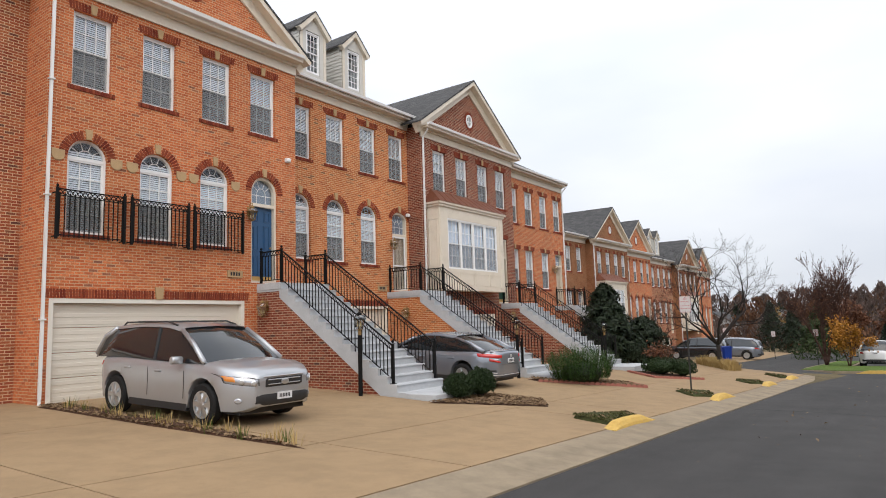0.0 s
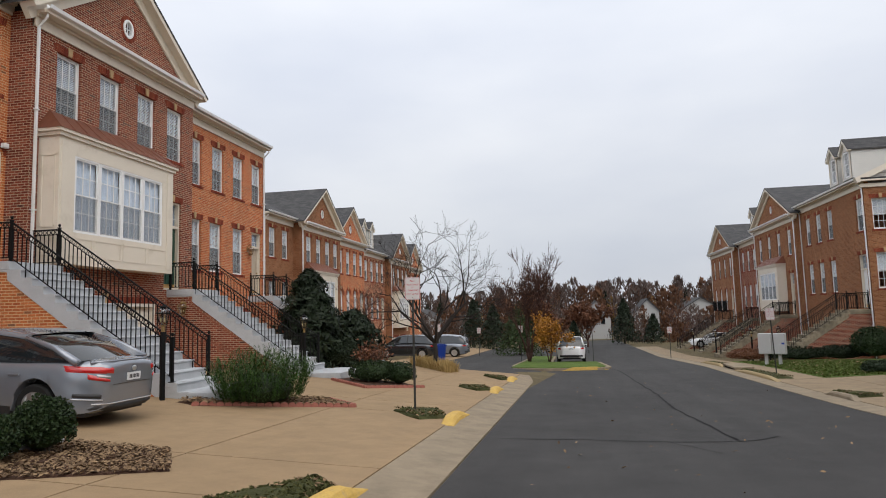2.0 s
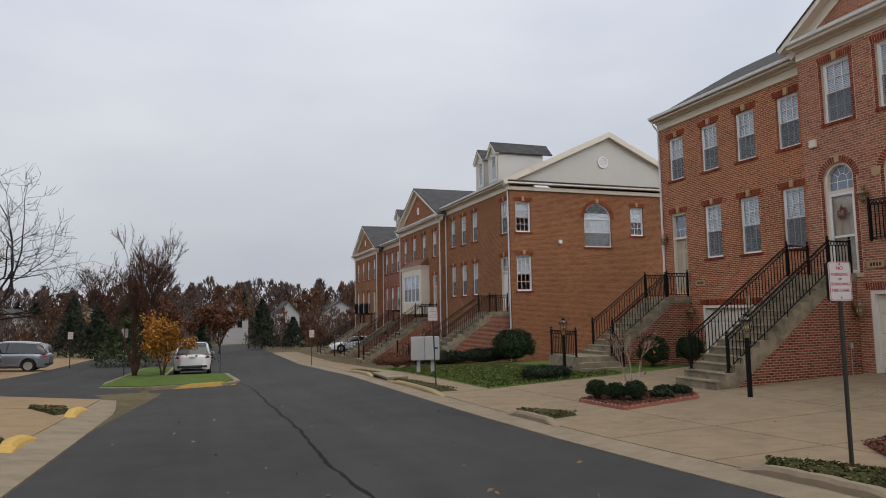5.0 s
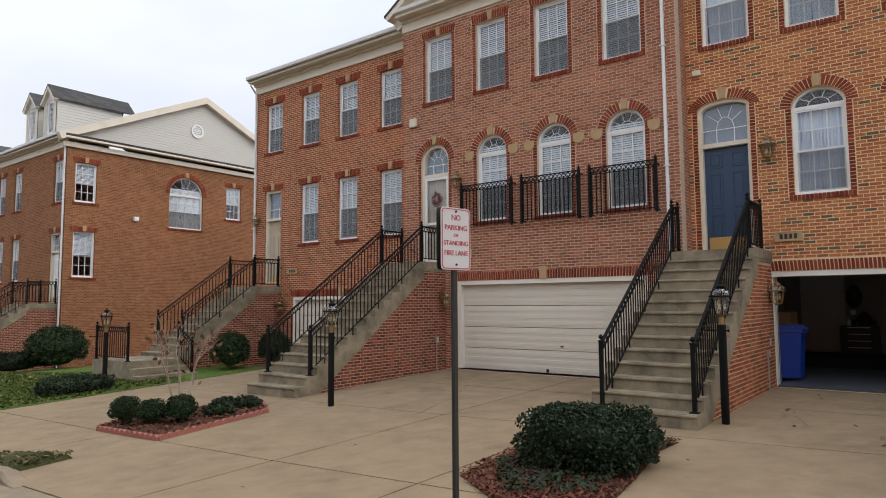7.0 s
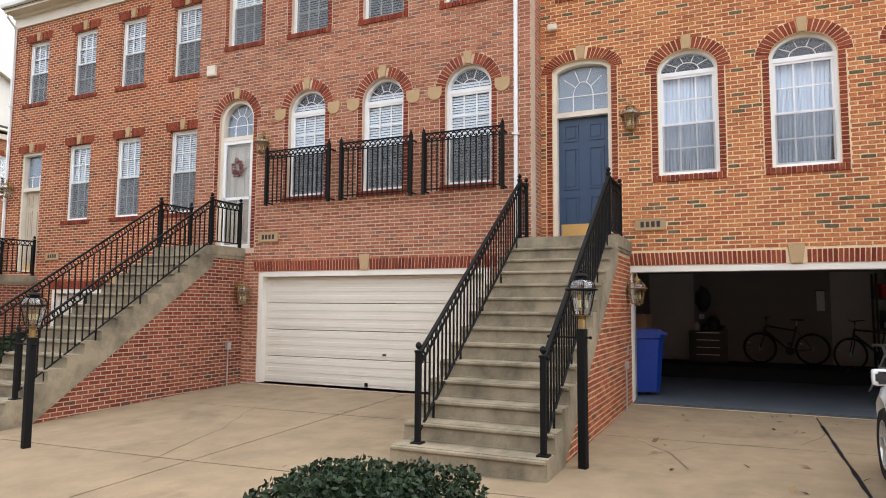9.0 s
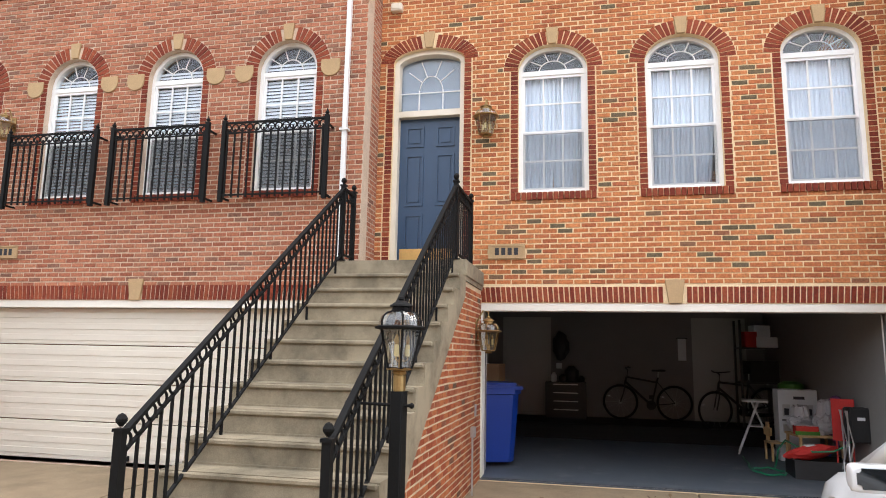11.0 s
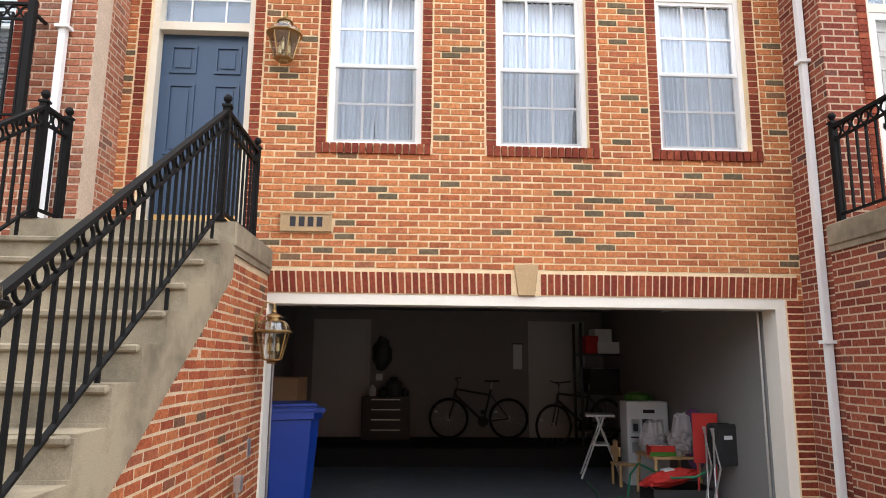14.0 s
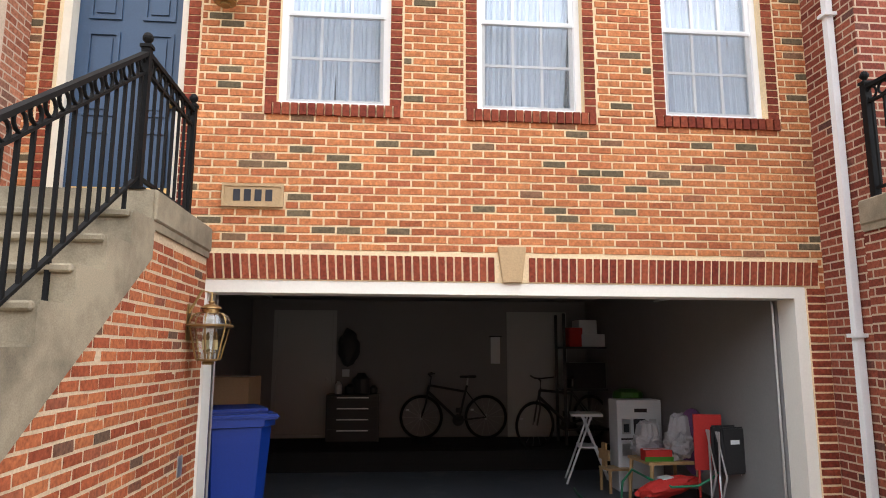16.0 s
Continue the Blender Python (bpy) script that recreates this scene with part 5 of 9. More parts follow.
l3 = townhouse(-14.3, 21.1, 0.5, LEFT, 7.25, "dark", "dark red brick townhouse with a gable and a cream bay window", upper=(1.25, 2.9, 4.6, 6.15), door=dict(u=6.1, w=0.94, z=2.68, top=4.8, crown=5.7, rise=0.0, paint=GREEN), garage=(0.5, 5.2, 2.2), roof="gable", spouts=((0.1, -0.06),))
bay_window(l3, 0.28, 5.15)
l4 = townhouse(-14.9, 28.35, 0.3, LEFT, 6.8, "salmon", "orange-red brick townhouse with flat-headed windows", upper=(1.15, 2.8, 4.45, 6.1), lower=(("rect", 1.15), ("rect", 2.65), ("rect", 4.45)), door=dict(u=6.1, w=0.9, z=2.9, top=5.0, crown=5.7, rise=0.0, paint=BEIGE), garage=(0.5, 5.2, 2.1), spouts=((6.74, -0.06),), z_up=7.0)

# the farther left block, set back from the street
for x, y, b, W, br, rf, bayed in ((-18.6, 42.6, -1.3, 4.2, "tawny", "slope", 0), (-18.0, 46.8, -1.45, 7.2, "tawny", "gable", 1), (-18.4, 54.0, -1.65, 7.0, "salmon", "gable", 0), (-18.6, 61.0, -1.9, 7.0, "red", "dormer", 0), (-18.0, 68.0, -2.2, 7.2, "tawny", "gable", 1), (-18.4, 75.2, -2.5, 7.0, "salmon", "gable", 0)):
    ups = (1.2, 2.9, 4.6, 6.2) if W > 5 else (1.2, 3.0)
    o = townhouse(x, y, b, LEFT, W, br, "brick townhouse farther along the street", upper=ups, lower=() if bayed else tuple(("arch" if rf == "gable" else "rect", u) for u in ups[:-1]), roof="gable" if rf == "gable" else "slope", dormers=(2.3, 4.6) if rf == "dormer" else (), garage=(0.5, 5.0, 2.2) if W > 5 else None, door=dict(u=ups[-1], w=0.94, z=2.7, top=4.8, crown=5.7, rise=0.0, paint=BEIGE), spouts=((0.06, -0.06),))
    if bayed:
        bay_window(o, 0.4, 4.9)

# the farther right block; its gabled flank faces the lawn
e1 = townhouse(14.8, 56.4, -0.95, RIGHT, 10.2, "tawny", "tawny brick end house with a sided gable and dormers", upper=(1.3, 3.2, 5.1, 9.4), lower=(("rect", 1.3), ("rect", 3.2), ("rect", 5.1)), dormers=(4.9, 6.9), door=dict(u=9.3, w=0.95, z=2.75, top=4.85, crown=5.7, rise=0.0, paint=WHITE), spouts=((0.06, -0.06), (10.1, -0.06)), z_up=7.0, depth=12.6, run=6.3, pitch=0.46, flank=True)
FL = e1.matrix_world.inverted() @ pose(14.8, 46.2, -0.95)
flank_holes = [(0.8, 0.9, 7.0, 1.7, 0), (0.8, 0.9, 3.8, 1.95, 0), (5.5, 1.76, 6.25, 2.5, 0.85), (8.15, 0.88, 6.95, 1.68, 0)]
part("flank_wall", pierced_wall([(0.262, -0.6), (12.6, -0.6), (12.6, 9.45), (0.262, 9.45)], [arch_points(u, w, z, z + h - r, r) for u, w, z, h, r in flank_holes]), BRICKS["tawny"], e1, "", FL)
for u, w, z, h, r in flank_holes:
    o = window_unit(e1, u, z, w, h, r, "blind" if r else "half", (4, 4) if r else (3, 4), screen=bool(r))
    o.matrix_basis = FL @ o.matrix_basis
    before = set(e1.children)
    dress_opening(e1, u, z, w, h, r)
    for o in set(e1.children) - before:
        o.matrix_basis = FL @ o.matrix_basis
part("flank_band", boxes((-0.2, 12.8, -0.1, 0.0, 9.3, 9.5), (-0.2, 12.8, -0.32, 0.0, 9.62, 9.7)), TRIM, e1, "", FL)
part("flank_skirt_roof", boxes((-0.2, 12.8, -0.32, 0.0, 9.71, 9.8)), SHINGLE, e1, "", FL)
bm = bmesh.new()
for i in range(22):
    z0, z1 = 9.8 + 2.75 * i / 22, 9.8 + 2.75 * (i + 1) / 22
    k0, k1 = (z0 - 9.8) / 2.85, (z1 - 9.8) / 2.85
    prism(bm, [(6.3 * k0, z0), (12.6 - 6.3 * k0, z0), (12.6 - 6.3 * k1, z1), (6.3 * k1, z1)], -0.03, 0.05)
    box(bm, 6.3 * k0 + 0.05, 12.55 - 6.3 * k0, -0.042, -0.03, z0, z0 + 0.03)
part("gable_siding", bm, SIDING, e1, "pale lapped siding in the gable", FL)
bm = bmesh.new()
for sg in (-1, 1):
    n2 = Vector((sg * 2.9, 6.3)).normalized()
    p0, p1 = Vector((6.3 + sg * 6.75, 9.72)), Vector((6.3, 12.83))
    prism(bm, [tuple(q) for q in (p0 - n2 * 0.22, p0 + n2 * 0.08, p1 + Vector((0, 0.08)), p1 - Vector((0, 0.24)))], -0.3, 0.0)
part("rake_board", bm, TRIM, e1, "", FL)
bm = bmesh.new()
outline_frame(bm, [(0.34 * math.cos(t * math.pi / 10), 0.34 * math.sin(t * math.pi / 10)) for t in range(20)], 0.09, -0.09, 0.0)
for z in (-0.18, -0.09, 0, 0.09, 0.18):
    box(bm, -0.26, 0.26, -0.06, -0.03, z - 0.03, z + 0.02)
part("round_vent", bm, WHITE, e1, "round white gable vent", FL @ at(5.95, 0, 11.15))
for x, y, b, W, br, rf, bayed in ((14.4, 66.6, -1.35, 10.2, "tawny", "gable", 1), (15.0, 74.6, -1.7, 8.0, "dark", "slope", 0), (14.4, 84.6, -1.95, 10.0, "tawny", "gable", 0)):
    ups = tuple(W * f for f in (0.14, 0.38, 0.62, 0.86))
    o = townhouse(x, y, b, RIGHT, W, br, "tawny brick townhouse beyond the lawn", upper=ups, lower=tuple(("rect" if rf != "gable" else "arch", u) for u in (ups[:3] if not bayed else ups[:1])), roof=rf, door=dict(u=ups[3], w=0.95, z=2.75, top=4.85, crown=5.7, rise=0.0, paint=BEIGE), spouts=((0.06, -0.06), (W - 0.1, -0.06)), z_up=7.0, dormers=(W * 0.4,) if rf == "slope" else (), guards=ups[:3] if (rf == "gable" and not bayed) else ())
    if bayed:
        bay_window(o, 2.6, 7.6, 3.0, 6.3)

# ---------------------------------------------------------------- stairs of the row
GREY_LABEL = "brick-sided entry stairs with weathered concrete steps"
PAINT_LABEL = "brick-sided entry stairs with pale grey painted steps"
for m, w, landing, n, rise, tread, conc, br, label in (
    (pose(17.15, 21.55, -0.05, 0, 0, RIGHT), 1.65, 1.31, 14, 0.1925, 0.3015, STEP, BRICKS["orange"], GREY_LABEL),
    (pose(16.54, 29.15, -0.2, 0, 0, RIGHT), 1.55, 0.95, 15, 0.194, 0.29, STEP, BRICKS["dark"], GREY_LABEL),
    (pose(17.0, 36.35, 0.1, 0, 0, RIGHT), 1.5, 1.1, 11, 0.195, 0.29, STEP, BRICKS["dark"], GREY_LABEL),
    (pose(16.5, 14.86, 0.0, 0, 0, RIGHT), 1.5, 1.1, 14, 0.2025, 0.3, STEP, BRICKS["dark"], GREY_LABEL),
    (pose(-13.94, 12.8, 0.55, 0, 0, LEFT), 1.85, 1.0, 16, 0.19, 0.29, STEP_PAINTED, BRICKS["dark"], PAINT_LABEL),
    (pose(-15.0, 19.7, 0.45, 0, 0, LEFT), 1.6, 1.6, 16, 0.195, 0.3, STEP_PAINTED, BRICKS["amber"], PAINT_LABEL),
    (pose(-14.3, 26.9, 0.2, 0, 0, LEFT), 1.65, 1.0, 15, 0.198, 0.3, STEP_PAINTED, BRICKS["dark"], PAINT_LABEL),
    (pose(-14.9, 33.7, 0.0, 0, 0, LEFT), 1.5, 1.2, 16, 0.195, 0.3, STEP_PAINTED, BRICKS["red"], PAINT_LABEL),
    (pose(14.8, 48.2, -1.1, 0, 0, RIGHT), 1.7, 1.2, 15, 0.19, 0.3, STEP, BRICKS["dark"], GREY_LABEL),
    (pose(14.4, 58.9, -1.45, 0, 0, RIGHT), 1.7, 1.2, 15, 0.19, 0.3, STEP, BRICKS["dark"], GREY_LABEL),
    (pose(15.0, 68.7, -1.8, 0, 0, RIGHT), 1.7, 1.2, 15, 0.19, 0.3, STEP, BRICKS["dark"], GREY_LABEL),
    (pose(14.4, 77.1, -2.05, 0, 0, RIGHT), 1.7, 1.2, 15, 0.19, 0.3, STEP, BRICKS["dark"], GREY_LABEL),
):
    stairs(m, w, landing, n, rise, tread, conc, br, label)
    if conc is STEP and br is BRICKS["orange"]:
        stair_rails(m, w, landing, n, rise, tread, 1, (0.11, 0.13), ends=(-0.89, -0.24), splay=(0.12, 0.05))
    else:
        stair_rails(m, w, landing, n, rise, tread, 2 if m.translation.z > -1 else 1)
lamp_post(12.57, 19.71, -0.08, 1.52, True, 0.74, -100)
lamp_post(11.2, 26.2, -0.22, 1.46, True, 0.72, -95)
for y in (50.4, 60.8, 70.4):
    lamp_post(9.6, y, ground_z(9.6, y), 1.46, True, 0.72, -95)
lamp_post(-9.7, 12.45, ground_z(-9.7, 12.45), 1.55, True, 0.7, 60)

# ---------------------------------------------------------------- more materials for the things
PAINT_SILVER = plain("silver_car_paint", (0.41, 0.425, 0.445), 0.32, metal=0.55, vary=0.03, coat=0.8)
PAINT_STEEL = plain("steel_grey_car_paint", (0.24, 0.26, 0.295), 0.22, metal=0.45, vary=0.03, coat=0.9)
PAINT_WHITE = plain("white_car_paint", (0.76, 0.77, 0.78), 0.3, vary=0.02, coat=0.8)
PAINT_BLACK = plain("black_car_paint", (0.012, 0.014, 0.018), 0.2, vary=0.05, coat=1.0)
CAR_GLASS = plain("tinted_car_glass", (0.012, 0.015, 0.017), 0.06, vary=0.1, coat=0.6)
# rubber of tyres; also blackens the garage step and drain opening as shade
RUBBER_AND_SHADE = plain("black_rubber_and_shade", (0.016, 0.016, 0.016), 0.85, vary=0.2)
PLASTIC = plain("black_plastic", (0.02, 0.02, 0.021), 0.55, vary=0.15)
ALLOY = plain("silver_alloy", (0.55, 0.56, 0.57), 0.3, metal=0.85, vary=0.06)
RED_LENS = plain("red_lens", (0.45, 0.012, 0.012), 0.15, vary=0.08, coat=0.8)
AMBER = plain("amber_lens", (0.62, 0.22, 0.03), 0.15, vary=0.08, coat=0.8)
LENS = plain("clear_lens", (0.42, 0.43, 0.45), 0.1, metal=0.5, vary=0.1, coat=0.8)
PLATE = plain("white_number_plate", (0.66, 0.68, 0.70), 0.5, vary=0.04)
INK = plain("dark_ink", (0.02, 0.02, 0.025), 0.7, vary=0.05)
SIGN_WHITE = plain("white_sign_sheet", (0.56, 0.545, 0.53), 0.4, vary=0.05)
SIGN_RED = plain("faded_red_paint", (0.44, 0.02, 0.04), 0.5, vary=0.08)
POST = plain("dark_green_sign_post", (0.022, 0.022, 0.018), 0.6, vary=0.25, scale=12)
BARK = plain("grey_bark", (0.085, 0.07, 0.058), 0.95, vary=0.35, scale=9, bump=0.01)
PALE_BARK = plain("smooth_tan_bark", (0.32, 0.25, 0.19), 0.8, vary=0.25, scale=7)
DARK_BARK = plain("dark_wet_bark", (0.03, 0.025, 0.022), 0.95, vary=0.35, scale=9, bump=0.01)
TWIG = plain("russet_twigs", (0.075, 0.042, 0.034), 0.95, vary=0.3, scale=2)
BOX_LEAF = leaf_material("boxwood_leaf", (0.006, 0.014, 0.005), (0.03, 0.052, 0.016))
YEW_LEAF = leaf_material("dark_hedge_leaf", (0.006, 0.013, 0.006), (0.03, 0.05, 0.022))
ROSEMARY = leaf_material("rosemary_needle", (0.008, 0.024, 0.004), (0.055, 0.115, 0.02))
CONIFER = leaf_material("conifer_needle", (0.005, 0.010, 0.005), (0.022, 0.034, 0.015))
PINE = leaf_material("pine_needle", (0.012, 0.026, 0.008), (0.05, 0.075, 0.022))
RUSSET = leaf_material("russet_leaf", (0.08, 0.032, 0.019), (0.2, 0.088, 0.045))
ORANGE_LEAF = leaf_material("orange_leaf", (0.24, 0.09, 0.012), (0.42, 0.20, 0.03))
DRY = leaf_material("dry_leaf", (0.06, 0.034, 0.02), (0.34, 0.23, 0.13), 0.8)
RED_MULCH = leaf_material("red_mulch_chip", (0.05, 0.02, 0.014), (0.2, 0.075, 0.045), 0.9)
STRAW = leaf_material("dry_ornamental_grass", (0.28, 0.19, 0.07), (0.48, 0.35, 0.15), 0.8)
TURF = plain("thin_kerb_turf", (0.055, 0.06, 0.022), 0.95, vary=0.5, scale=2.5, bump=0.03, fine=45, stain=((0.12, 0.085, 0.045), 2.0))
BLADE_OLD = leaf_material("worn_grass_blade", (0.03, 0.034, 0.010), (0.10, 0.10, 0.035), 0.8)
BLADE = leaf_material("grass_blade", (0.04, 0.062, 0.012), (0.12, 0.155, 0.035), 0.8)
EDGING = plain("pink_scalloped_edging", (0.33, 0.13, 0.10), 0.9, vary=0.2, scale=10, bump=0.004)
ROOM_WALL = plain("grey_garage_paint", (0.235, 0.23, 0.225), 0.85, vary=0.06)
ROOM_DOOR = plain("white_inner_door", (0.44, 0.44, 0.43), 0.5, vary=0.04)
ROOM_FLOOR = plain("blue_grey_garage_floor", (0.08, 0.093, 0.112), 0.5, vary=0.25, scale=2.5, stain=((0.22, 0.22, 0.22), 1.6))
BIN_BLUE = plain("blue_bin_plastic", (0.0012, 0.03, 0.24), 0.5, vary=0.08, scale=5)
CARTON = plain("brown_cardboard", (0.33, 0.20, 0.11), 0.85, vary=0.1)
PINE_WOOD = plain("light_pine", (0.50, 0.32, 0.15), 0.55, vary=0.15, scale=14)
RED_PLASTIC = plain("red_cloth", (0.50, 0.025, 0.02), 0.7, vary=0.12)
GREEN_HOSE = plain("green_hose", (0.008, 0.20, 0.09), 0.35, vary=0.1)
LIME = plain("lime_plastic", (0.05, 0.20, 0.02), 0.4, vary=0.1)
PURPLE = plain("purple_board", (0.10, 0.035, 0.12), 0.5, vary=0.2, scale=12)
BAG = plain("white_plastic_bag", (0.36, 0.345, 0.35), 0.4, vary=0.1, scale=18)
STEEL = plain("bare_steel_tube", (0.5, 0.5, 0.5), 0.35, metal=0.8, vary=0.08)

# ---------------------------------------------------------------- vehicles


def smooth_mix(x, pts):
    """A smooth curve through control points (x, value)."""
    for (x0, a), (x1, b) in zip(pts, pts[1:]):
        if x <= x1:
            t = min(1, max(0, (x - x0) / (x1 - x0)))
            return a + (b - a) * t
    return pts[-1][1]


CARS = {
    "suv": dict(L=4.66, W=1.86, clear=0.24, axles=(-1.36, 1.36), R=0.355, top=[(-2.33, 0.98), (-2.2, 1.06), (-1.2, 1.08), (0.9, 1.04), (1.25, 1.06), (1.7, 1.03), (2.1, 0.965), (2.27, 0.905), (2.33, 0.865)], roof=[(-2.24, 1.08), (-2.06, 1.48), (-1.78, 1.64), (-0.8, 1.70), (0.0, 1.69), (0.45, 1.62), (0.9, 1.36), (1.32, 1.06)]),
    "sedan": dict(L=4.6, W=1.8, clear=0.2, axles=(-1.32, 1.38), R=0.325, top=[(-2.3, 0.975), (-2.2, 1.01), (-1.8, 1.02), (-0.9, 0.97), (0.7, 0.93), (1.15, 0.94), (1.7, 0.86), (2.1, 0.74), (2.25, 0.62), (2.3, 0.55)], roof=[(-1.98, 1.03), (-1.5, 1.24), (-1.0, 1.37), (-0.4, 1.42), (0.1, 1.40), (0.45, 1.31), (0.85, 1.12), (1.2, 0.94)]),
}


def car(kind, paint, m, label, detail=True, rack=False):
    d = CARS[kind]
    L, W, R = d["L"], d["W"], d["R"]
    ob = thing("car", label, "car", m)
    xs = [-L / 2 + L * (0.5 - 0.5 * math.cos(math.pi * i / 96)) * 0.35 + L * i / 96 * 0.65 for i in range(97)]

    def half(x):
        e = min(1, max(0, (abs(x) - (L / 2 - 0.85)) / 0.85))
        return W / 2 * (1 - 0.36 * e ** 2.6)

    def low(x):
        z = d["clear"] + 0.10 * max(0, (abs(x) - (L / 2 - 0.35)) / 0.35) ** 2
        for a in d["axles"]:
            q = (R + 0.055) ** 2 - (x - a) ** 2
            if q > 0:
                z = max(z, R + math.sqrt(q) - 0.01)
        return z

    def section(x):
        z0, z1, zm = low(x), smooth_mix(x, d["top"]), d["clear"]
        return [(0.80, z0), (0.955, z0 + 0.03), (0.985, max(z0 + 0.04, zm + (z1 - zm) * 0.35)), (1.0, max(z0 + 0.05, zm + (z1 - zm) * 0.58)), (0.985, max(z0 + 0.06, z1 - 0.17)), (0.95, z1 - 0.07), (0.87, z1 - 0.012), (0.55, z1 + 0.018), (0.0, z1 + 0.03)]

    def skin(s, z, end, off):
        """A point of the body's skin: s runs from the middle of the front or back round the corner."""
        side, q, xe = (1 if s >= 0 else -1), abs(s), end * L / 2
        pairs = [(zz, k) for k, zz in section(xe)]
        yf = half(xe) * smooth_mix(z, pairs)
        if q <= yf:
            return (xe + end * (off + 0.03 * min(1, max(0, 1 - q / yf) / 0.2)), side * q, z)
        x = xe - end * (q - yf)
        z = min(z, smooth_mix(x, d["top"]) - 0.06)
        pairs = [(zz, k) for k, zz in section(x)]
        return (x + end * off * 0.7, side * (half(x) * smooth_mix(z, pairs) + off), z)

    def panel(name, end, s0, s1, lo, hi, material, off=0.008, label="", parent=None):
        """A fitted panel on the skin; lo and hi are heights at its two ends."""
        b2, n = bmesh.new(), 14
        g = []
        for i in range(n + 1):
            t = i / n
            s = s0 + (s1 - s0) * t
            a, b = lo[0] + (lo[1] - lo[0]) * t, hi[0] + (hi[1] - hi[0]) * t
            g.append([b2.verts.new(skin(s, a + (b - a) * j / 4, end, off if 0 < j < 4 and 0 < i < n else -0.006)) for j in range(5)])
        for p, q in zip(g, g[1:]):
            for j in range(4):
                b2.faces.new((p[j], p[j + 1], q[j + 1], q[j]))
        return part(name, b2, material, parent or ob, label, smooth=True)

    bm = bmesh.new()
    rows = []
    for x in xs:
        w, prof = half(x), section(x)
        right = [(x, w * k, z) for k, z in prof]
        rows.append([bm.verts.new(p) for p in right] + [bm.verts.new((p[0], -p[1], p[2])) for p in right[-2::-1]])
    for a, b in zip(rows, rows[1:]):
        for i in range(len(a) - 1):
            bm.faces.new((a[i], a[i + 1], b[i + 1], b[i]))
    for row, sg in ((rows[0], -1), (rows[-1], 1)):
        zc = (max(v.co.z for v in row) + min(v.co.z for v in row)) / 2
        prev = row
        for grow, k in ((0.018, 0.93), (0.03, 0.8)):
            ring = [bm.verts.new((v.co.x + sg * grow, v.co.y * k, zc + (v.co.z - zc) * k)) for v in row]
            for i in range(len(row) - 1):
                bm.faces.new((prev[i], prev[i + 1], ring[i + 1], ring[i]))
            bm.faces.new((prev[-1], prev[0], ring[0], ring[-1]))
            prev = ring
        bm.faces.new(prev)
    part("body", bm, paint, ob, smooth=True).data.set_sharp_from_angle(angle=radians(38))
    part("underbody", boxes((-L / 2 + 0.25, L / 2 - 0.25, -W / 2 * 0.76, W / 2 * 0.76, d["clear"] - 0.03, 0.62)), PLASTIC, ob)
    # greenhouse: glass, roof skin and pillars
    rf = d["roof"]
    gx = [rf[0][0] + (rf[-1][0] - rf[0][0]) * i / 30 for i in range(31)]

    def belt(x):
        return smooth_mix(x, d["top"]) - 0.02

    def top_half(x):
        k = (smooth_mix(x, rf) - belt(x)) / 0.65
        return W / 2 * (0.90 - 0.17 * min(1, k))
    bm = bmesh.new()
    rows = []
    for x in gx:
        zt, zb = max(belt(x) + 0.02, smooth_mix(x, rf)), belt(x)
        a = [(x, W / 2 * 0.90, zb), (x, top_half(x) + 0.012, zt - 0.05), (x, top_half(x) - 0.06, zt - 0.008), (x, 0, zt + 0.012)]
        rows.append([bm.verts.new(p) for p in a] + [bm.verts.new((p[0], -p[1], p[2])) for p in a[-2::-1]])
    for a, b in zip(rows, rows[1:]):
        for i in range(len(a) - 1):
            bm.faces.new((a[i], a[i + 1], b[i + 1], b[i]))
    part("cabin_glass", bm, CAR_GLASS, ob, "dark tinted cabin glass", smooth=True)
    lo, hi = (rf[2][0] - 0.02, rf[5][0]) if kind == "suv" else (rf[2][0], rf[5][0])
    bm = bmesh.new()
    rows = []
    for i in range(15):
        x = lo + (hi - lo) * i / 14
        zt = smooth_mix(x, rf) + 0.012
        a = [(x, top_half(x) + 0.024, zt - 0.075), (x, top_half(x) + 0.016, zt - 0.045), (x, top_half(x) - 0.06, zt - 0.002), (x, 0, zt + 0.02)]
        rows.append([bm.verts.new(p) for p in a] + [bm.verts.new((p[0], -p[1], p[2])) for p in a[-2::-1]])
    for a, b in zip(rows, rows[1:]):
        for i in range(len(a) - 1):
            bm.faces.new((a[i], a[i + 1], b[i + 1], b[i]))
    part("roof", bm, paint, ob, smooth=True)
    for s in (-1, 1):
        bm = bmesh.new()
        tube(bm, [(x, s * (top_half(x) + 0.015), smooth_mix(x, rf) - 0.03) for x in (rf[5][0], rf[6][0], rf[7][0] - 0.02)], 0.042, 6, 0.05)
        part("front_pillar", bm, paint, ob, smooth=True)
        bm = bmesh.new()
        rx = [rf[2][0] + 0.05, rf[1][0], rf[0][0] + 0.02]
        tube(bm, [(x, s * (top_half(x) + 0.0), smooth_mix(x, rf) - 0.045) for x in rx], 0.05, 6, 0.06)
        part("rear_pillar", bm, paint, ob, smooth=True)
        xm = -0.2
        bm = bmesh.new()
        tube(bm, [(xm, s * W / 2 * 0.905, belt(xm)), (xm - 0.06, s * (top_half(xm) + 0.018), smooth_mix(xm, rf) - 0.06)], 0.028, 4)
        part("centre_pillar", bm, PLASTIC, ob)
        # mirror
        bm = bmesh.new()
        bmesh.ops.create_icosphere(bm, subdivisions=3, radius=1)
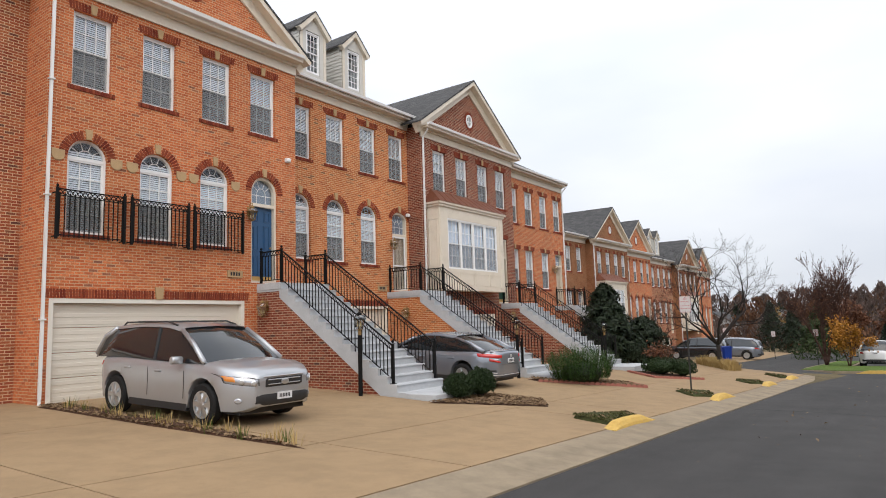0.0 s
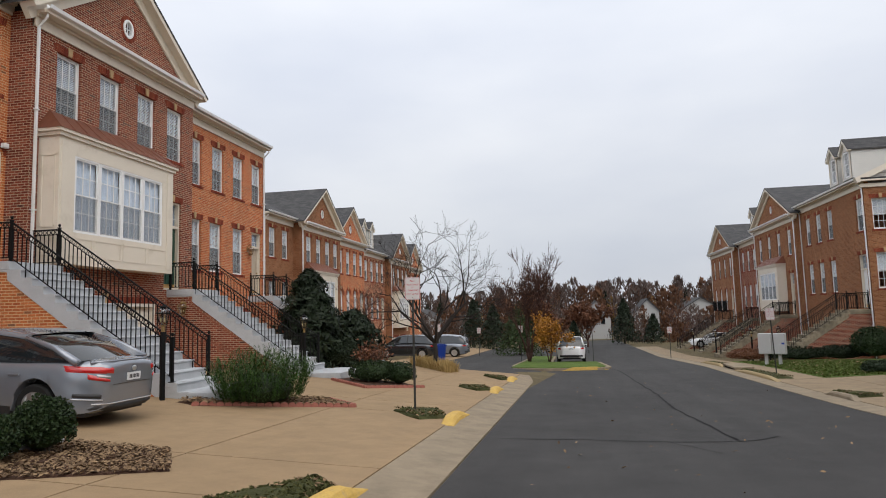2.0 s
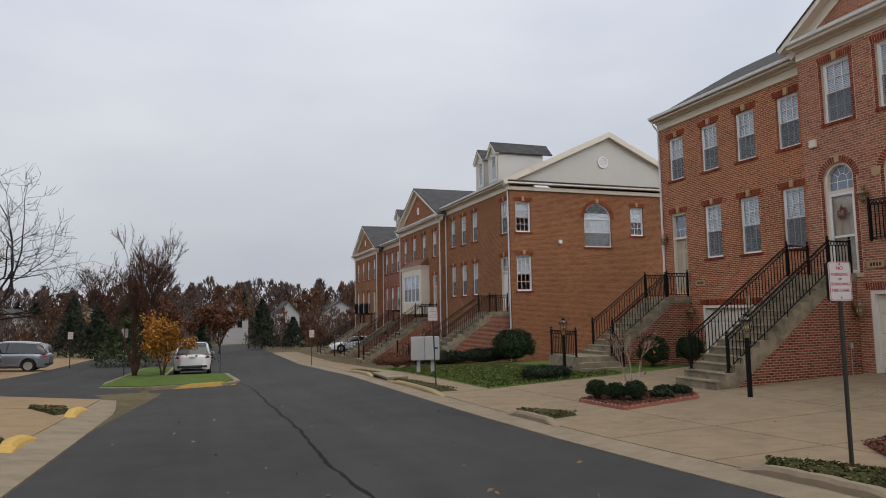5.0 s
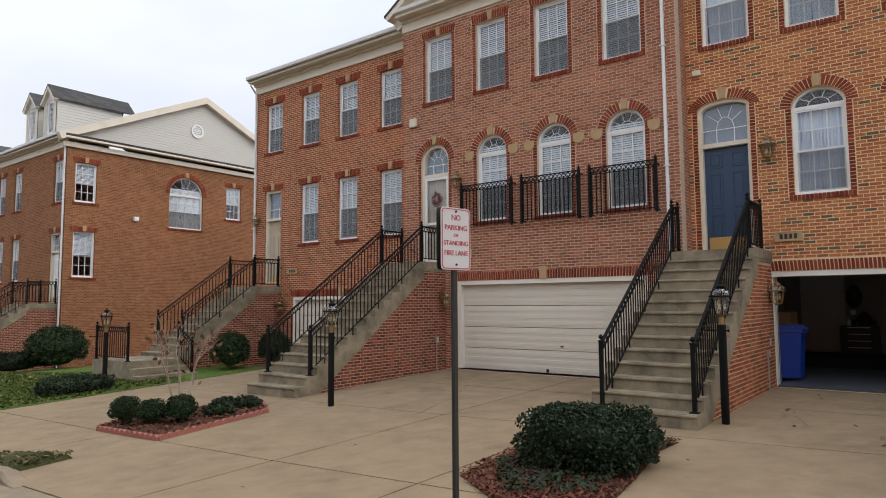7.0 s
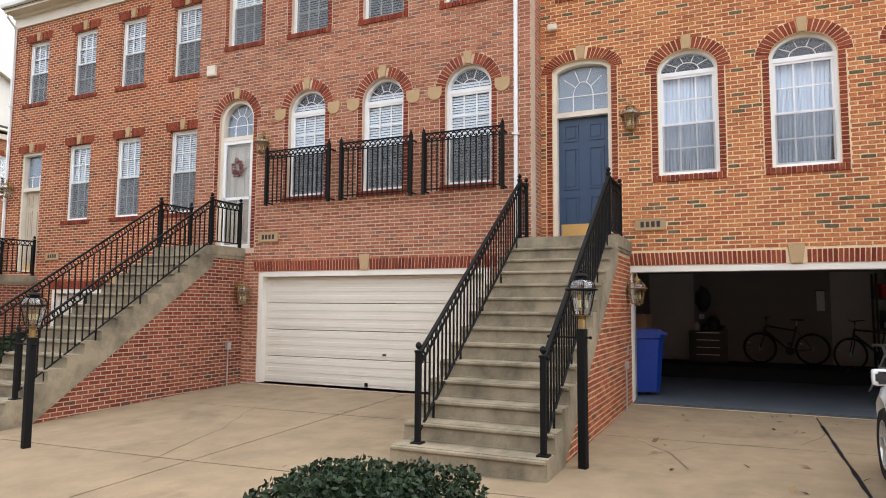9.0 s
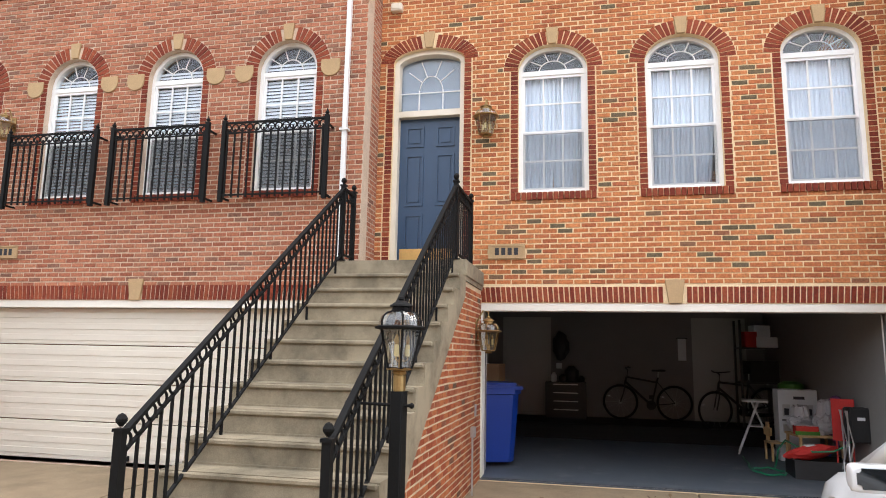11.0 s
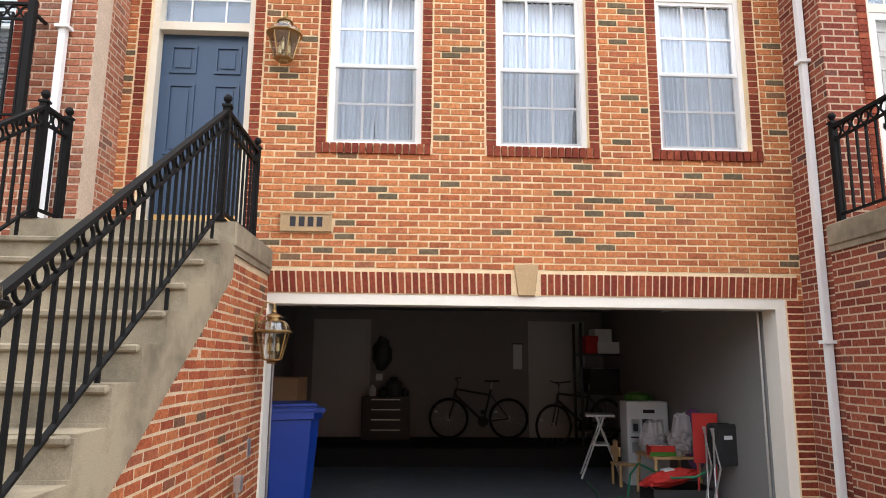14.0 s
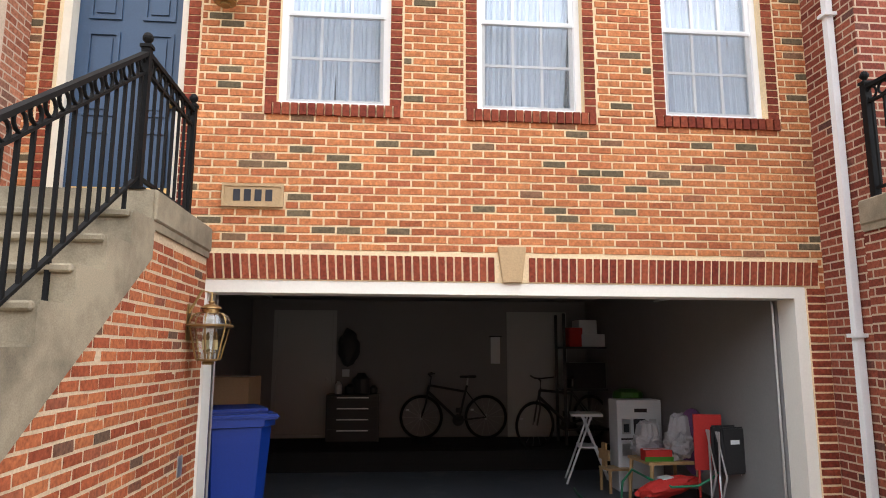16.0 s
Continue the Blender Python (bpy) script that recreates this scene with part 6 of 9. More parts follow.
        for v in bm.verts:
            k = 1 / max(abs(v.co.y), abs(v.co.z), 0.72)
            v.co = Vector((rf[6][0] - 0.2 + max(-0.045, v.co.x * 0.085), s * (W / 2 + 0.055) + v.co.y * 0.105 * k, belt(0.9) + 0.055 + v.co.z * 0.066 * k))
        mr = part("mirror", bm, paint, ob, smooth=True)
        bm = boxes((-0.003, 0.003, -0.088, 0.088, -0.05, 0.05))
        bmesh.ops.bevel(bm, geom=[e for e in bm.edges if abs(e.verts[0].co.x - e.verts[1].co.x) > 0.004], offset=0.022, segments=3, affect="EDGES")
        part("mirror_glass", bm, CAR_GLASS, mr, "", at(rf[6][0] - 0.249, s * (W / 2 + 0.055), belt(0.9) + 0.055))
        # door seams and handles
        for x in (-0.25, 0.85):
            part("door_seam", boxes((x - 0.004, x + 0.004, s * W / 2 * 1.002 - 0.003, s * W / 2 * 1.002 + 0.003, 0.42, belt(x) - 0.12)), PLASTIC, ob)
        for x in (-0.95, 0.05):
            bm = boxes((x - 0.1, x + 0.1, s * W / 2 - 0.012, s * W / 2 + 0.025, belt(x) - 0.19, belt(x) - 0.15))
            bmesh.ops.bevel(bm, geom=bm.edges[:], offset=0.01, segments=1, affect="EDGES")
            part("door_handle", bm, paint, ob)
        part("sill_trim", boxes((d["axles"][0] + R + 0.1, d["axles"][1] - R - 0.1, s * W / 2 * 0.93 - 0.03, s * W / 2 * 0.93 + 0.03, d["clear"] - 0.03, d["clear"] + 0.1)), PLASTIC, ob)

        def tyre():
            b2 = bmesh.new()
            prof2 = [(R * 0.64, -0.1), (R * 0.93, -0.105), (R, -0.07), (R, 0.07), (R * 0.93, 0.105), (R * 0.66, 0.1)]
            rings = [[b2.verts.new((q * math.cos(2 * math.pi * j / 28), q * math.sin(2 * math.pi * j / 28), zz)) for j in range(28)] for q, zz in prof2]
            for i in range(6):
                p, q = rings[i], rings[(i + 1) % 6]
                for j in range(28):
                    b2.faces.new((p[j], p[(j + 1) % 28], q[(j + 1) % 28], q[j]))
            return b2

        def rim():
            b2 = bmesh.new()
            lathe(b2, [(R * 0.64, 0.06), (R * 0.66, 0.1), (R * 0.6, 0.1), (R * 0.56, 0.04), (0.05, 0.035)], 20)
            for i in range(6):
                a = 2 * math.pi * i / 6
                c, q = math.cos(a), math.sin(a)
                b3 = [(0.04, -0.03), (R * 0.62, -0.045), (R * 0.62, 0.045), (0.04, 0.03)]
                v = [b2.verts.new((x * c - y * q, x * q + y * c, 0.095)) for x, y in b3]
                w2 = [b2.verts.new((p.co.x, p.co.y, 0.05)) for p in v]
                b2.faces.new(v)
                for j in range(4):
                    b2.faces.new((v[j], w2[j], w2[(j + 1) % 4], v[(j + 1) % 4]))
            lathe(b2, [(0.055, 0.05), (0.055, 0.1), (0.03, 0.108)], 10)
            return b2
        for a in d["axles"]:
            wheel = put("wheel", shared(("tyre", kind), "tyre", tyre, RUBBER_AND_SHADE, False), ob, Matrix.Translation((a, s * (W / 2 - 0.11), R)) @ pose(0, 0, 0, -90 * s))
            put("rim", shared(("rim", kind), "rim", rim, ALLOY), wheel)
    if rack:
        for s in (-1, 1):
            bm = bmesh.new()
            tube(bm, [(-1.6, s * 0.64, 1.645), (-1.5, s * 0.64, 1.715), (-0.1, s * 0.64, 1.735), (0.2, s * 0.64, 1.67)], 0.018, 6)
            part("roof_rail", bm, PLASTIC, ob)
        for x in (-1.1, -0.3):
            bm = bmesh.new()
            tube(bm, [(x, -0.64, 1.73), (x, 0.64, 1.73)], 0.014, 6)
            part("cross_bar", bm, PLASTIC, ob)
    xf, xr = L / 2, -L / 2

    def disc(name, s, z, r, end, material, parent=None, squash=1.0, label=""):
        p, q = Vector(skin(s, z, end, 0.012)), Vector(skin(s + 0.02, z, end, 0.012))
        b2 = bmesh.new()
        lathe(b2, [(r, 0), (r, 0.012), (r * 0.6, 0.02)], 16)
        t = (q - p).normalized() * end
        nrm = t.cross(Vector((0, 0, 1)))
        m2 = Matrix((t, Vector((0, 0, 1)), nrm)).transposed().to_4x4()
        return part(name, b2, material, parent or ob, label, Matrix.Translation(p) @ m2 @ Matrix.Diagonal((1, squash, 1, 1)))

    if kind == "suv":
        panel("lower_grille", 1, -0.66, 0.66, (0.36, 0.36), (0.56, 0.56), PLASTIC, 0.012)
        g = panel("grille", 1, -0.43, 0.43, (0.64, 0.64), (0.825, 0.825), PLASTIC, 0.01, "black grille with two bright bars")
        for z in (0.69, 0.765):
            panel("grille_bar", 1, -0.39, 0.39, (z, z), (z + 0.022, z + 0.022), ALLOY, 0.022, parent=g)
        panel("chrome_rim", 1, -0.45, 0.45, (0.822, 0.822), (0.845, 0.845), ALLOY, 0.018, parent=g)
        disc("badge", 0, 0.735, 0.085, 1, ALLOY, g, 0.6, "plain oval badge")
        for s in (-1, 1):
            panel("headlight_surround", 1, s * 0.49, s * 1.07, (0.645, 0.72), (0.84, 0.94), PLASTIC, 0.008)
            h = panel("headlight", 1, s * 0.52, s * 1.04, (0.66, 0.73), (0.82, 0.925), LENS, 0.014, "clear headlight with an amber corner")
            panel("indicator", 1, s * 0.82, s * 1.02, (0.73, 0.75), (0.865, 0.895), AMBER, 0.02, "amber indicator", h)
            for q, z in ((0.6, 0.735), (0.74, 0.76)):
                disc("reflector_bowl", s * q, z, 0.045, 1, ALLOY, h)
            disc("fog_lamp", s * 0.80, 0.45, 0.062, 1, LENS, None, 0.75)
        pl = part("number_plate", boxes((xf + 0.042, xf + 0.056, -0.16, 0.16, 0.44, 0.56)), PLATE, ob)
        for i in range(7):
            part("plate_bar", boxes((xf + 0.056, xf + 0.059, -0.12 + i * 0.035, -0.1 + i * 0.035, 0.47, 0.53)), INK, pl)
        for s in (-1, 1):
            panel("tail_light", -1, s * 0.62, s * 0.92, (0.84, 0.86), (1.02, 1.0), RED_LENS, 0.012)
        panel("rear_bumper", -1, -0.8, 0.8, (0.36, 0.36), (0.52, 0.52), PLASTIC, 0.015)
        pz = 0.84
    else:
        panel("rear_diffuser", -1, -0.72, 0.72, (0.27, 0.27), (0.36, 0.36), PLASTIC, 0.01)
        panel("bumper_strip", -1, -0.74, 0.74, (0.365, 0.365), (0.385, 0.385), ALLOY, 0.015)
        panel("boot_seam", -1, -0.5, 0.5, (0.655, 0.655), (0.665, 0.665), PLASTIC, 0.008)
        bm = bmesh.new()
        tube(bm, [(xr + 0.2, -0.7, 1.0), (xr + 0.045, -0.4, 1.015), (xr + 0.02, 0, 1.02), (xr + 0.045, 0.4, 1.015), (xr + 0.2, 0.7, 1.0)], 0.02, 6)
        part("boot_spoiler", bm, paint, ob, smooth=True)
        disc("badge", 0, 0.885, 0.05, -1, ALLOY, None, 0.85, "plain bright badge")
        for s in (-1, 1):
            t = panel("tail_light", -1, s * 0.44, s * 1.08, (0.82, 0.85), (0.935, 0.975), RED_LENS, 0.016, "red C-shaped tail light")
            panel("lower_lens", -1, s * 0.50, s * 0.78, (0.70, 0.745), (0.745, 0.84), RED_LENS, 0.016, parent=t)
            panel("reverse_lamp", -1, s * 0.50, s * 0.68, (0.752, 0.775), (0.80, 0.83), LENS, 0.014, parent=t)
            f = panel("rear_vent", -1, s * 0.60, s * 0.96, (0.45, 0.47), (0.53, 0.545), PLASTIC, 0.012)
            panel("vent_rim", -1, s * 0.58, s * 0.98, (0.425, 0.445), (0.445, 0.465), ALLOY, 0.016, parent=f)
        pz = 0.70
    pl = part("number_plate", boxes((xr - 0.056, xr - 0.042, -0.16, 0.16, pz, pz + 0.12)), PLATE, ob)
    for i in range(7):
        part("plate_bar", boxes((xr - 0.06, xr - 0.056, -0.12 + i * 0.035, -0.1 + i * 0.035, pz + 0.03, pz + 0.09)), INK, pl)
    return ob


def on_ground(x, y, turn=0.0, lift=0.02, span_x=1.3):
    """A pose on the sloping ground, pitched with it along its own length."""
    c, s = math.cos(radians(turn)), math.sin(radians(turn))
    a, b = ground_z(x + c * span_x, y + s * span_x), ground_z(x - c * span_x, y - s * span_x)
    return pose(x, y, (a + b) / 2 + lift, 0, -math.degrees(math.atan2(a - b, 2 * span_x)), turn)


def tilt_pose(x, y, turn, lift=0.022, length=1.35):
    c, s = math.cos(radians(turn)), math.sin(radians(turn))
    a, b = ground_z(x + c * length, y + s * length), ground_z(x - c * length, y - s * length)
    return Matrix.Translation((x, y, (a + b) / 2 + lift)) @ pose(0, 0, 0, 0, 0, turn) @ pose(0, 0, 0, 0, -math.degrees(math.atan2(a - b, 2 * length)))


car("suv", PAINT_SILVER, tilt_pose(-10.15, 8.42, 1.0), "silver sport utility car with roof rails on the driveway", rack=True)
car("sedan", PAINT_STEEL, tilt_pose(-10.45, 16.75, 180), "steel-grey saloon car with red tail lights on the driveway")
car("sedan", PAINT_WHITE, tilt_pose(11.58, 16.22, 0), "white saloon car parked facing the open garage")
car("suv", PAINT_WHITE, tilt_pose(-1.25, 53.4, 90), "white sport utility car parked beside the planted island")
car("suv", PAINT_BLACK, tilt_pose(-13.3, 55.2, 180), "black sport utility car parked before the far houses")
car("suv", PAINT_STEEL, tilt_pose(-11.6, 59.0, 180), "grey sport utility car parked before the far houses")
car("sedan", PAINT_WHITE, tilt_pose(12.4, 76.0, 180), "white saloon car parked before the far houses")

# ---------------------------------------------------------------- plants


def leaf_quads(bm, pts, size, r, lean=None, narrow=0.55):
    """Small two-sided leaves at the points."""
    for p in pts:
        d = Vector((r.gauss(0, 1), r.gauss(0, 1), r.gauss(0, 1)))
        if lean is not None:
            d = d * 0.5 + lean(p)
        d.normalize()
        a = d.orthogonal().normalized()
        a.rotate(Matrix.Rotation(r.uniform(0, 6.28), 3, d))
        b = d.cross(a)
        s = size * r.uniform(0.6, 1.35)
        q = [p - a * s, p + b * s * narrow, p + a * s, p - b * s * narrow]
        bm.faces.new([bm.verts.new(v) for v in q])


def shrub(name, x, y, size, n, leaf, material, label, seed, boxy=0.0, base=None, stems=True):
    """A shrub: stems, a dark inner mass and a coat of many leaves with an uneven outline."""
    r = random.Random(seed)
    z = (ground_z(x, y) if base is None else base) + 0.02
    ob = thing("shrub", label, "shrub", at(x, y, z), "shrubs of the front beds")
    sx, sy, sz = size
    pts = []
    for i in range(n):
        th, ph = r.uniform(0, 2 * math.pi), math.acos(r.uniform(-0.55, 1))
        d = Vector((math.sin(ph) * math.cos(th), math.sin(ph) * math.sin(th), math.cos(ph)))
        if boxy:
            k = (abs(d.x) ** 5 + abs(d.y) ** 5 + abs(d.z) ** 5) ** (-0.2)
            d = d * (1 + (k - 1) * boxy)
        w = 1 + 0.16 * noise.noise(d * 2.2 + Vector((seed, 0, 0))) + 0.10 * noise.noise(d * 5.5 + Vector((0, seed, 0)))
        k = w * (1 - 0.35 * r.random() ** 2)
        pts.append(Vector((d.x * sx * k, d.y * sy * k, sz * 0.95 + d.z * sz * k)))
    bm = bmesh.new()
    leaf_quads(bm, pts, leaf, r)
    part("foliage", bm, material, ob)["kind"] = "stuff"
    bm = bmesh.new()
    bmesh.ops.create_icosphere(bm, subdivisions=2, radius=1)
    for v in bm.verts:
        k = (1 + 0.1 * noise.noise(v.co * 3)) * 0.74
        v.co = Vector((v.co.x * sx * k, v.co.y * sy * k, sz * 0.9 + v.co.z * sz * k))
    part("inner_growth", bm, material, ob)
    bm = bmesh.new()
    for i in range(5):
        a = r.uniform(0, 6.28)
        tube(bm, [(0.05 * math.cos(a), 0.05 * math.sin(a), -0.05), (sx * 0.4 * math.cos(a), sy * 0.4 * math.sin(a), sz * 0.8)], 0.018, 5, 0.008)
    part("stem_cluster", bm, BARK, ob)
    return ob


def tuft(x, y, radius, height, n, material, name, label, category, seed, width=0.012, z=None, flop=0.5, group=""):
    """Upright narrow blades from one clump."""
    r = random.Random(seed)
    bm = bmesh.new()
    for i in range(n):
        a, k = r.uniform(0, 6.28), radius * math.sqrt(r.random())
        px, py = k * math.cos(a), k * math.sin(a)
        h = height * r.uniform(0.55, 1.1) * (1 - 0.35 * (k / radius) ** 2)
        lx, ly = math.cos(a) * flop * h * k / radius + r.gauss(0, 0.06) * h, math.sin(a) * flop * h * k / radius + r.gauss(0, 0.06) * h
        t = Vector((-math.sin(a), math.cos(a), 0)) * width
        p0, p1, p2 = Vector((px, py, 0)), Vector((px + lx * 0.35, py + ly * 0.35, h * 0.6)), Vector((px + lx, py + ly, h))
        v = [bm.verts.new(q) for q in (p0 - t, p0 + t, p1 + t * 0.8, p1 - t * 0.8, p2)]
        bm.faces.new(v[:4])
        bm.faces.new((v[3], v[2], v[4]))
    ob = part(name, bm, material, None, m=at(x, y, (ground_z(x, y) if z is None else z) + 0.0))
    return tagged(ob, label, category, group, "stuff" if not group else "")


def litter(name, outline, n, size, material, label, seed, lift=0.05, stand=0.35):
    """Loose leaves or chips strewn inside an outline; one object of stuff."""
    r = random.Random(seed)
    x0, x1 = min(p[0] for p in outline), max(p[0] for p in outline)
    y0, y1 = min(p[1] for p in outline), max(p[1] for p in outline)
    bm = bmesh.new()
    k = 0
    while k < n:
        x, y = r.uniform(x0, x1), r.uniform(y0, y1)
        inside = False
        for (ax, ay), (bx, by) in zip(outline, outline[1:] + outline[:1]):
            if (ay > y) != (by > y) and x < (bx - ax) * (y - ay) / (by - ay) + ax:
                inside = not inside
        if not inside:
            continue
        k += 1
        s = size * r.uniform(0.5, 1.3)
        d = Vector((r.gauss(0, stand), r.gauss(0, stand), 1)).normalized()
        a = d.orthogonal().normalized()
        a.rotate(Matrix.Rotation(r.uniform(0, 6.28), 3, d))
        b = d.cross(a)
        p = Vector((x, y, ground_z(x, y) + lift + r.uniform(0, 0.02)))
        v = [bm.verts.new(q) for q in (p - a * s, p + b * s * 0.5 + d * s * 0.15, p + a * s, p - b * s * 0.5 + d * s * 0.1)]
        bm.faces.new(v)
    ob = part(name, bm, material, None)
    return tagged(ob, label, "leaves", kind="stuff")


def branching(bm, p, d, length, radius, depth, r, spread, up, thin, twigs):
    """One limb and all that grows from it."""
    n = 4
    pts = [p]
    q, dd = p.copy(), d.copy()
    for i in range(n):
        dd = (dd + Vector((r.gauss(0, 0.10), r.gauss(0, 0.10), r.gauss(0, 0.06) + up * 0.12))).normalized()
        q = q + dd * (length / n)
        pts.append(q.copy())
    tube(bm, pts, radius, 6 if depth > 2 else (4 if depth > 1 else 3), radius * 0.55, cap=False)
    if depth <= 0:
        return
    k = r.choice((2, 3, 3)) if depth > 1 else twigs
    for i in range(k):
        s = r.uniform(0.35, 1.0) if i else 1.0
        j = min(n - 1, int(s * n))
        base = pts[j] + (pts[j + 1] - pts[j]) * (s * n - j if s < 1 else 1)
        ax = dd.orthogonal().normalized()
        ax.rotate(Matrix.Rotation(r.uniform(0, 6.28), 3, dd))
        nd = (dd * math.cos(spread) + ax * math.sin(spread) * r.uniform(0.6, 1.3)).normalized()
        branching(bm, base, nd, length * r.uniform(0.55, 0.85), max(thin, radius * 0.55 * r.uniform(0.8, 1.1)), depth - 1, r, spread, up, thin, twigs)


def bare_tree(x, y, label, seed, trunk=1.2, r0=0.11, length=1.6, depth=5, spread=0.55, up=0.3, limbs=3, thin=0.006, twigs=3, bark=None, multi=False, leaves=None, leaf_n=0, z=None, lean=(0, 0), leaf_s=0.05):
    r = random.Random(seed)
    zz = (ground_z(x, y) if z is None else z) - 0.08
    ob = thing("tree", label, "tree", at(x, y, zz))
    bm = bmesh.new()
    heads = []
    if multi:
        for i in range(limbs):
            a = 2 * math.pi * i / limbs + r.uniform(-0.3, 0.3)
            d = Vector((math.cos(a) * 0.28, math.sin(a) * 0.28, 1)).normalized()
            tube(bm, [(0.05 * math.cos(a), 0.05 * math.sin(a), 0), d * trunk * 0.5, d * trunk], r0, 7, r0 * 0.75)
            heads.append((d * trunk, d))
    else:
        top = Vector((lean[0], lean[1], trunk))
        tube(bm, [(0, 0, 0), (0, 0, 0.15), top * 0.5 + Vector((0.03, 0, 0)), top], r0 * 1.25, 9, r0 * 0.85)
        for i in range(limbs):
            a = 2 * math.pi * i / limbs + r.uniform(-0.4, 0.4)
            heads.append((top, Vector((math.cos(a) * math.sin(spread), math.sin(a) * math.sin(spread), math.cos(spread))).normalized()))
    part("trunk", bm, bark or BARK, ob, smooth=True)
    bm = bmesh.new()
    for p, d in heads:
        branching(bm, Vector(p), d, length * r.uniform(0.85, 1.15), r0 * 0.62, depth - 1, r, spread, up, thin, twigs)
    tips = [v.co.copy() for v in bm.verts]
    part("crown", bm, bark or BARK, ob)["kind"] = "stuff"
    if leaf_n:
        bm = bmesh.new()
        high = [p for p in tips if p.z > trunk * 1.1] or tips
        leaf_quads(bm, [r.choice(high) + Vector((r.gauss(0, 0.12), r.gauss(0, 0.12), r.gauss(0, 0.12))) for _ in range(leaf_n)], leaf_s, r)
        part("foliage", bm, leaves, ob)["kind"] = "stuff"
    return ob


def conifer(x, y, h, radius, label, seed, material=None, n=2600, z=None, leaf=0.10, blunt=0.8):
    r = random.Random(seed)
    ob = thing("conifer", label, "conifer", at(x, y, (ground_z(x, y) if z is None else z) - 0.05))
    bm = bmesh.new()
    tube(bm, [(0, 0, 0), (0.02, 0, h * 0.5), (0, 0.01, h * 0.97)], 0.09 * h / 4, 7, 0.012)
    part("trunk", bm, BARK, ob)
    bm = bmesh.new()
    pts = []
    for i in range(n):
        t = r.random() ** 0.75
        a = r.uniform(0, 6.28)
        lobes = 1 + 0.75 * noise.noise((math.cos(a) * 2.3, math.sin(a) * 2.3 + seed, t * 8)) + 0.3 * noise.noise((math.cos(a) * 6, math.sin(a) * 6, t * 20 + seed))
        k = radius * (1 - t) ** blunt * lobes * (0.35 + 0.65 * math.sqrt(r.random())) + 0.04
        pts.append(Vector((k * math.cos(a), k * math.sin(a), h * (0.05 + 0.95 * t) - 0.12 * k)))
    leaf_quads(bm, pts, leaf, r, lambda p: Vector((p.x, p.y, 0.5)).normalized(), 0.3)
    part("foliage", bm, material or CONIFER, ob)["kind"] = "stuff"
    return ob


def edging(outline, closed, label="pink scalloped concrete edging round the bed"):
    ob = thing("bed_edging", label, "edging", None)
    pts = []
    loop = outline + outline[:1] if closed else outline
    for p, q in zip(loop, loop[1:]):
        k = max(1, int(math.dist(p, q) / 0.15))
        pts += [((p[0] + (q[0] - p[0]) * (j + 0.5) / k, p[1] + (q[1] - p[1]) * (j + 0.5) / k), math.degrees(math.atan2(q[1] - p[1], q[0] - p[0]))) for j in range(k)]

    def block():
        bm = bmesh.new()
        prism(bm, [(-0.072, -0.05), (0.072, -0.05), (0.072, 0.06), (0.045, 0.085), (0, 0.095), (-0.045, 0.085), (-0.072, 0.06)], -0.03, 0.03)
        return bm
    for (x, y), a in pts:
        put("edging_block", shared("edge_block", "edging_block", block, EDGING), ob, Matrix.Translation((x, y, ground_z(x, y) + 0.01)) @ pose(0, 0, 0, 0, 0, a))


# left beds
STRIP = [(-13.5, 6.98), (-9.4, 6.98), (-5.75, 7.12), (-9.2, 7.42), (-13.5, 7.45)]
patch("planting_strip", STRIP, MULCH, 0.03, 0.04, "narrow planting strip with dry leaves and weeds", "planting bed")
litter("dry_leaves", STRIP, 3000, 0.045, DRY, "dry brown leaves on the planting strip", 3)
for i in range(26):
    rr = random.Random(i)
    tuft(-12.8 + 0.27 * i, 7.2 + rr.uniform(-0.12, 0.12), 0.12, rr.uniform(0.12, 0.4), 16, STRAW if i % 3 else BLADE, "weed_tuft", "dry weeds on the planting strip", "weeds", i, 0.006)
BED_A = [(-8.15, 15.1), (-7.75, 12.5), (-5.55, 14.0), (-6.3, 15.1)]
patch("mulch_bed", BED_A, MULCH, 0.02, 0.03, "brown mulch bed covered with fallen leaves", "planting bed")
litter("dry_leaves", BED_A, 4200, 0.035, DRY, "dry brown leaves on the mulch bed", 4, 0.05)
shrub("shrub", -7.62, 13.55, (0.38, 0.38, 0.31), 5200, 0.022, BOX_LEAF, "clipped round dark green boxwood beside the steps", 11)
shrub("shrub", -7.55, 14.35, (0.36, 0.36, 0.36), 5200, 0.022, BOX_LEAF, "clipped dark green boxwood behind another one", 12)
BED_B = [(-8.9, 19.25), (-8.3, 18.95), (-5.6, 20.55), (-6.5, 21.35), (-8.9, 21.2)]
patch("mulch_bed", BED_B, MULCH, 0.03, 0.05, "mulch bed with leaves and a low pink edging", "planting bed")
litter("dry_leaves", BED_B, 1800, 0.05, DRY, "dry brown leaves on the mulch bed", 5, 0.08)
edging([(-8.4, 18.95), (-5.6, 20.55), (-6.5, 21.35)], False)


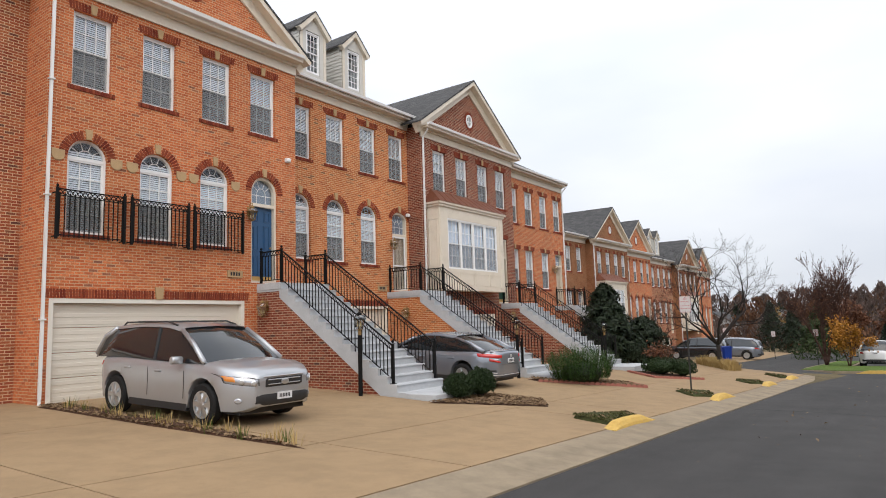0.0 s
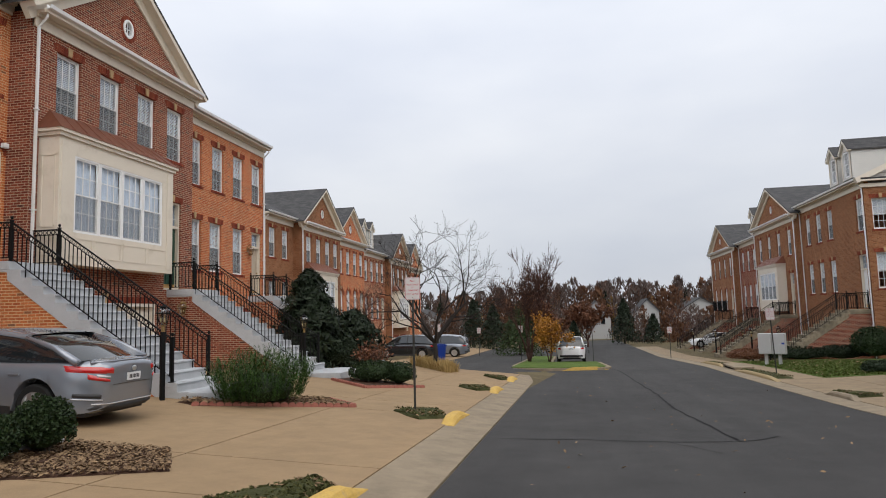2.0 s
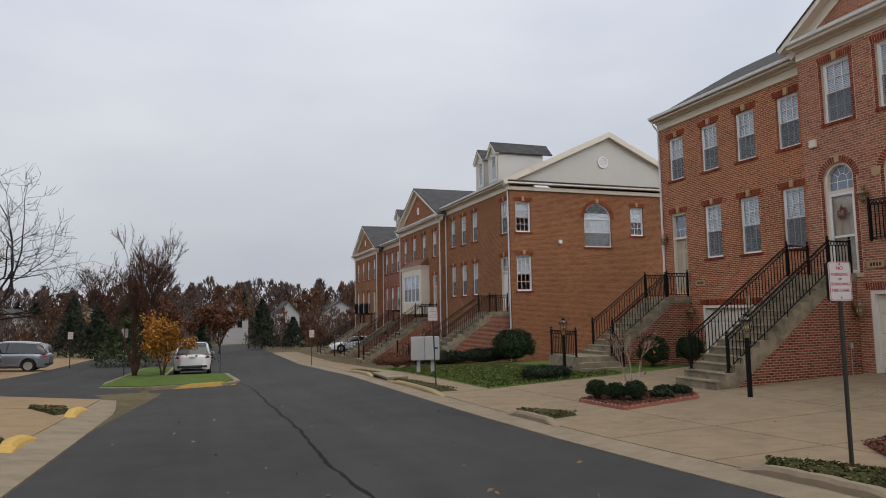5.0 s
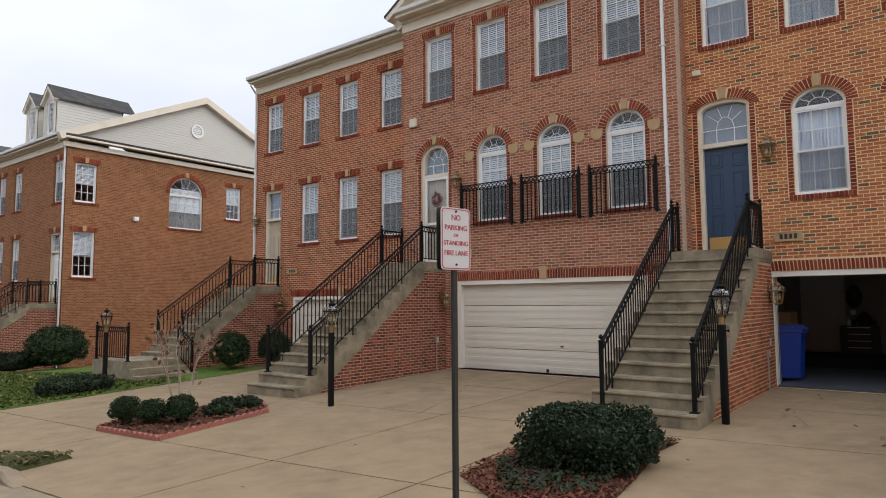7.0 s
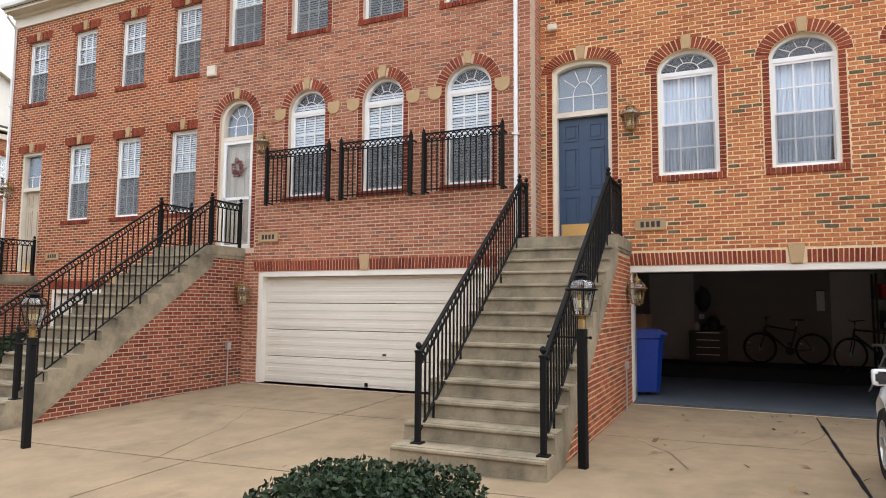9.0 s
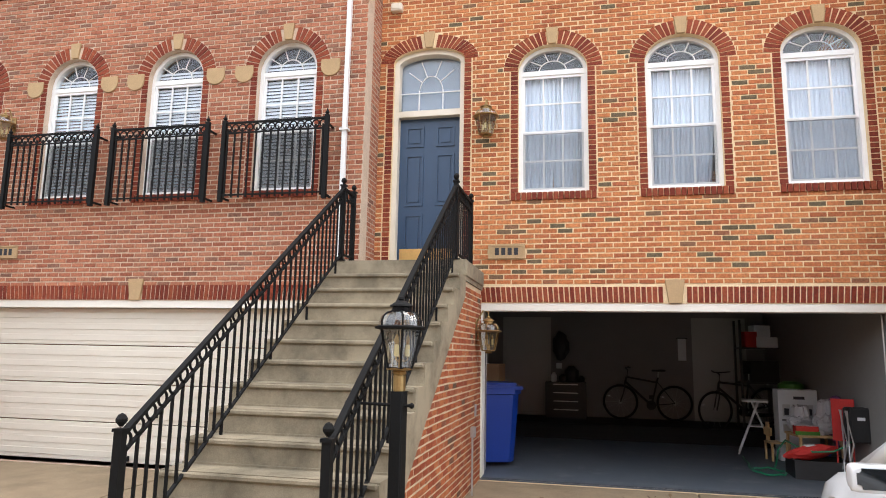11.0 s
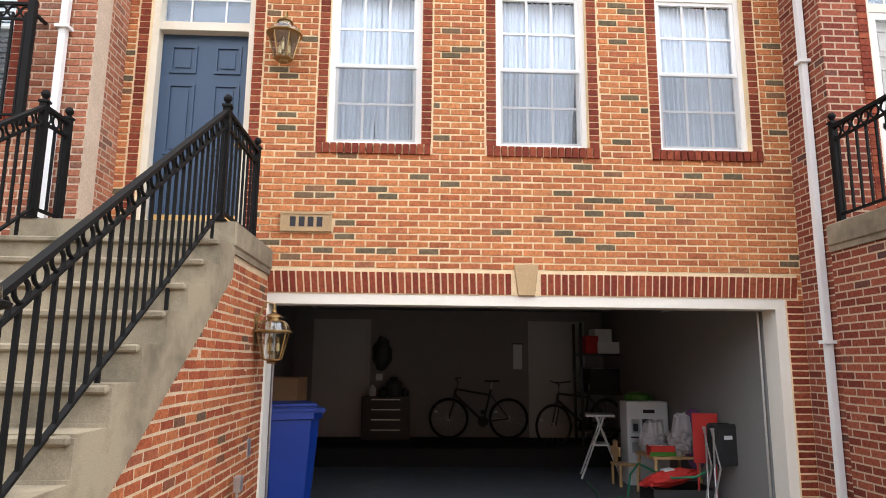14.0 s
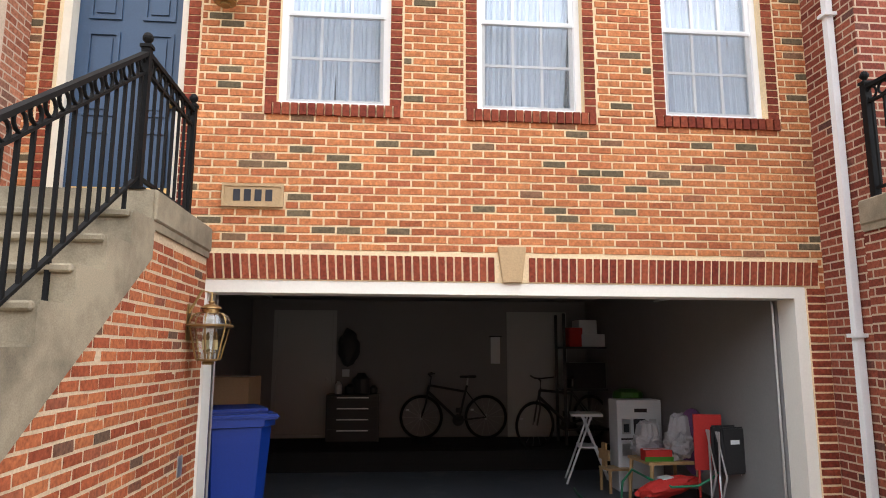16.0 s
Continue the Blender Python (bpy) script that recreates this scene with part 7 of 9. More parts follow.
def rosemary(x, y, seed):
    r = random.Random(seed)
    ob = thing("shrub", "spreading bright green rosemary bush with upright spikes", "shrub", at(x, y, ground_z(x, y)), "shrubs of the front beds")
    bm = bmesh.new()
    for i in range(640):
        a, k = r.uniform(0, 6.28), math.sqrt(r.random())
        base = Vector((math.cos(a) * k * 0.82, math.sin(a) * k * 0.82, 0.05))
        h = (1.12 - 0.35 * k * k) * r.uniform(0.75, 1.1)
        tip = base + Vector((math.cos(a) * k * 0.32 + r.gauss(0, 0.05), math.sin(a) * k * 0.32 + r.gauss(0, 0.05), h))
        for j in range(26):
            t = 0.15 + 0.85 * j / 26
            p = base.lerp(tip, t)
            d = Vector((r.gauss(0, 1), r.gauss(0, 1), 0.7)).normalized() * 0.075
            w = d.cross(Vector((0, 0, 1))).normalized() * 0.011
            bm.faces.new([bm.verts.new(q) for q in (p - w, p + w, p + d)])
    part("foliage", bm, ROSEMARY, ob)["kind"] = "stuff"
    bm = bmesh.new()
    bmesh.ops.create_icosphere(bm, subdivisions=2, radius=1)
    for v in bm.verts:
        v.co = Vector((v.co.x * 0.65, v.co.y * 0.65, 0.3 + v.co.z * 0.35))
    part("inner_growth", bm, CONIFER, ob)


rosemary(-7.45, 20.0, 21)
BED_C = [(-8.3, 26.3), (-6.7, 24.7), (-5.4, 26.2), (-6.6, 27.4), (-8.2, 27.3)]
patch("mulch_bed", BED_C, MULCH, 0.03, 0.05, "mulch bed with shrubs and pink edging", "planting bed")
edging([(-8.3, 26.3), (-6.7, 24.7), (-5.4, 26.2)], False)
shrub("shrub", -7.0, 26.3, (0.75, 0.6, 0.36), 3600, 0.03, BOX_LEAF, "low dark green hedge shrub", 13)
shrub("shrub", -6.2, 26.4, (0.5, 0.5, 0.36), 2400, 0.03, BOX_LEAF, "low dark green hedge shrub", 14)
bare_tree(-7.1, 26.7, "leafless russet bush with thin stems", 31, 0.25, 0.03, 0.5, 4, 0.5, 0.3, 6, 0.004, 4, TWIG, True, RUSSET, 500)
KERB_GRASS = [[(-4.45, 12.75), (-3.55, 12.4), (-3.5, 13.7), (-3.85, 14.05)], [(-4.75, 20.5), (-4.0, 19.5), (-3.55, 20.0), (-3.9, 20.9)], [(-4.6, 27.4), (-3.9, 26.5), (-3.55, 27.0), (-3.9, 27.9)], [(-4.6, 33.1), (-3.7, 31.6), (-3.55, 32.2), (-3.8, 33.2)], [(6.02, 26.6), (6.2, 26.35), (6.85, 26.45), (6.25, 27.8), (6.04, 27.7)], [(6.02, 20.5), (6.1, 19.3), (6.95, 19.2), (6.8, 20.3), (6.35, 21.0)], [(6.02, 33.2), (6.65, 32.95), (6.5, 36.5), (6.12, 39.2), (6.02, 36)], [(6.02, 41.0), (6.5, 41.2), (6.4, 45.5), (6.02, 46)]]
for i, o in enumerate(KERB_GRASS):
    patch("grass_patch", o, TURF, 0.04, 0.07, "mounded patch of grass at the kerb", "grass", rough=0.03)
    litter("grass_blades", o, 1400 if i in (0, 5) else 500, 0.035, BLADE_OLD, "short grass blades on the kerb patch", 60 + i, 0.09, 1.2)
    litter("dry_leaves", o, 60, 0.045, DRY, "dry leaves on the kerb patch", 80 + i, 0.1)


def kerb_hump(pts, label="worn yellow-painted kerb end with chipped paint", material=None, h=0.13, w=0.13):
    """A rounded, chipped length of raised kerb along the points."""
    bm = bmesh.new()
    rows = []
    n = 14
    for i in range(n + 1):
        t = i / n * (len(pts) - 1)
        j = min(len(pts) - 2, int(t))
        x, y = (pts[j][c] + (pts[j + 1][c] - pts[j][c]) * (t - j) for c in (0, 1))
        k = min(1, 4 * min(i, n - i) / n + 0.08)
        g = ground_z(x, y)
        e = noise.noise((x * 6, y * 6, 2)) * 0.02
        rows.append([bm.verts.new((x + dx * w + e, y + e, g - 0.05 + (z * h * k + (0.05 if z else 0)) + (e * 0.6 if z else 0))) for dx, z in ((-1, 0), (-0.9, 0.6), (-0.6, 0.95), (0, 1.0), (0.6, 0.85), (1.0, 0.35), (1.25, 0))])
    for a, b in zip(rows, rows[1:]):
        for i in range(len(a) - 1):
            bm.faces.new((a[i], a[i + 1], b[i + 1], b[i]))
    bm.faces.new(rows[0])
    bm.faces.new(rows[-1][::-1])
    tagged(part("kerb", bm, material or YELLOW, None), label, "kerb", kind="structure")


for y0, y1 in ((11.9, 14.0), (19.1, 21.0), (26.2, 27.9), (31.3, 33.2)):
    kerb_hump([(-3.38, y0), (-3.44, (y0 + y1) / 2), (-3.38, y1)])
for y0, y1 in ((25.5, 27.8), (18.7, 21.0), (32.0, 38.4), (40.6, 46.2)):
    kerb_hump([(5.93, y0), (5.97, (y0 + y1) / 2), (5.93, y1)], "weathered raised kerb at the grass", KERB if y0 < 30 else YELLOW_FADED)
for i in range(60):
    rr = random.Random(700 + i)
    t, s = rr.random(), rr.random()
    tuft(-8.2 + 2.4 * t, 36.8 - 3.2 * t + rr.uniform(-0.5, 0.7), 0.3, 0.55, 60, STRAW, "ornamental_grass", "tall dry yellow ornamental grass", "grass", 700 + i, 0.012)
conifer(-11.0, 31.4, 3.1, 1.5, "dark dense spreading conifer beside the steps", 41, n=5200, blunt=0.5, leaf=0.15)
conifer(-11.9, 33.2, 3.9, 1.5, "dark dense conifer beside the steps", 42, n=5200, blunt=0.55, leaf=0.15)
conifer(-9.9, 33.0, 2.3, 1.5, "low dark spreading conifer before the far houses", 40, n=4200, blunt=0.45, leaf=0.15)
shrub("shrub", -9.9, 31.4, (0.8, 0.8, 0.55), 2600, 0.05, CONIFER, "low spreading dark evergreen shrub", 15)
bare_tree(-9.6, 34.2, "leafless small brown tree before the far houses", 33, 0.9, 0.06, 1.1, 5, 0.5, 0.35, 4, 0.005, 3, TWIG)
bare_tree(-6.9, 35.0, "tall leafless dark tree with reaching thin branches", 37, 1.2, 0.11, 2.1, 6, 0.74, 0.3, 6, 0.006, 4, DARK_BARK)

# the planted island
ISLAND = [(-4.6, 42.2), (-2.6, 40.9), (0.4, 41.3), (0.8, 42.6), (0.5, 49.6), (-2.4, 50.0), (-2.5, 62), (-4.4, 62)]


def road_patch(name, outline, material, h, label, category):
    bm = bmesh.new()
    v = [bm.verts.new((x, y, road_z(y) - 0.05)) for x, y in outline]
    f = bm.faces.new(v)
    r = bmesh.ops.extrude_face_region(bm, geom=[f])
    bmesh.ops.translate(bm, vec=(0, 0, h + 0.05), verts=[q for q in r["geom"] if isinstance(q, bmesh.types.BMVert)])
    bmesh.ops.triangulate(bm, faces=bm.faces[:])
    return tagged(part(name, bm, material, None), label, category, kind="structure")


road_patch("kerb", ISLAND, KERB, 0.14, "pale concrete kerb of the planted island", "kerb")
INNER = [(-4.35, 42.4), (-2.5, 41.2), (0.2, 41.55), (0.55, 42.7), (0.28, 49.3), (-2.6, 49.8), (-2.7, 61.8), (-4.2, 61.8)]
road_patch("grass_island", INNER, GRASS, 0.17, "leaf-strewn grass of the planted island", "grass")
kerb_hump([(-1.6, 41.0), (-0.6, 41.1), (0.5, 41.4)], h=0.17, w=0.1)
bare_tree(-3.9, 50.5, "large leafless vase-shaped russet tree on the island", 51, 0.7, 0.075, 1.85, 7, 0.3, 0.5, 11, 0.008, 4, TWIG, True, RUSSET, 2600, z=road_z(50.5) + 0.15, leaf_s=0.05)
bare_tree(-2.6, 50.0, "small tree with orange autumn leaves on the island", 52, 0.6, 0.05, 0.9, 4, 0.7, 0.2, 5, 0.006, 3, TWIG, True, ORANGE_LEAF, 3200, z=road_z(50) + 0.15, leaf_s=0.075)
conifer(-5.6, 64, 4.6, 2.3, "broad green pine beyond the island", 43, PINE, 4200, leaf=0.16)
conifer(-1.0, 66, 3.0, 1.0, "small dark conifer beyond the island", 44, CONIFER, 1800, leaf=0.14)

# right beds
BED_1 = [(7.98, 28.2), (8.0, 26.4), (10.25, 26.8), (10.7, 27.5), (9.5, 28.5), (8.5, 28.5)]
patch("mulch_bed", BED_1, MULCH, 0.03, 0.07, "dark mulch bed with a pink scalloped edging", "planting bed")
litter("dry_leaves", BED_1, 900, 0.04, RED_MULCH, "red-brown mulch chips on the bed", 6, 0.1)
edging(BED_1, True)
for i, (x, y, r0) in enumerate(((8.35, 28.05, 0.25), (8.5, 27.5, 0.225), (8.8, 27.15, 0.25))):
    shrub("shrub", x, y, (r0, r0, r0 * 0.92), 3000, 0.018, BOX_LEAF, "small clipped round boxwood ball in the bed", 100 + i, base=ground_z(x, y) + 0.06)
for i, (x, y) in enumerate(((9.5, 27.15), (9.95, 27.6), (9.25, 28.0), (10.2, 27.35))):
    shrub("shrub", x, y, (0.26, 0.26, 0.11), 700, 0.03, YEW_LEAF, "low loose broad-leaved evergreen in the bed", 110 + i, base=ground_z(x, y) + 0.05)
bare_tree(9.15, 27.75, "multi-stemmed crepe myrtle with smooth tan bark", 61, 0.75, 0.028, 0.42, 4, 0.34, 0.35, 6, 0.004, 3, PALE_BARK, True, RUSSET, 90)
BED_2 = [(8.45, 21.35), (7.75, 20.4), (7.85, 19.5), (8.8, 19.6), (10.5, 19.9), (11.1, 19.85), (10.9, 20.7), (9.9, 21.45)]
patch("mulch_bed", BED_2, MULCH, 0.02, 0.03, "red mulch bed with trailing ivy round a hedge", "planting bed")
litter("mulch_chips", BED_2, 5200, 0.028, RED_MULCH, "red-brown mulch chips and leaves", 7, 0.05, 0.5)
litter("ivy_leaves", [(8.0, 20.5), (8.4, 19.75), (9.8, 19.8), (11.0, 19.9), (10.6, 20.7), (9.0, 21.25)], 1500, 0.036, YEW_LEAF, "trailing green ivy leaves round the hedge", 8, 0.08, 0.6)
shrub("shrub", 9.45, 20.3, (0.6, 0.68, 0.33), 15000, 0.022, YEW_LEAF, "clipped boxy dark green hedge beside the steps", 120, boxy=0.75, base=ground_z(9.45, 20.3) - 0.02)
shrub("shrub", 13.9, 44.2, (1.05, 1.05, 0.85), 5200, 0.05, BOX_LEAF, "large rounded dark evergreen beside the flank wall", 121)
shrub("shrub", 12.6, 45.0, (1.5, 0.5, 0.4), 3000, 0.05, CONIFER, "low dark hedge under the wall", 122)
shrub("shrub", 11.0, 46.6, (1.6, 0.7, 0.4), 3000, 0.05, CONIFER, "low dark hedge beside the lawn", 123)
shrub("shrub", 8.7, 47.5, (1.2, 0.8, 0.35), 2600, 0.05, RUSSET, "low russet shrub beside the pavement", 124)
shrub("shrub", 9.9, 33.4, (0.85, 0.42, 0.22), 3200, 0.03, YEW_LEAF, "low clipped hedge at the edge of the lawn", 125, boxy=0.6)
shrub("shrub", 14.2, 33.6, (0.55, 0.5, 0.55), 3600, 0.035, BOX_LEAF, "dark round shrub beside the steps", 126)
shrub("shrub", 15.6, 33.4, (0.5, 0.45, 0.5), 3200, 0.035, BOX_LEAF, "dark round shrub under the landing", 127)
litter("grass_blades", [(7.55, 32.7), (12.3, 32.7), (12.0, 45), (7.55, 45)], 15000, 0.055, BLADE, "short lawn grass", 9, 0.05, 1.4)
litter("dry_leaves", [(7.55, 32.7), (12.3, 32.7), (12.0, 45), (7.55, 45)], 500, 0.05, DRY, "fallen leaves on the lawn", 10, 0.08)
litter("dry_leaves", [(6.0, 13.0), (17.0, 13.0), (17.0, 24.5), (6.0, 24.5)], 40, 0.035, DRY, "a few fallen leaves on the concrete", 14, 0.035)
litter("dry_leaves", [(-2.0, 5.0), (4.4, 5.0), (4.4, 40), (-2.0, 40)], 60, 0.035, DRY, "a few fallen leaves on the asphalt", 15, 0.01)

dr = thing("storm_drain", "concrete storm drain with a dark slot in the kerb", "drain", at(5.9, 39.5, ground_z(5.9, 39.5)))
part("drain_top", boxes((-0.05, 0.75, -1.2, 1.2, 0.1, 0.17)), KERB, dr)
# solid black block in place of the shade inside the slot
part("drain_throat_shade", boxes((0.02, 0.7, -1.1, 1.1, -0.1, 0.098)), RUBBER_AND_SHADE, dr, "black block standing for the shade in the opening under the slab")
for y in (-1.2, 1.08):
    part("drain_cheek", boxes((-0.04, 0.74, y, y + 0.12, -0.1, 0.098)), KERB, dr)

# ---------------------------------------------------------------- cracks in the road


def crack(pts, w, label="dark sealed crack across the asphalt", shake=0.025):
    r = random.Random(int(abs(pts[0][0] * 100 + pts[0][1])))
    fine = []
    for p, q in zip(pts, pts[1:]):
        k = max(2, int(math.dist(p, q) / 0.25))
        fine += [(p[0] + (q[0] - p[0]) * i / k + r.gauss(0, shake), p[1] + (q[1] - p[1]) * i / k + r.gauss(0, shake)) for i in range(k)]
    fine.append(pts[-1])
    bm = bmesh.new()
    rows = []
    for i, p in enumerate(fine):
        a, b = fine[max(0, i - 1)], fine[min(len(fine) - 1, i + 1)]
        d = Vector((b[0] - a[0], b[1] - a[1])).normalized()
        k = w * r.uniform(0.5, 1.3)
        n = Vector((-d.y, d.x)) * k
        rows.append([bm.verts.new((p[0] + s * n.x, p[1] + s * n.y, ground_z(p[0], p[1]) + (0.006 if p[0] < 5.3 else 0.026))) for s in (-1, 1)])
    for a, b in zip(rows, rows[1:]):
        bm.faces.new((a[0], a[1], b[1], b[0]))
    tagged(part("road_crack", bm, TAR, None), label, "crack", kind="structure")


crack([(1.46, 18.6), (1.38, 20.3), (1.2, 23.6), (1.28, 27.5), (1.06, 39.4), (0.73, 42.4)], 0.03)
crack([(-2.3, 18.3), (-1.0, 18.4), (0.16, 18.3), (1.2, 18.4), (1.8, 18.7), (2.24, 19.2)], 0.018)
crack([(0.4, 18.3), (0.75, 17.6), (0.95, 17.2)], 0.008)
crack([(13.4, 19.2), (14.2, 18.6), (14.6, 17.6), (15.9, 17.2)], 0.003, "thin dark crack across the driveway")
crack([(11.2, 24.2), (12.6, 24.6), (14.4, 25.4)], 0.005, "thin dark crack across the driveway")
crack([(8.2, 17.3), (13.0, 17.3), (16.2, 17.302)], 0.02, "dark weedy open joint in the driveway", 0.003)
crack([(14.35, 19.6), (13.6, 19.0), (12.9, 18.75)], 0.004, "thin dark crack across the driveway")

litter("fallen_leaves", [(11.4, 17.5), (16.7, 17.5), (16.7, 19.4), (12.9, 19.3)], 16, 0.05, DRY, "a few dry leaves strewn over the driveway", 91, 0.03)
litter("fallen_leaves", [(-2.4, 8.0), (5.0, 8.0), (5.0, 30.0), (-2.4, 30.0)], 60, 0.04, DRY, "a few dry leaves strewn over the road", 92, 0.008)

# ---------------------------------------------------------------- signs, mailboxes, bins


def words(parent, text, x, z, size, material, y=-0.006):
    cu = bpy.data.curves.new("sign_word", "FONT")
    cu.body, cu.size, cu.align_x, cu.extrude = text, size, "CENTER", 0.0015
    tmp = bpy.data.objects.new("sign_word", cu)
    scene.collection.objects.link(tmp)
    me = bpy.data.meshes.new_from_object(tmp.evaluated_get(bpy.context.evaluated_depsgraph_get()))
    bpy.data.objects.remove(tmp)
    me.materials.clear()
    me.materials.append(material)
    return put("lettering", me, parent, Matrix.Translation((x, y, z)) @ pose(0, 0, 0, 90))


def fire_sign(x, y, h, turn, label, lettered=True, lean=(0, 0), w=0.31, hh=0.46):
    ob = thing("street_sign", label, "sign", pose(x, y, ground_z(x, y), lean[0], lean[1], turn), "no-parking signs")
    bm = boxes((-0.022, 0.022, -0.018, 0.018, -0.3, h - 0.02))
    bmesh.ops.bevel(bm, geom=[e for e in bm.edges if abs(e.verts[0].co.z - e.verts[1].co.z) > 1], offset=0.006, segments=1, affect="EDGES")
    part("post", bm, POST, ob)
    bm = bmesh.new()
    o = []
    for cx2, cz, a0 in ((w / 2 - 0.03, h - hh + 0.03, -90), (w / 2 - 0.03, h - 0.03, 0), (-w / 2 + 0.03, h - 0.03, 90), (-w / 2 + 0.03, h - hh + 0.03, 180)):
        o += [(cx2 + 0.03 * math.cos(radians(a0 + k)), cz + 0.03 * math.sin(radians(a0 + k))) for k in (0, 30, 60, 90)]
    prism(bm, o, -0.026, -0.02)
    back = bmesh.new()
    prism(back, o, 0.02, 0.026)
    part("rear_plate", back, POST, ob, "bare grey plate on the far side of the post")
    plate = part("sign_plate", bm, SIGN_WHITE, ob, "white plate with red lettering")
    if lettered:
        bm = bmesh.new()
        outline_frame(bm, [(p[0] * 0.95, (p[1] - h + hh / 2) * 0.965 + h - hh / 2) for p in o], 0.006, -0.0285, -0.026)
        part("red_border", bm, SIGN_RED, plate)
        for text, dz, s in (("NO", 0.095, 0.06), ("PARKING", 0.17, 0.055), ("OR", 0.22, 0.034), ("STANDING", 0.285, 0.05), ("FIRE LANE", 0.36, 0.053)):
            words(plate, text, 0, h - dz, s, SIGN_RED, -0.0275)
        for z in (h - hh + 0.04, h - 0.028):
            bm = bmesh.new()
            tube(bm, [(0, -0.034, z), (0, -0.02, z)], 0.009, 8)
            part("bolt", bm, INK, plate)
    return ob


fire_sign(6.77, 20.11, 2.5, -11, "white no-parking sign with red letters on a dark post", hh=0.47, w=0.3)
fire_sign(-4.25, 20.3, 2.78, 8, "white no-parking sign with red letters on a dark post")
fire_sign(6.55, 34.7, 2.6, -20, "white no-parking sign beside the lawn", lean=(0, -2))
fire_sign(-4.5, 51.5, 2.4, 0, "white no-parking sign on the island")
fire_sign(5.6, 56.0, 2.2, 0, "white no-parking sign by the far pavement")
fire_sign(-9.2, 47.0, 2.3, 0, "white no-parking sign by the far lane")
fire_sign(-8.8, 62.0, 2.3, 0, "white no-parking sign by the far lane")
fire_sign(0.1, 49.4, 2.3, 90, "edge-on street sign on the island kerb")


BOX_GREY = plain("grey_mailbox_paint", (0.42, 0.42, 0.41), 0.5, vary=0.06)


def mailbox_cluster(x, y, turn):
    ob = thing("mailbox", "pair of grey cluster mailboxes on pedestals", "mailbox", pose(x, y, ground_z(x, y), 0, 0, turn))
    for s in (-1, 1):
        bm = boxes((s * 0.29 - 0.07, s * 0.29 + 0.07, -0.07, 0.07, -0.1, 0.55), (s * 0.29 - 0.14, s * 0.29 + 0.14, -0.14, 0.14, -0.05, 0.03))
        part("pedestal", bm, BOX_GREY, ob)
        bm = boxes((s * 0.29 - 0.28, s * 0.29 + 0.28, -0.22, 0.22, 0.55, 1.5))
        bmesh.ops.bevel(bm, geom=bm.edges[:], offset=0.015, segments=1, affect="EDGES")
        b2 = part("cabinet", bm, BOX_GREY, ob)
        for i in range(2):
            for j in range(4):
                cx2, cz = s * 0.29 - 0.13 + 0.26 * i, 0.68 + 0.215 * j
                part("box_door", boxes((cx2 - 0.118, cx2 + 0.118, -0.228, -0.218, cz - 0.097, cz + 0.097)), BOX_GREY, b2)
    part("blue_mark", boxes((0.42, 0.54, -0.232, -0.222, 1.0, 1.08)), BIN_BLUE, ob)


mailbox_cluster(8.0, 40.3, -25)


def wheeled_bin(x, y, z, turn, label):
    ob = thing("wheeled_bin", label, "bin", pose(x, y, z, 0, 0, turn))
    bm = bmesh.new()
    rows = []
    for zz, hx, hy in ((0.06, 0.21, 0.23), (0.3, 0.225, 0.25), (0.8, 0.255, 0.285), (0.92, 0.26, 0.29), (0.93, 0.285, 0.315), (0.985, 0.285, 0.315)):
        rows.append([bm.verts.new((sx * hx * (1 if abs(sy) < 1 else 0.82), sy * hy * (1 if abs(sx) < 1 else 0.82) if True else 0, zz)) for sx, sy in ((-1, -0.8), (-0.8, -1), (0.8, -1), (1, -0.8), (1, 0.8), (0.8, 1), (-0.8, 1), (-1, 0.8))])
    for a, b in zip(rows, rows[1:]):
        for i in range(8):
            bm.faces.new((a[i], a[(i + 1) % 8], b[(i + 1) % 8], b[i]))
    bm.faces.new(rows[0][::-1])
    bm.faces.new(rows[-1])
    part("tub", bm, BIN_BLUE, ob)
    bm = boxes((-0.3, 0.3, -0.33, 0.33, 0.985, 1.03), (-0.24, 0.24, -0.26, 0.26, 1.03, 1.07))
    bmesh.ops.bevel(bm, geom=bm.edges[:], offset=0.018, segments=2, affect="EDGES")
    lid = part("lid", bm, BIN_BLUE, ob)
    bm = bmesh.new()
    tube(bm, [(-0.2, 0.33, 0.97), (-0.2, 0.4, 0.98), (0.2, 0.4, 0.98), (0.2, 0.33, 0.97)], 0.018, 6)
    part("handle", bm, BIN_BLUE, lid)
    for s in (-1, 1):
        bm = bmesh.new()
        lathe(bm, [(0.1, -0.025), (0.11, 0), (0.1, 0.025)], 14)
        part("wheel", bm, RUBBER_AND_SHADE, ob, m=Matrix.Translation((s * 0.24, 0.26, 0.11)) @ pose(0, 0, 0, 0, 90))
    bm = bmesh.new()
    for i in range(3):
        a = radians(90 + 120 * i)
        p = [(-0.262, 0.09 * math.cos(a + k), 0.62 + 0.09 * math.sin(a + k)) for k in (-0.75, 0.0, 0.6)]
        tube(bm, p, 0.014, 4)
    part("white_arrows", bm, SIGN_WHITE, ob)
    part("white_mark", boxes((-0.262, -0.255, -0.13, 0.13, 0.46, 0.485)), SIGN_WHITE, ob)
    return ob


wheeled_bin(-7.9, 41.0, ground_z(-7.9, 41.0) + 0.02, 30, "blue wheeled recycling bin at the kerb")

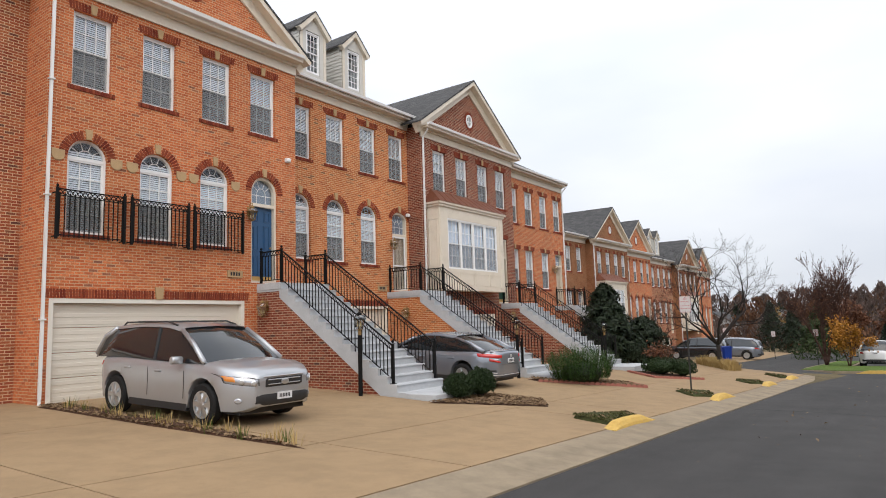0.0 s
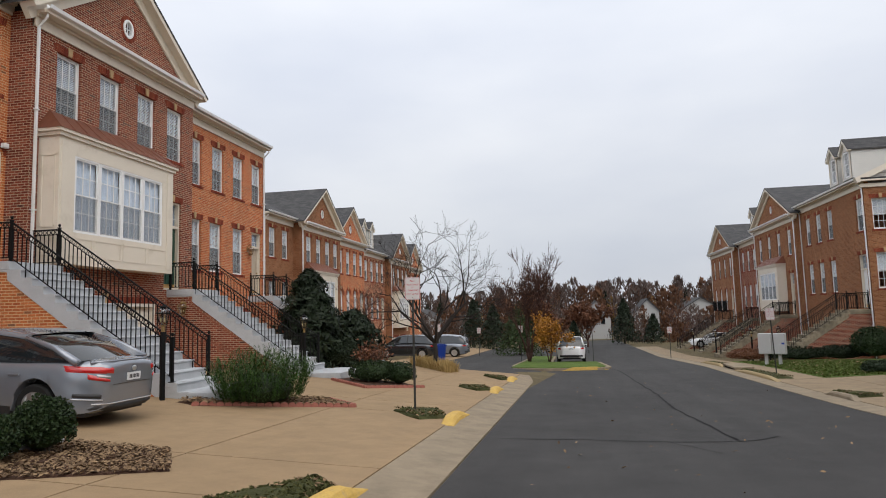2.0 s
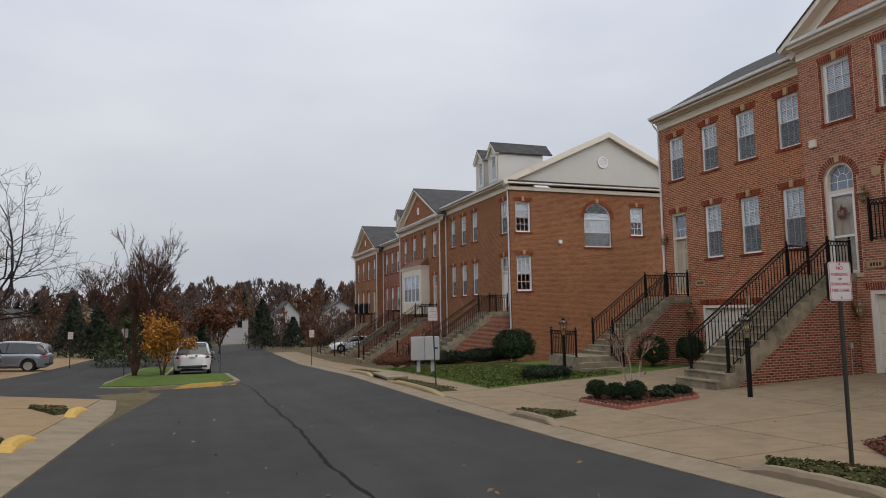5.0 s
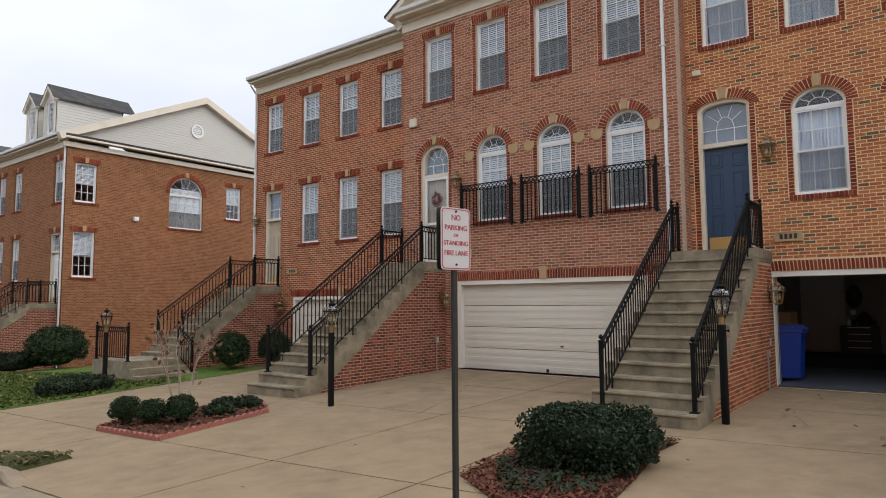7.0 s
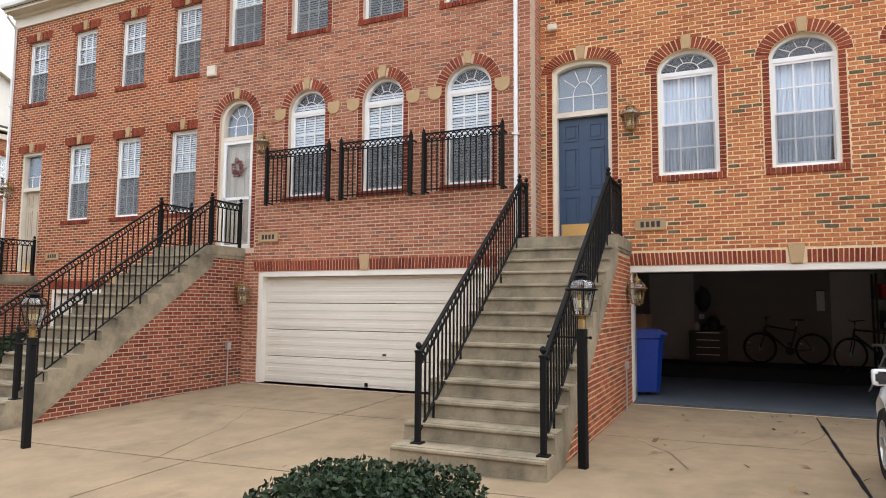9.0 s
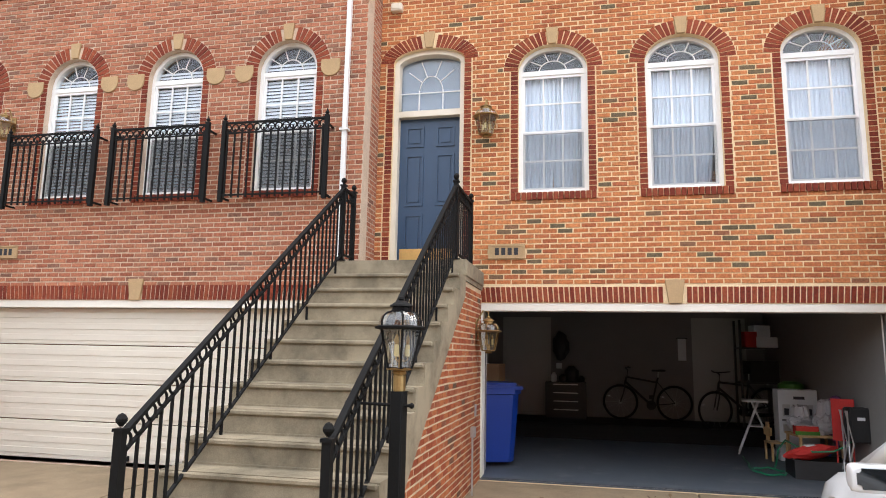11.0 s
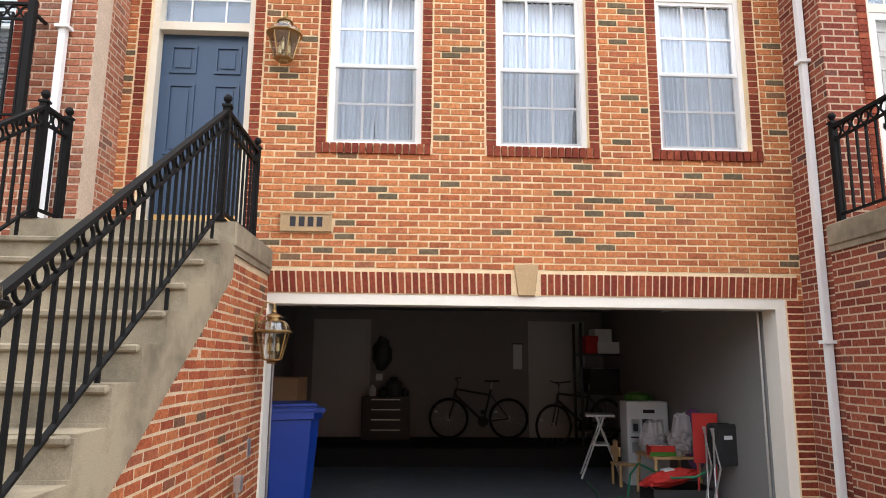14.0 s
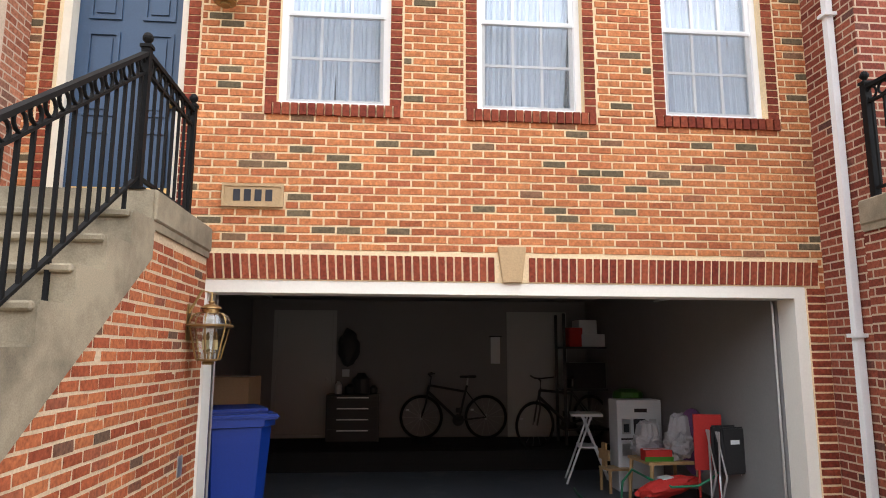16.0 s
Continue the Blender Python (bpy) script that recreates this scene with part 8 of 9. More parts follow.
# ---------------------------------------------------------------- plaques, lanterns and boxes on the walls
LB = [
    (pose(17.15, 19.85, 4.48, 0, 0, RIGHT), 0.9), (pose(16.75, 19.93, 1.58), 0.86),
    (pose(16.54, 27.12, 4.62, 0, 0, RIGHT), 0.8), (pose(16.3, 27.58, 1.55), 0.85),
    (pose(17.0, 36.1, 4.35, 0, 0, RIGHT), 0.8), (pose(16.8, 34.83, 1.4), 0.85),
    (pose(-13.94, 12.5, 5.35, 0, 0, LEFT), 0.85), (pose(-13.5, 12.8, 2.65), 0.9),
    (pose(-15.0, 20.0, 5.2, 0, 0, LEFT), 0.8), (pose(-14.0, 19.68, 2.5), 0.9),
    (pose(-13.6, 26.88, 2.3), 0.9), (pose(-14.9, 33.6, 4.9, 0, 0, LEFT), 0.8),
]
for m, s in LB:
    wall_lantern(m, s)


def plaque(m, label="tan stone plaque with a raised border"):
    ob = thing("plaque", label, "plaque", m)
    part("stone", boxes((-0.245, 0.245, -0.018, 0.0, -0.095, 0.095)), KEYSTONE, ob)
    bm = bmesh.new()
    outline_frame(bm, [(-0.245, -0.095), (0.245, -0.095), (0.245, 0.095), (-0.245, 0.095)], 0.022, -0.028, -0.018)
    part("border", bm, KEYSTONE, ob)
    for i in range(4):
        part("dark_bar", boxes((-0.155 + i * 0.085, -0.1 + i * 0.085, -0.022, -0.018, -0.048, 0.048)), INK, ob)


plaque(pose(17.135, 19.58, 2.925, 0, 0, RIGHT))
plaque(pose(16.53, 27.0, 2.93, 0, 0, RIGHT))
plaque(pose(16.99, 34.3, 2.75, 0, 0, RIGHT))
plaque(pose(-13.93, 12.05, 3.85, 0, 0, LEFT))
plaque(pose(-14.99, 19.4, 3.72, 0, 0, LEFT))


def wall_box(m, label, size=(0.2, 0.12, 0.2), material=None):
    ob = thing("wall_box", label, "wall box", m)
    w, d, h = size
    bm = boxes((-w / 2, w / 2, -d, 0.0, 0, h))
    bmesh.ops.bevel(bm, geom=bm.edges[:], offset=0.012, segments=1, affect="EDGES")
    part("case", bm, material or TRIM, ob)
    part("cover", boxes((-w / 2 + 0.03, w / 2 - 0.03, -d - 0.008, -d, 0.03, h - 0.03)), material or TRIM, ob)


wall_box(pose(16.54, 28.66, 6.52, 0, 0, RIGHT), "cream vent hood on the brick wall", (0.24, 0.08, 0.24))
wall_box(pose(17.15, 21.2, 6.5, 0, 0, RIGHT), "small cream alarm box on the brick wall", (0.17, 0.1, 0.12))
wall_box(pose(-13.94, 13.9, 7.32, 0, 0, LEFT), "small white flood lamp on the brick wall", (0.16, 0.12, 0.12), WHITE)
wall_box(pose(-15.0, 21.0, 6.6, 0, 0, LEFT), "small white flood lamp on the brick wall", (0.16, 0.12, 0.12), WHITE)
wall_box(pose(17.8, 46.2, 5.45, 0, 0, 0), "small white lamp on the flank wall", (0.2, 0.14, 0.2), WHITE)
for m, h in ((pose(16.75, 19.97, 0.0, 0, 0, 180), 0.95), (pose(16.1, 27.6, -0.1, 0, 0, 180), 0.9)):
    ob = thing("conduit_box", "grey electric box on a conduit", "electric box", m)
    part("case", boxes((-0.05, 0.05, 0.0, 0.06, h - 0.14, h)), STEEL, ob)
    bm = bmesh.new()
    tube(bm, [(0, 0.03, -0.1), (0, 0.03, h - 0.14)], 0.012, 6)
    part("conduit", bm, STEEL, ob)

pipe = thing("conduit", "grey steel conduit with a small outlet box on the brick cheek", "conduit", at(16.2, 19.855, 0.0))
bm = bmesh.new()
tube(bm, [(0, 0, -0.02), (0, 0, 0.62)], 0.012, 6)
part("conduit_tube", bm, STEEL, pipe)
bm = boxes((-0.045, 0.045, -0.035, 0.02, 0.62, 0.74))
bmesh.ops.bevel(bm, geom=bm.edges[:], offset=0.008, segments=1, affect="EDGES")
part("outlet_box", bm, STEEL, pipe)

# round-bottomed stones at the springing of the arched windows


def impost_bm():
    bm = bmesh.new()
    prism(bm, [(-0.14, 0.12), (-0.14, 0.0)] + [(-0.14 * math.cos(math.pi * k / 10), -0.13 * math.sin(math.pi * k / 10)) for k in range(1, 10)] + [(0.14, 0.0), (0.14, 0.12)], -0.026, 0.02)
    bmesh.ops.bevel(bm, geom=bm.edges[:], offset=0.006, segments=1, affect="EDGES")
    return bm


for house, us in ((h2, (2.92, 4.68, 6.44)), (l1, (0.93, 2.63, 4.3))):
    for u in us:
        for s in (-1, 1):
            put("impost_stone", shared("impost", "impost_stone", impost_bm, KEYSTONE), house, at(u + s * 0.655, 0, 5.45))

# the stepped foot of the farther flight on the right, and its rail
foot_walk = thing("entry_platform", "concrete platform and side steps at the foot of the flight", "steps", pose(11.6, 34.4, ground_z(11.6, 34.4)))
part("platform", boxes((0, 1.62, 0.0, 1.95, -0.3, 0.52)), STEP, foot_walk)
part("step", boxes((0.0, 1.6, -0.32, 0.002, -0.3, 0.34)), STEP, foot_walk)
part("step", boxes((-0.05, 1.65, -0.66, -0.322, -0.3, 0.17)), STEP, foot_walk)
pr = thing("platform_railing", "black iron railing round the platform", "railing", pose(11.6, 34.4, ground_z(11.6, 34.4)))
rail_run(pr, (0.06, 0.1, 0.52), (0.06, 1.85, 0.52))
rail_run(pr, (1.5, 0.1, 0.52), (1.5, -0.6, 0.1))
lamp_post(10.5, 33.3, ground_z(10.5, 33.3), 1.5, True, 0.7)
lamp_post(-9.3, 19.35, ground_z(-9.3, 19.35), 1.5, True, 0.7, 60)
lamp_post(-9.3, 26.6, ground_z(-9.3, 26.6), 1.5, True, 0.7, 60)
lamp_post(10.9, 49.5, ground_z(10.9, 49.5), 1.5, True, 0.7)
lamp_post(10.9, 58.0, ground_z(10.9, 58.0), 1.5, True, 0.7)

# pale pads before the painted flights
for x0, x1, y0, y1, top in ((-8.62, -7.75, 12.78, 14.95, 0.735), (-8.95, -8.1, 19.68, 21.6, 0.64), (-9.15, -8.2, 26.85, 28.9, 0.39)):
    bm = boxes((x0, x1, y0, y1, top - 0.6, top))
    bmesh.ops.bevel(bm, geom=bm.edges[:], offset=0.015, segments=1, affect="EDGES")
    ob = part("steps_pad", bm, STEP_PAINTED, None)
    tagged(ob, "pale grey painted concrete pad before the steps", "steps")

# ---------------------------------------------------------------- the open garage
GX0, GX1, GY0, GY1, GZ = 17.415, 23.1, 15.025, 20.72, 2.56


def room_piece(name, b, material, label):
    tagged(part(name, boxes(b), material, None), label, "wall", kind="structure")


room_piece("garage_floor", (17.16, GX1, GY0 - 0.01, GY1, -0.2, 0.012), ROOM_FLOOR, "blue-grey painted garage floor with worn patches")
room_piece("garage_wall_back", (GX1, GX1 + 0.1, GY0, GY1, 0.0, GZ), ROOM_WALL, "grey painted garage back wall")
room_piece("garage_wall_left", (GX0, GX1 + 0.1, GY1, GY1 + 0.1, 0.0, GZ), ROOM_WALL, "grey painted garage side wall")
room_piece("garage_wall_right", (GX0, GX1 + 0.1, GY0 - 0.015, GY0, 0.0, GZ), ROOM_WALL, "grey painted garage side wall")
room_piece("garage_ceiling", (GX0, GX1 + 0.1, GY0, GY1, GZ, GZ + 0.03), ROOM_WALL, "grey painted garage ceiling")
# the step is coloured black to stand for the shade deep in the garage
room_piece("garage_step", (21.5, GX1, GY0, GY1, 0.0, 0.29), RUBBER_AND_SHADE, "raised concrete step along the garage back, its shade put in as black")

od = thing("raised_garage_door", "cream sectional garage door raised under the ceiling", "garage door", at(17.45, 17.47, 0))
for i in range(4):
    part("door_section", boxes((0.05 + i * 0.53, 0.56 + i * 0.53, -2.4, 2.4, 2.33, 2.37)), GARAGE_DOOR, od)
for s in (-1, 1):
    bm = bmesh.new()
    tube(bm, [(0.0, s * 2.425, 0.05), (0.0, s * 2.425, 2.1), (0.06, s * 2.425, 2.26), (0.2, s * 2.425, 2.32), (2.6, s * 2.425, 2.34)], 0.012, 5)
    part("track", bm, STEEL, od)
bm = bmesh.new()
tube(bm, [(0.04, -2.42, 2.42), (0.04, 2.42, 2.42)], 0.018, 6)
part("torsion_bar", bm, STEEL, od)
part("opener_rail", boxes((0.1, 3.2, -0.03, 0.03, 2.42, 2.47)), STEEL, od)

for y in (19.84, 15.9):
    ob = thing("inner_door", "white inner door with a knob in the garage back wall", "door", pose(GX1, y, 0.29, 0, 0, RIGHT))
    bm = bmesh.new()
    outline_frame(bm, [(-0.52, 0), (0.52, 0), (0.52, 2.09), (-0.52, 2.09)], 0.06, -0.03, 0.0)
    part("casing", bm, ROOM_DOOR, ob)
    part("door_leaf", boxes((-0.455, 0.455, -0.02, -0.001, 0.065, 2.03)), ROOM_DOOR, ob)
    bm = bmesh.new()
    lathe(bm, [(0.015, 0), (0.03, 0.03), (0.03, 0.05), (0.01, 0.06)], 8)
    part("door_knob", bm, STEEL, ob, m=Matrix.Translation((0.38, -0.02, 0.95)) @ pose(0, 0, 0, 90))

wheeled_bin(18.25, 19.9, 0.012, -70, "large blue wheeled recycling bin inside the garage").scale = (1.22, 1.22, 1.08)


def carton(x, y, z, size, turn, label, material=None):
    ob = thing("carton", label, "box", pose(x, y, z, 0, 0, turn))
    w, d, h = size
    bm = boxes((-w / 2, w / 2, -d / 2, d / 2, 0, h))
    bmesh.ops.bevel(bm, geom=bm.edges[:], offset=0.006, segments=1, affect="EDGES")
    part("box_body", bm, material or CARTON, ob)
    part("tape", boxes((-0.025, 0.025, -d / 2 - 0.001, d / 2 + 0.001, h, h + 0.002)), PLATE, ob)
    return ob


carton(19.4, 20.3, 0.012, (0.6, 0.6, 1.0), 5, "plain brown storage carton by the garage wall")
carton(19.3, 20.15, 1.012, (0.5, 0.5, 0.4), -4, "brown cardboard box on a carton")
wb = carton(20.12, 15.34, 0.012, (0.3, 0.57, 1.09), 0, "white printed appliance carton by the garage wall", PLATE)
for i in range(3):
    wide = (0.11, 0.15, 0.09)[i]
    c0 = 0.17 - 0.17 * i
    part("printed_picture", boxes((-0.1545, -0.1505, c0 - wide / 2, c0 + wide / 2, 0.68, 0.86)), STEEL if i != 1 else INK, wb)
    part("printed_picture", boxes((-0.158, -0.155, c0 - wide * 0.3, c0 + wide * 0.3, 0.7, 0.8)), INK if i != 1 else STEEL, wb)
    part("printed_picture", boxes((-0.1545, -0.1505, c0 - 0.06, c0 + 0.06, 0.42, 0.56)), STEEL, wb)
part("printed_bar", boxes((-0.1545, -0.1505, -0.1, 0.06, 0.94, 0.985)), INK, wb)
part("printed_bar", boxes((-0.1545, -0.1505, -0.26, 0.24, 0.61, 0.63)), INK, wb)

cab = thing("tool_cabinet", "black tool cabinet with drawers against the back wall", "cabinet", pose(22.85, 19.0, 0.29, 0, 0, RIGHT))
part("cabinet_body", boxes((-0.42, 0.42, -0.25, 0.24, 0.0, 0.72)), PLASTIC, cab)
for i in range(4):
    d = part("drawer", boxes((-0.4, 0.4, -0.262, -0.252, 0.04 + i * 0.17, 0.19 + i * 0.17)), PLASTIC, cab)
    part("handle", boxes((-0.25, 0.25, -0.275, -0.262, 0.16 + i * 0.17, 0.175 + i * 0.17)), STEEL, d)
for i, (u, r0, h) in enumerate(((-0.25, 0.06, 0.2), (-0.05, 0.1, 0.16), (0.12, 0.15, 0.34), (0.32, 0.07, 0.14))):
    ob = thing("container", "dark container standing on the tool cabinet", "container", pose(22.85, 19.0 - u, 1.01))
    bm = bmesh.new()
    lathe(bm, [(r0 * 0.8, 0), (r0, 0.02), (r0, h * 0.7), (r0 * 0.6, h * 0.85), (r0 * 0.4, h)], 12)
    part("container_body", bm, PLASTIC if i != 0 else PLATE, ob)


def bicycle(m, paint, label):
    """Local x along the bicycle, z up from the floor."""
    ob = thing("bicycle", label, "bicycle", m)
    R = 0.33
    for x in (-0.53, 0.53):
        bm = bmesh.new()
        n, k, r0 = 32, 6, 0.024
        v = [[bm.verts.new(((R + r0 * math.cos(2 * math.pi * j / k)) * math.cos(2 * math.pi * i / n), r0 * math.sin(2 * math.pi * j / k), (R + r0 * math.cos(2 * math.pi * j / k)) * math.sin(2 * math.pi * i / n))) for j in range(k)] for i in range(n)]
        for i in range(n):
            for j in range(k):
                bm.faces.new((v[i][j], v[(i + 1) % n][j], v[(i + 1) % n][(j + 1) % k], v[i][(j + 1) % k]))
        wh = part("wheel", bm, RUBBER_AND_SHADE, ob, m=at(x, 0, R + 0.024), smooth=True)
        bm = bmesh.new()
        for i in range(14):
            a = 2 * math.pi * i / 14
            tube(bm, [(0, 0.015 * (-1) ** i, 0), ((R - 0.02) * math.cos(a), 0, (R - 0.02) * math.sin(a))], 0.0022, 3)
        lathe(bm, [(0.02, -0.04), (0.02, 0.04)], 8)
        part("spokes", bm, STEEL, wh)
        part("reflector", boxes((R * 0.6, R * 0.75, -0.02, -0.012, 0.1, 0.13)), PLATE, wh)
    seat, bb, head, hub = (-0.22, 0, 0.86), (-0.08, 0, 0.3), (0.40, 0, 0.86), (-0.53, 0, 0.354)
    bm = bmesh.new()
    for a, b, r0 in ((bb, seat, 0.019), (bb, (0.42, 0, 0.76), 0.024), ((-0.19, 0, 0.76), head, 0.02), (head, (0.435, 0, 0.72), 0.022)):
        tube(bm, [a, b], r0, 8)
    for s in (-0.05, 0.05):
        tube(bm, [(bb[0], s * 0.5, bb[2]), (hub[0], s, hub[2])], 0.011, 6)
        tube(bm, [(-0.2, s * 0.4, 0.78), (hub[0], s, hub[2])], 0.009, 6)
        tube(bm, [(0.435, s * 0.6, 0.72), (0.45, s, 0.6), (0.53, s, 0.354)], 0.014, 6)
    part("frame", bm, paint, ob)
    bm = bmesh.new()
    tube(bm, [(-0.22, 0, 0.84), (-0.235, 0, 0.98)], 0.014, 6)
    sp = part("seat_post", bm, STEEL, ob)
    bm = boxes((-0.37, -0.1, -0.03, 0.03, 0.98, 1.02), (-0.37, -0.24, -0.07, 0.07, 0.985, 1.025))
    bmesh.ops.bevel(bm, geom=bm.edges[:], offset=0.012, segments=1, affect="EDGES")
    part("saddle", bm, PLASTIC, sp)
    bm = bmesh.new()
    tube(bm, [(0.39, 0, 0.86), (0.37, 0, 1.0), (0.42, 0, 1.04)], 0.014, 6)
    tube(bm, [(0.34, -0.3, 1.06), (0.42, -0.08, 1.04), (0.42, 0.08, 1.04), (0.34, 0.3, 1.06)], 0.013, 6)
    part("handlebar", bm, PLASTIC, ob)
    bm = bmesh.new()
    lathe(bm, [(0.09, -0.006), (0.095, 0), (0.09, 0.006)], 18)
    cr = part("chainring", bm, PLASTIC, ob, m=Matrix.Translation((bb[0], -0.05, bb[2])) @ pose(0, 0, 0, 90))
    part("pedal", boxes((-0.04, 0.04, 0.12, 0.2, -0.01, 0.01)), PLASTIC, cr)
    return ob


bicycle(pose(22.78, 17.37, 0.29, 0, 0, 90), PLASTIC, "black mountain bicycle standing on the raised step")
bicycle(pose(22.05, 15.72, 0.29, 0, 4, 112), PLASTIC, "dark bicycle leaning in the garage corner")
bicycle(pose(11.5, 55.4, ground_z(11.5, 55.4) + 0.02, 0, 0, 100), PLASTIC, "dark bicycle parked before the far houses")

scroll = thing("wall_calendar", "paper calendar hanging on the garage wall", "calendar", pose(GX1, 16.62, 1.4, 0, 0, RIGHT))
part("sheet", boxes((-0.08, 0.08, -0.01, -0.002, 0.1, 0.55)), PLATE, scroll)
part("roller", boxes((-0.11, 0.11, -0.02, -0.002, 0.55, 0.57)), INK, scroll)
bagw = thing("hanging_bag", "dark bags hanging on the garage wall", "bag", pose(GX1, 19.1, 1.45, 0, 0, RIGHT))
bm = bmesh.new()
bmesh.ops.create_icosphere(bm, subdivisions=3, radius=1)
for v in bm.verts:
    k = 1 + 0.3 * noise.noise(v.co * 2.4)
    v.co = Vector((v.co.x * 0.17 * k, -0.13 + v.co.y * 0.11, 0.3 + v.co.z * 0.3 * k))
part("bag_body", bm, PLASTIC, bagw)
sw = thing("light_switch", "white switch plate on the garage wall", "switch", pose(GX1, 19.15, 1.28, 0, 0, RIGHT))
part("plate", boxes((-0.06, 0.06, -0.012, 0.0, 0, 0.12)), PLATE, sw)

rack = thing("shelf", "dark storage shelves stacked with goods in the corner", "shelf", at(22.3, 15.35, 0.0))
for x in (-0.25, 0.25):
    for y in (-0.35, 0.35):
        part("upright", boxes((x - 0.02, x + 0.02, y - 0.02, y + 0.02, 0.29, 2.3)), PLASTIC, rack)
for z in (0.5, 1.1, 1.75):
    part("shelf_board", boxes((-0.27, 0.27, -0.37, 0.37, z, z + 0.03)), PLASTIC, rack)
for i, (y, z, s, mt) in enumerate(((15.2, 1.78, (0.35, 0.4, 0.2), PLATE), (15.5, 1.78, (0.35, 0.22, 0.3), RED_PLASTIC), (15.3, 1.98, (0.3, 0.3, 0.22), PLATE), (15.3, 1.13, (0.4, 0.55, 0.4), PLASTIC))):
    carton(22.28, y, z, s, 3 * i, "storage box on the corner shelf", mt)

tb = thing("low_table", "small pine play table by the garage wall", "table", pose(19.25, 15.36, 0.012, 0, 0, 3))
part("tabletop", boxes((-0.28, 0.28, -0.3, 0.3, 0.47, 0.5)), PINE_WOOD, tb)
for x in (-0.26, 0.26):
    for y in (-0.26, 0.26):
        bm = bmesh.new()
        tube(bm, [(x * 1.12, y * 1.1, 0), (x, y, 0.47)], 0.018, 6, 0.024)
        part("leg", bm, PINE_WOOD, tb)


def small_chair(m, wood, label):
    ob = thing("small_chair", label, "chair", m)
    part("seat", boxes((-0.15, 0.15, -0.14, 0.14, 0.26, 0.285)), wood, ob)
    for x in (-0.13, 0.13):
        for y in (-0.12, 0.12):
            part("leg", boxes((x - 0.014, x + 0.014, y - 0.014, y + 0.014, 0, 0.26)), wood, ob)
    bm = boxes((-0.15, -0.125, -0.13, 0.13, 0.3, 0.58))
    bmesh.ops.bevel(bm, geom=[e for e in bm.edges if abs(e.verts[0].co.x - e.verts[1].co.x) > 0.01], offset=0.08, segments=4, affect="EDGES")
    part("backrest", bm, wood, ob)


small_chair(pose(20.0, 15.66, 0.012, 0, 0, -82), PINE_WOOD, "small pine play chair on the garage floor")
gc = thing("green_stool", "lime plastic stool top behind the carton", "stool", at(20.5, 15.28, 0.012))
bm = bmesh.new()
lathe(bm, [(0.12, 0.0), (0.15, 0.9), (0.2, 1.1), (0.19, 1.16), (0.1, 1.2)], 16)
part("stool_body", bm, LIME, gc)
st = thing("folding_stand", "white steel folding stand with a flat top", "stand", pose(20.62, 15.82, 0.012, 0, 0, 78))
for s in (-1, 1):
    bm = bmesh.new()
    tube(bm, [(-0.28, s * 0.18, 0), (0.05, s * 0.18, 0.85)], 0.014, 6)
    part("leg", bm, PLATE, st)
    bm = bmesh.new()
    tube(bm, [(0.28, s * 0.2, 0), (-0.05, s * 0.2, 0.85)], 0.014, 6)
    part("leg", bm, PLATE, st)
part("stand_top", boxes((-0.2, 0.2, -0.22, 0.22, 0.85, 0.88)), PLATE, st)
part("shelf_bar", boxes((-0.12, 0.12, -0.2, 0.2, 0.45, 0.47)), PLATE, st)

for i, (x, y, a) in enumerate(((18.28, 15.14, 4), (18.12, 15.135, 12))):
    fc = thing("folding_chair", "folded black camp chair with steel legs leaning on the wall", "chair", pose(x, y, 0.012, 0, 0, a), "folded camp chairs")
    for s in (-1, 1):
        for k in (-1, 1):
            bm = bmesh.new()
            tube(bm, [(k * 0.06, s * 0.2, 0.01), (-k * 0.05, s * 0.13, 0.5), (k * 0.02, s * 0.17, 0.92)], 0.011, 6)
            part("leg", bm, STEEL, fc)
    bm = boxes((-0.03, 0.015, -0.14, 0.14, 0.52, 0.96))
    bmesh.ops.bevel(bm, geom=bm.edges[:], offset=0.015, segments=2, affect="EDGES")
    part("folded_seat", bm, PLASTIC, fc)
    part("tag", boxes((-0.035, -0.0305, -0.05, 0.05, 0.8, 0.84)), PLATE, fc)
rb = thing("red_board", "red folded table top leaning on the garage wall", "board", pose(18.52, 15.19, 0.012, 0, -3, -16))
part("board", boxes((-0.02, 0.02, -0.13, 0.14, 0.5, 1.05), (-0.015, 0.015, -0.1, -0.08, 0.0, 0.5), (-0.015, 0.015, 0.09, 0.11, 0.0, 0.5)), RED_PLASTIC, rb)
pb = thing("boogie_board", "purple rounded foam board leaning on the wall", "board", pose(19.05, 15.08, 0.42, 0, -4, -40))
bm = bmesh.new()
prism(bm, [(0.16 * math.cos(t * math.pi / 10), 0.3 + 0.36 * math.sin(t * math.pi / 10)) for t in range(20)], -0.02, 0.02)
part("board", bm, PURPLE, pb, m=pose(0, 0, 0, 0, 0, 90))
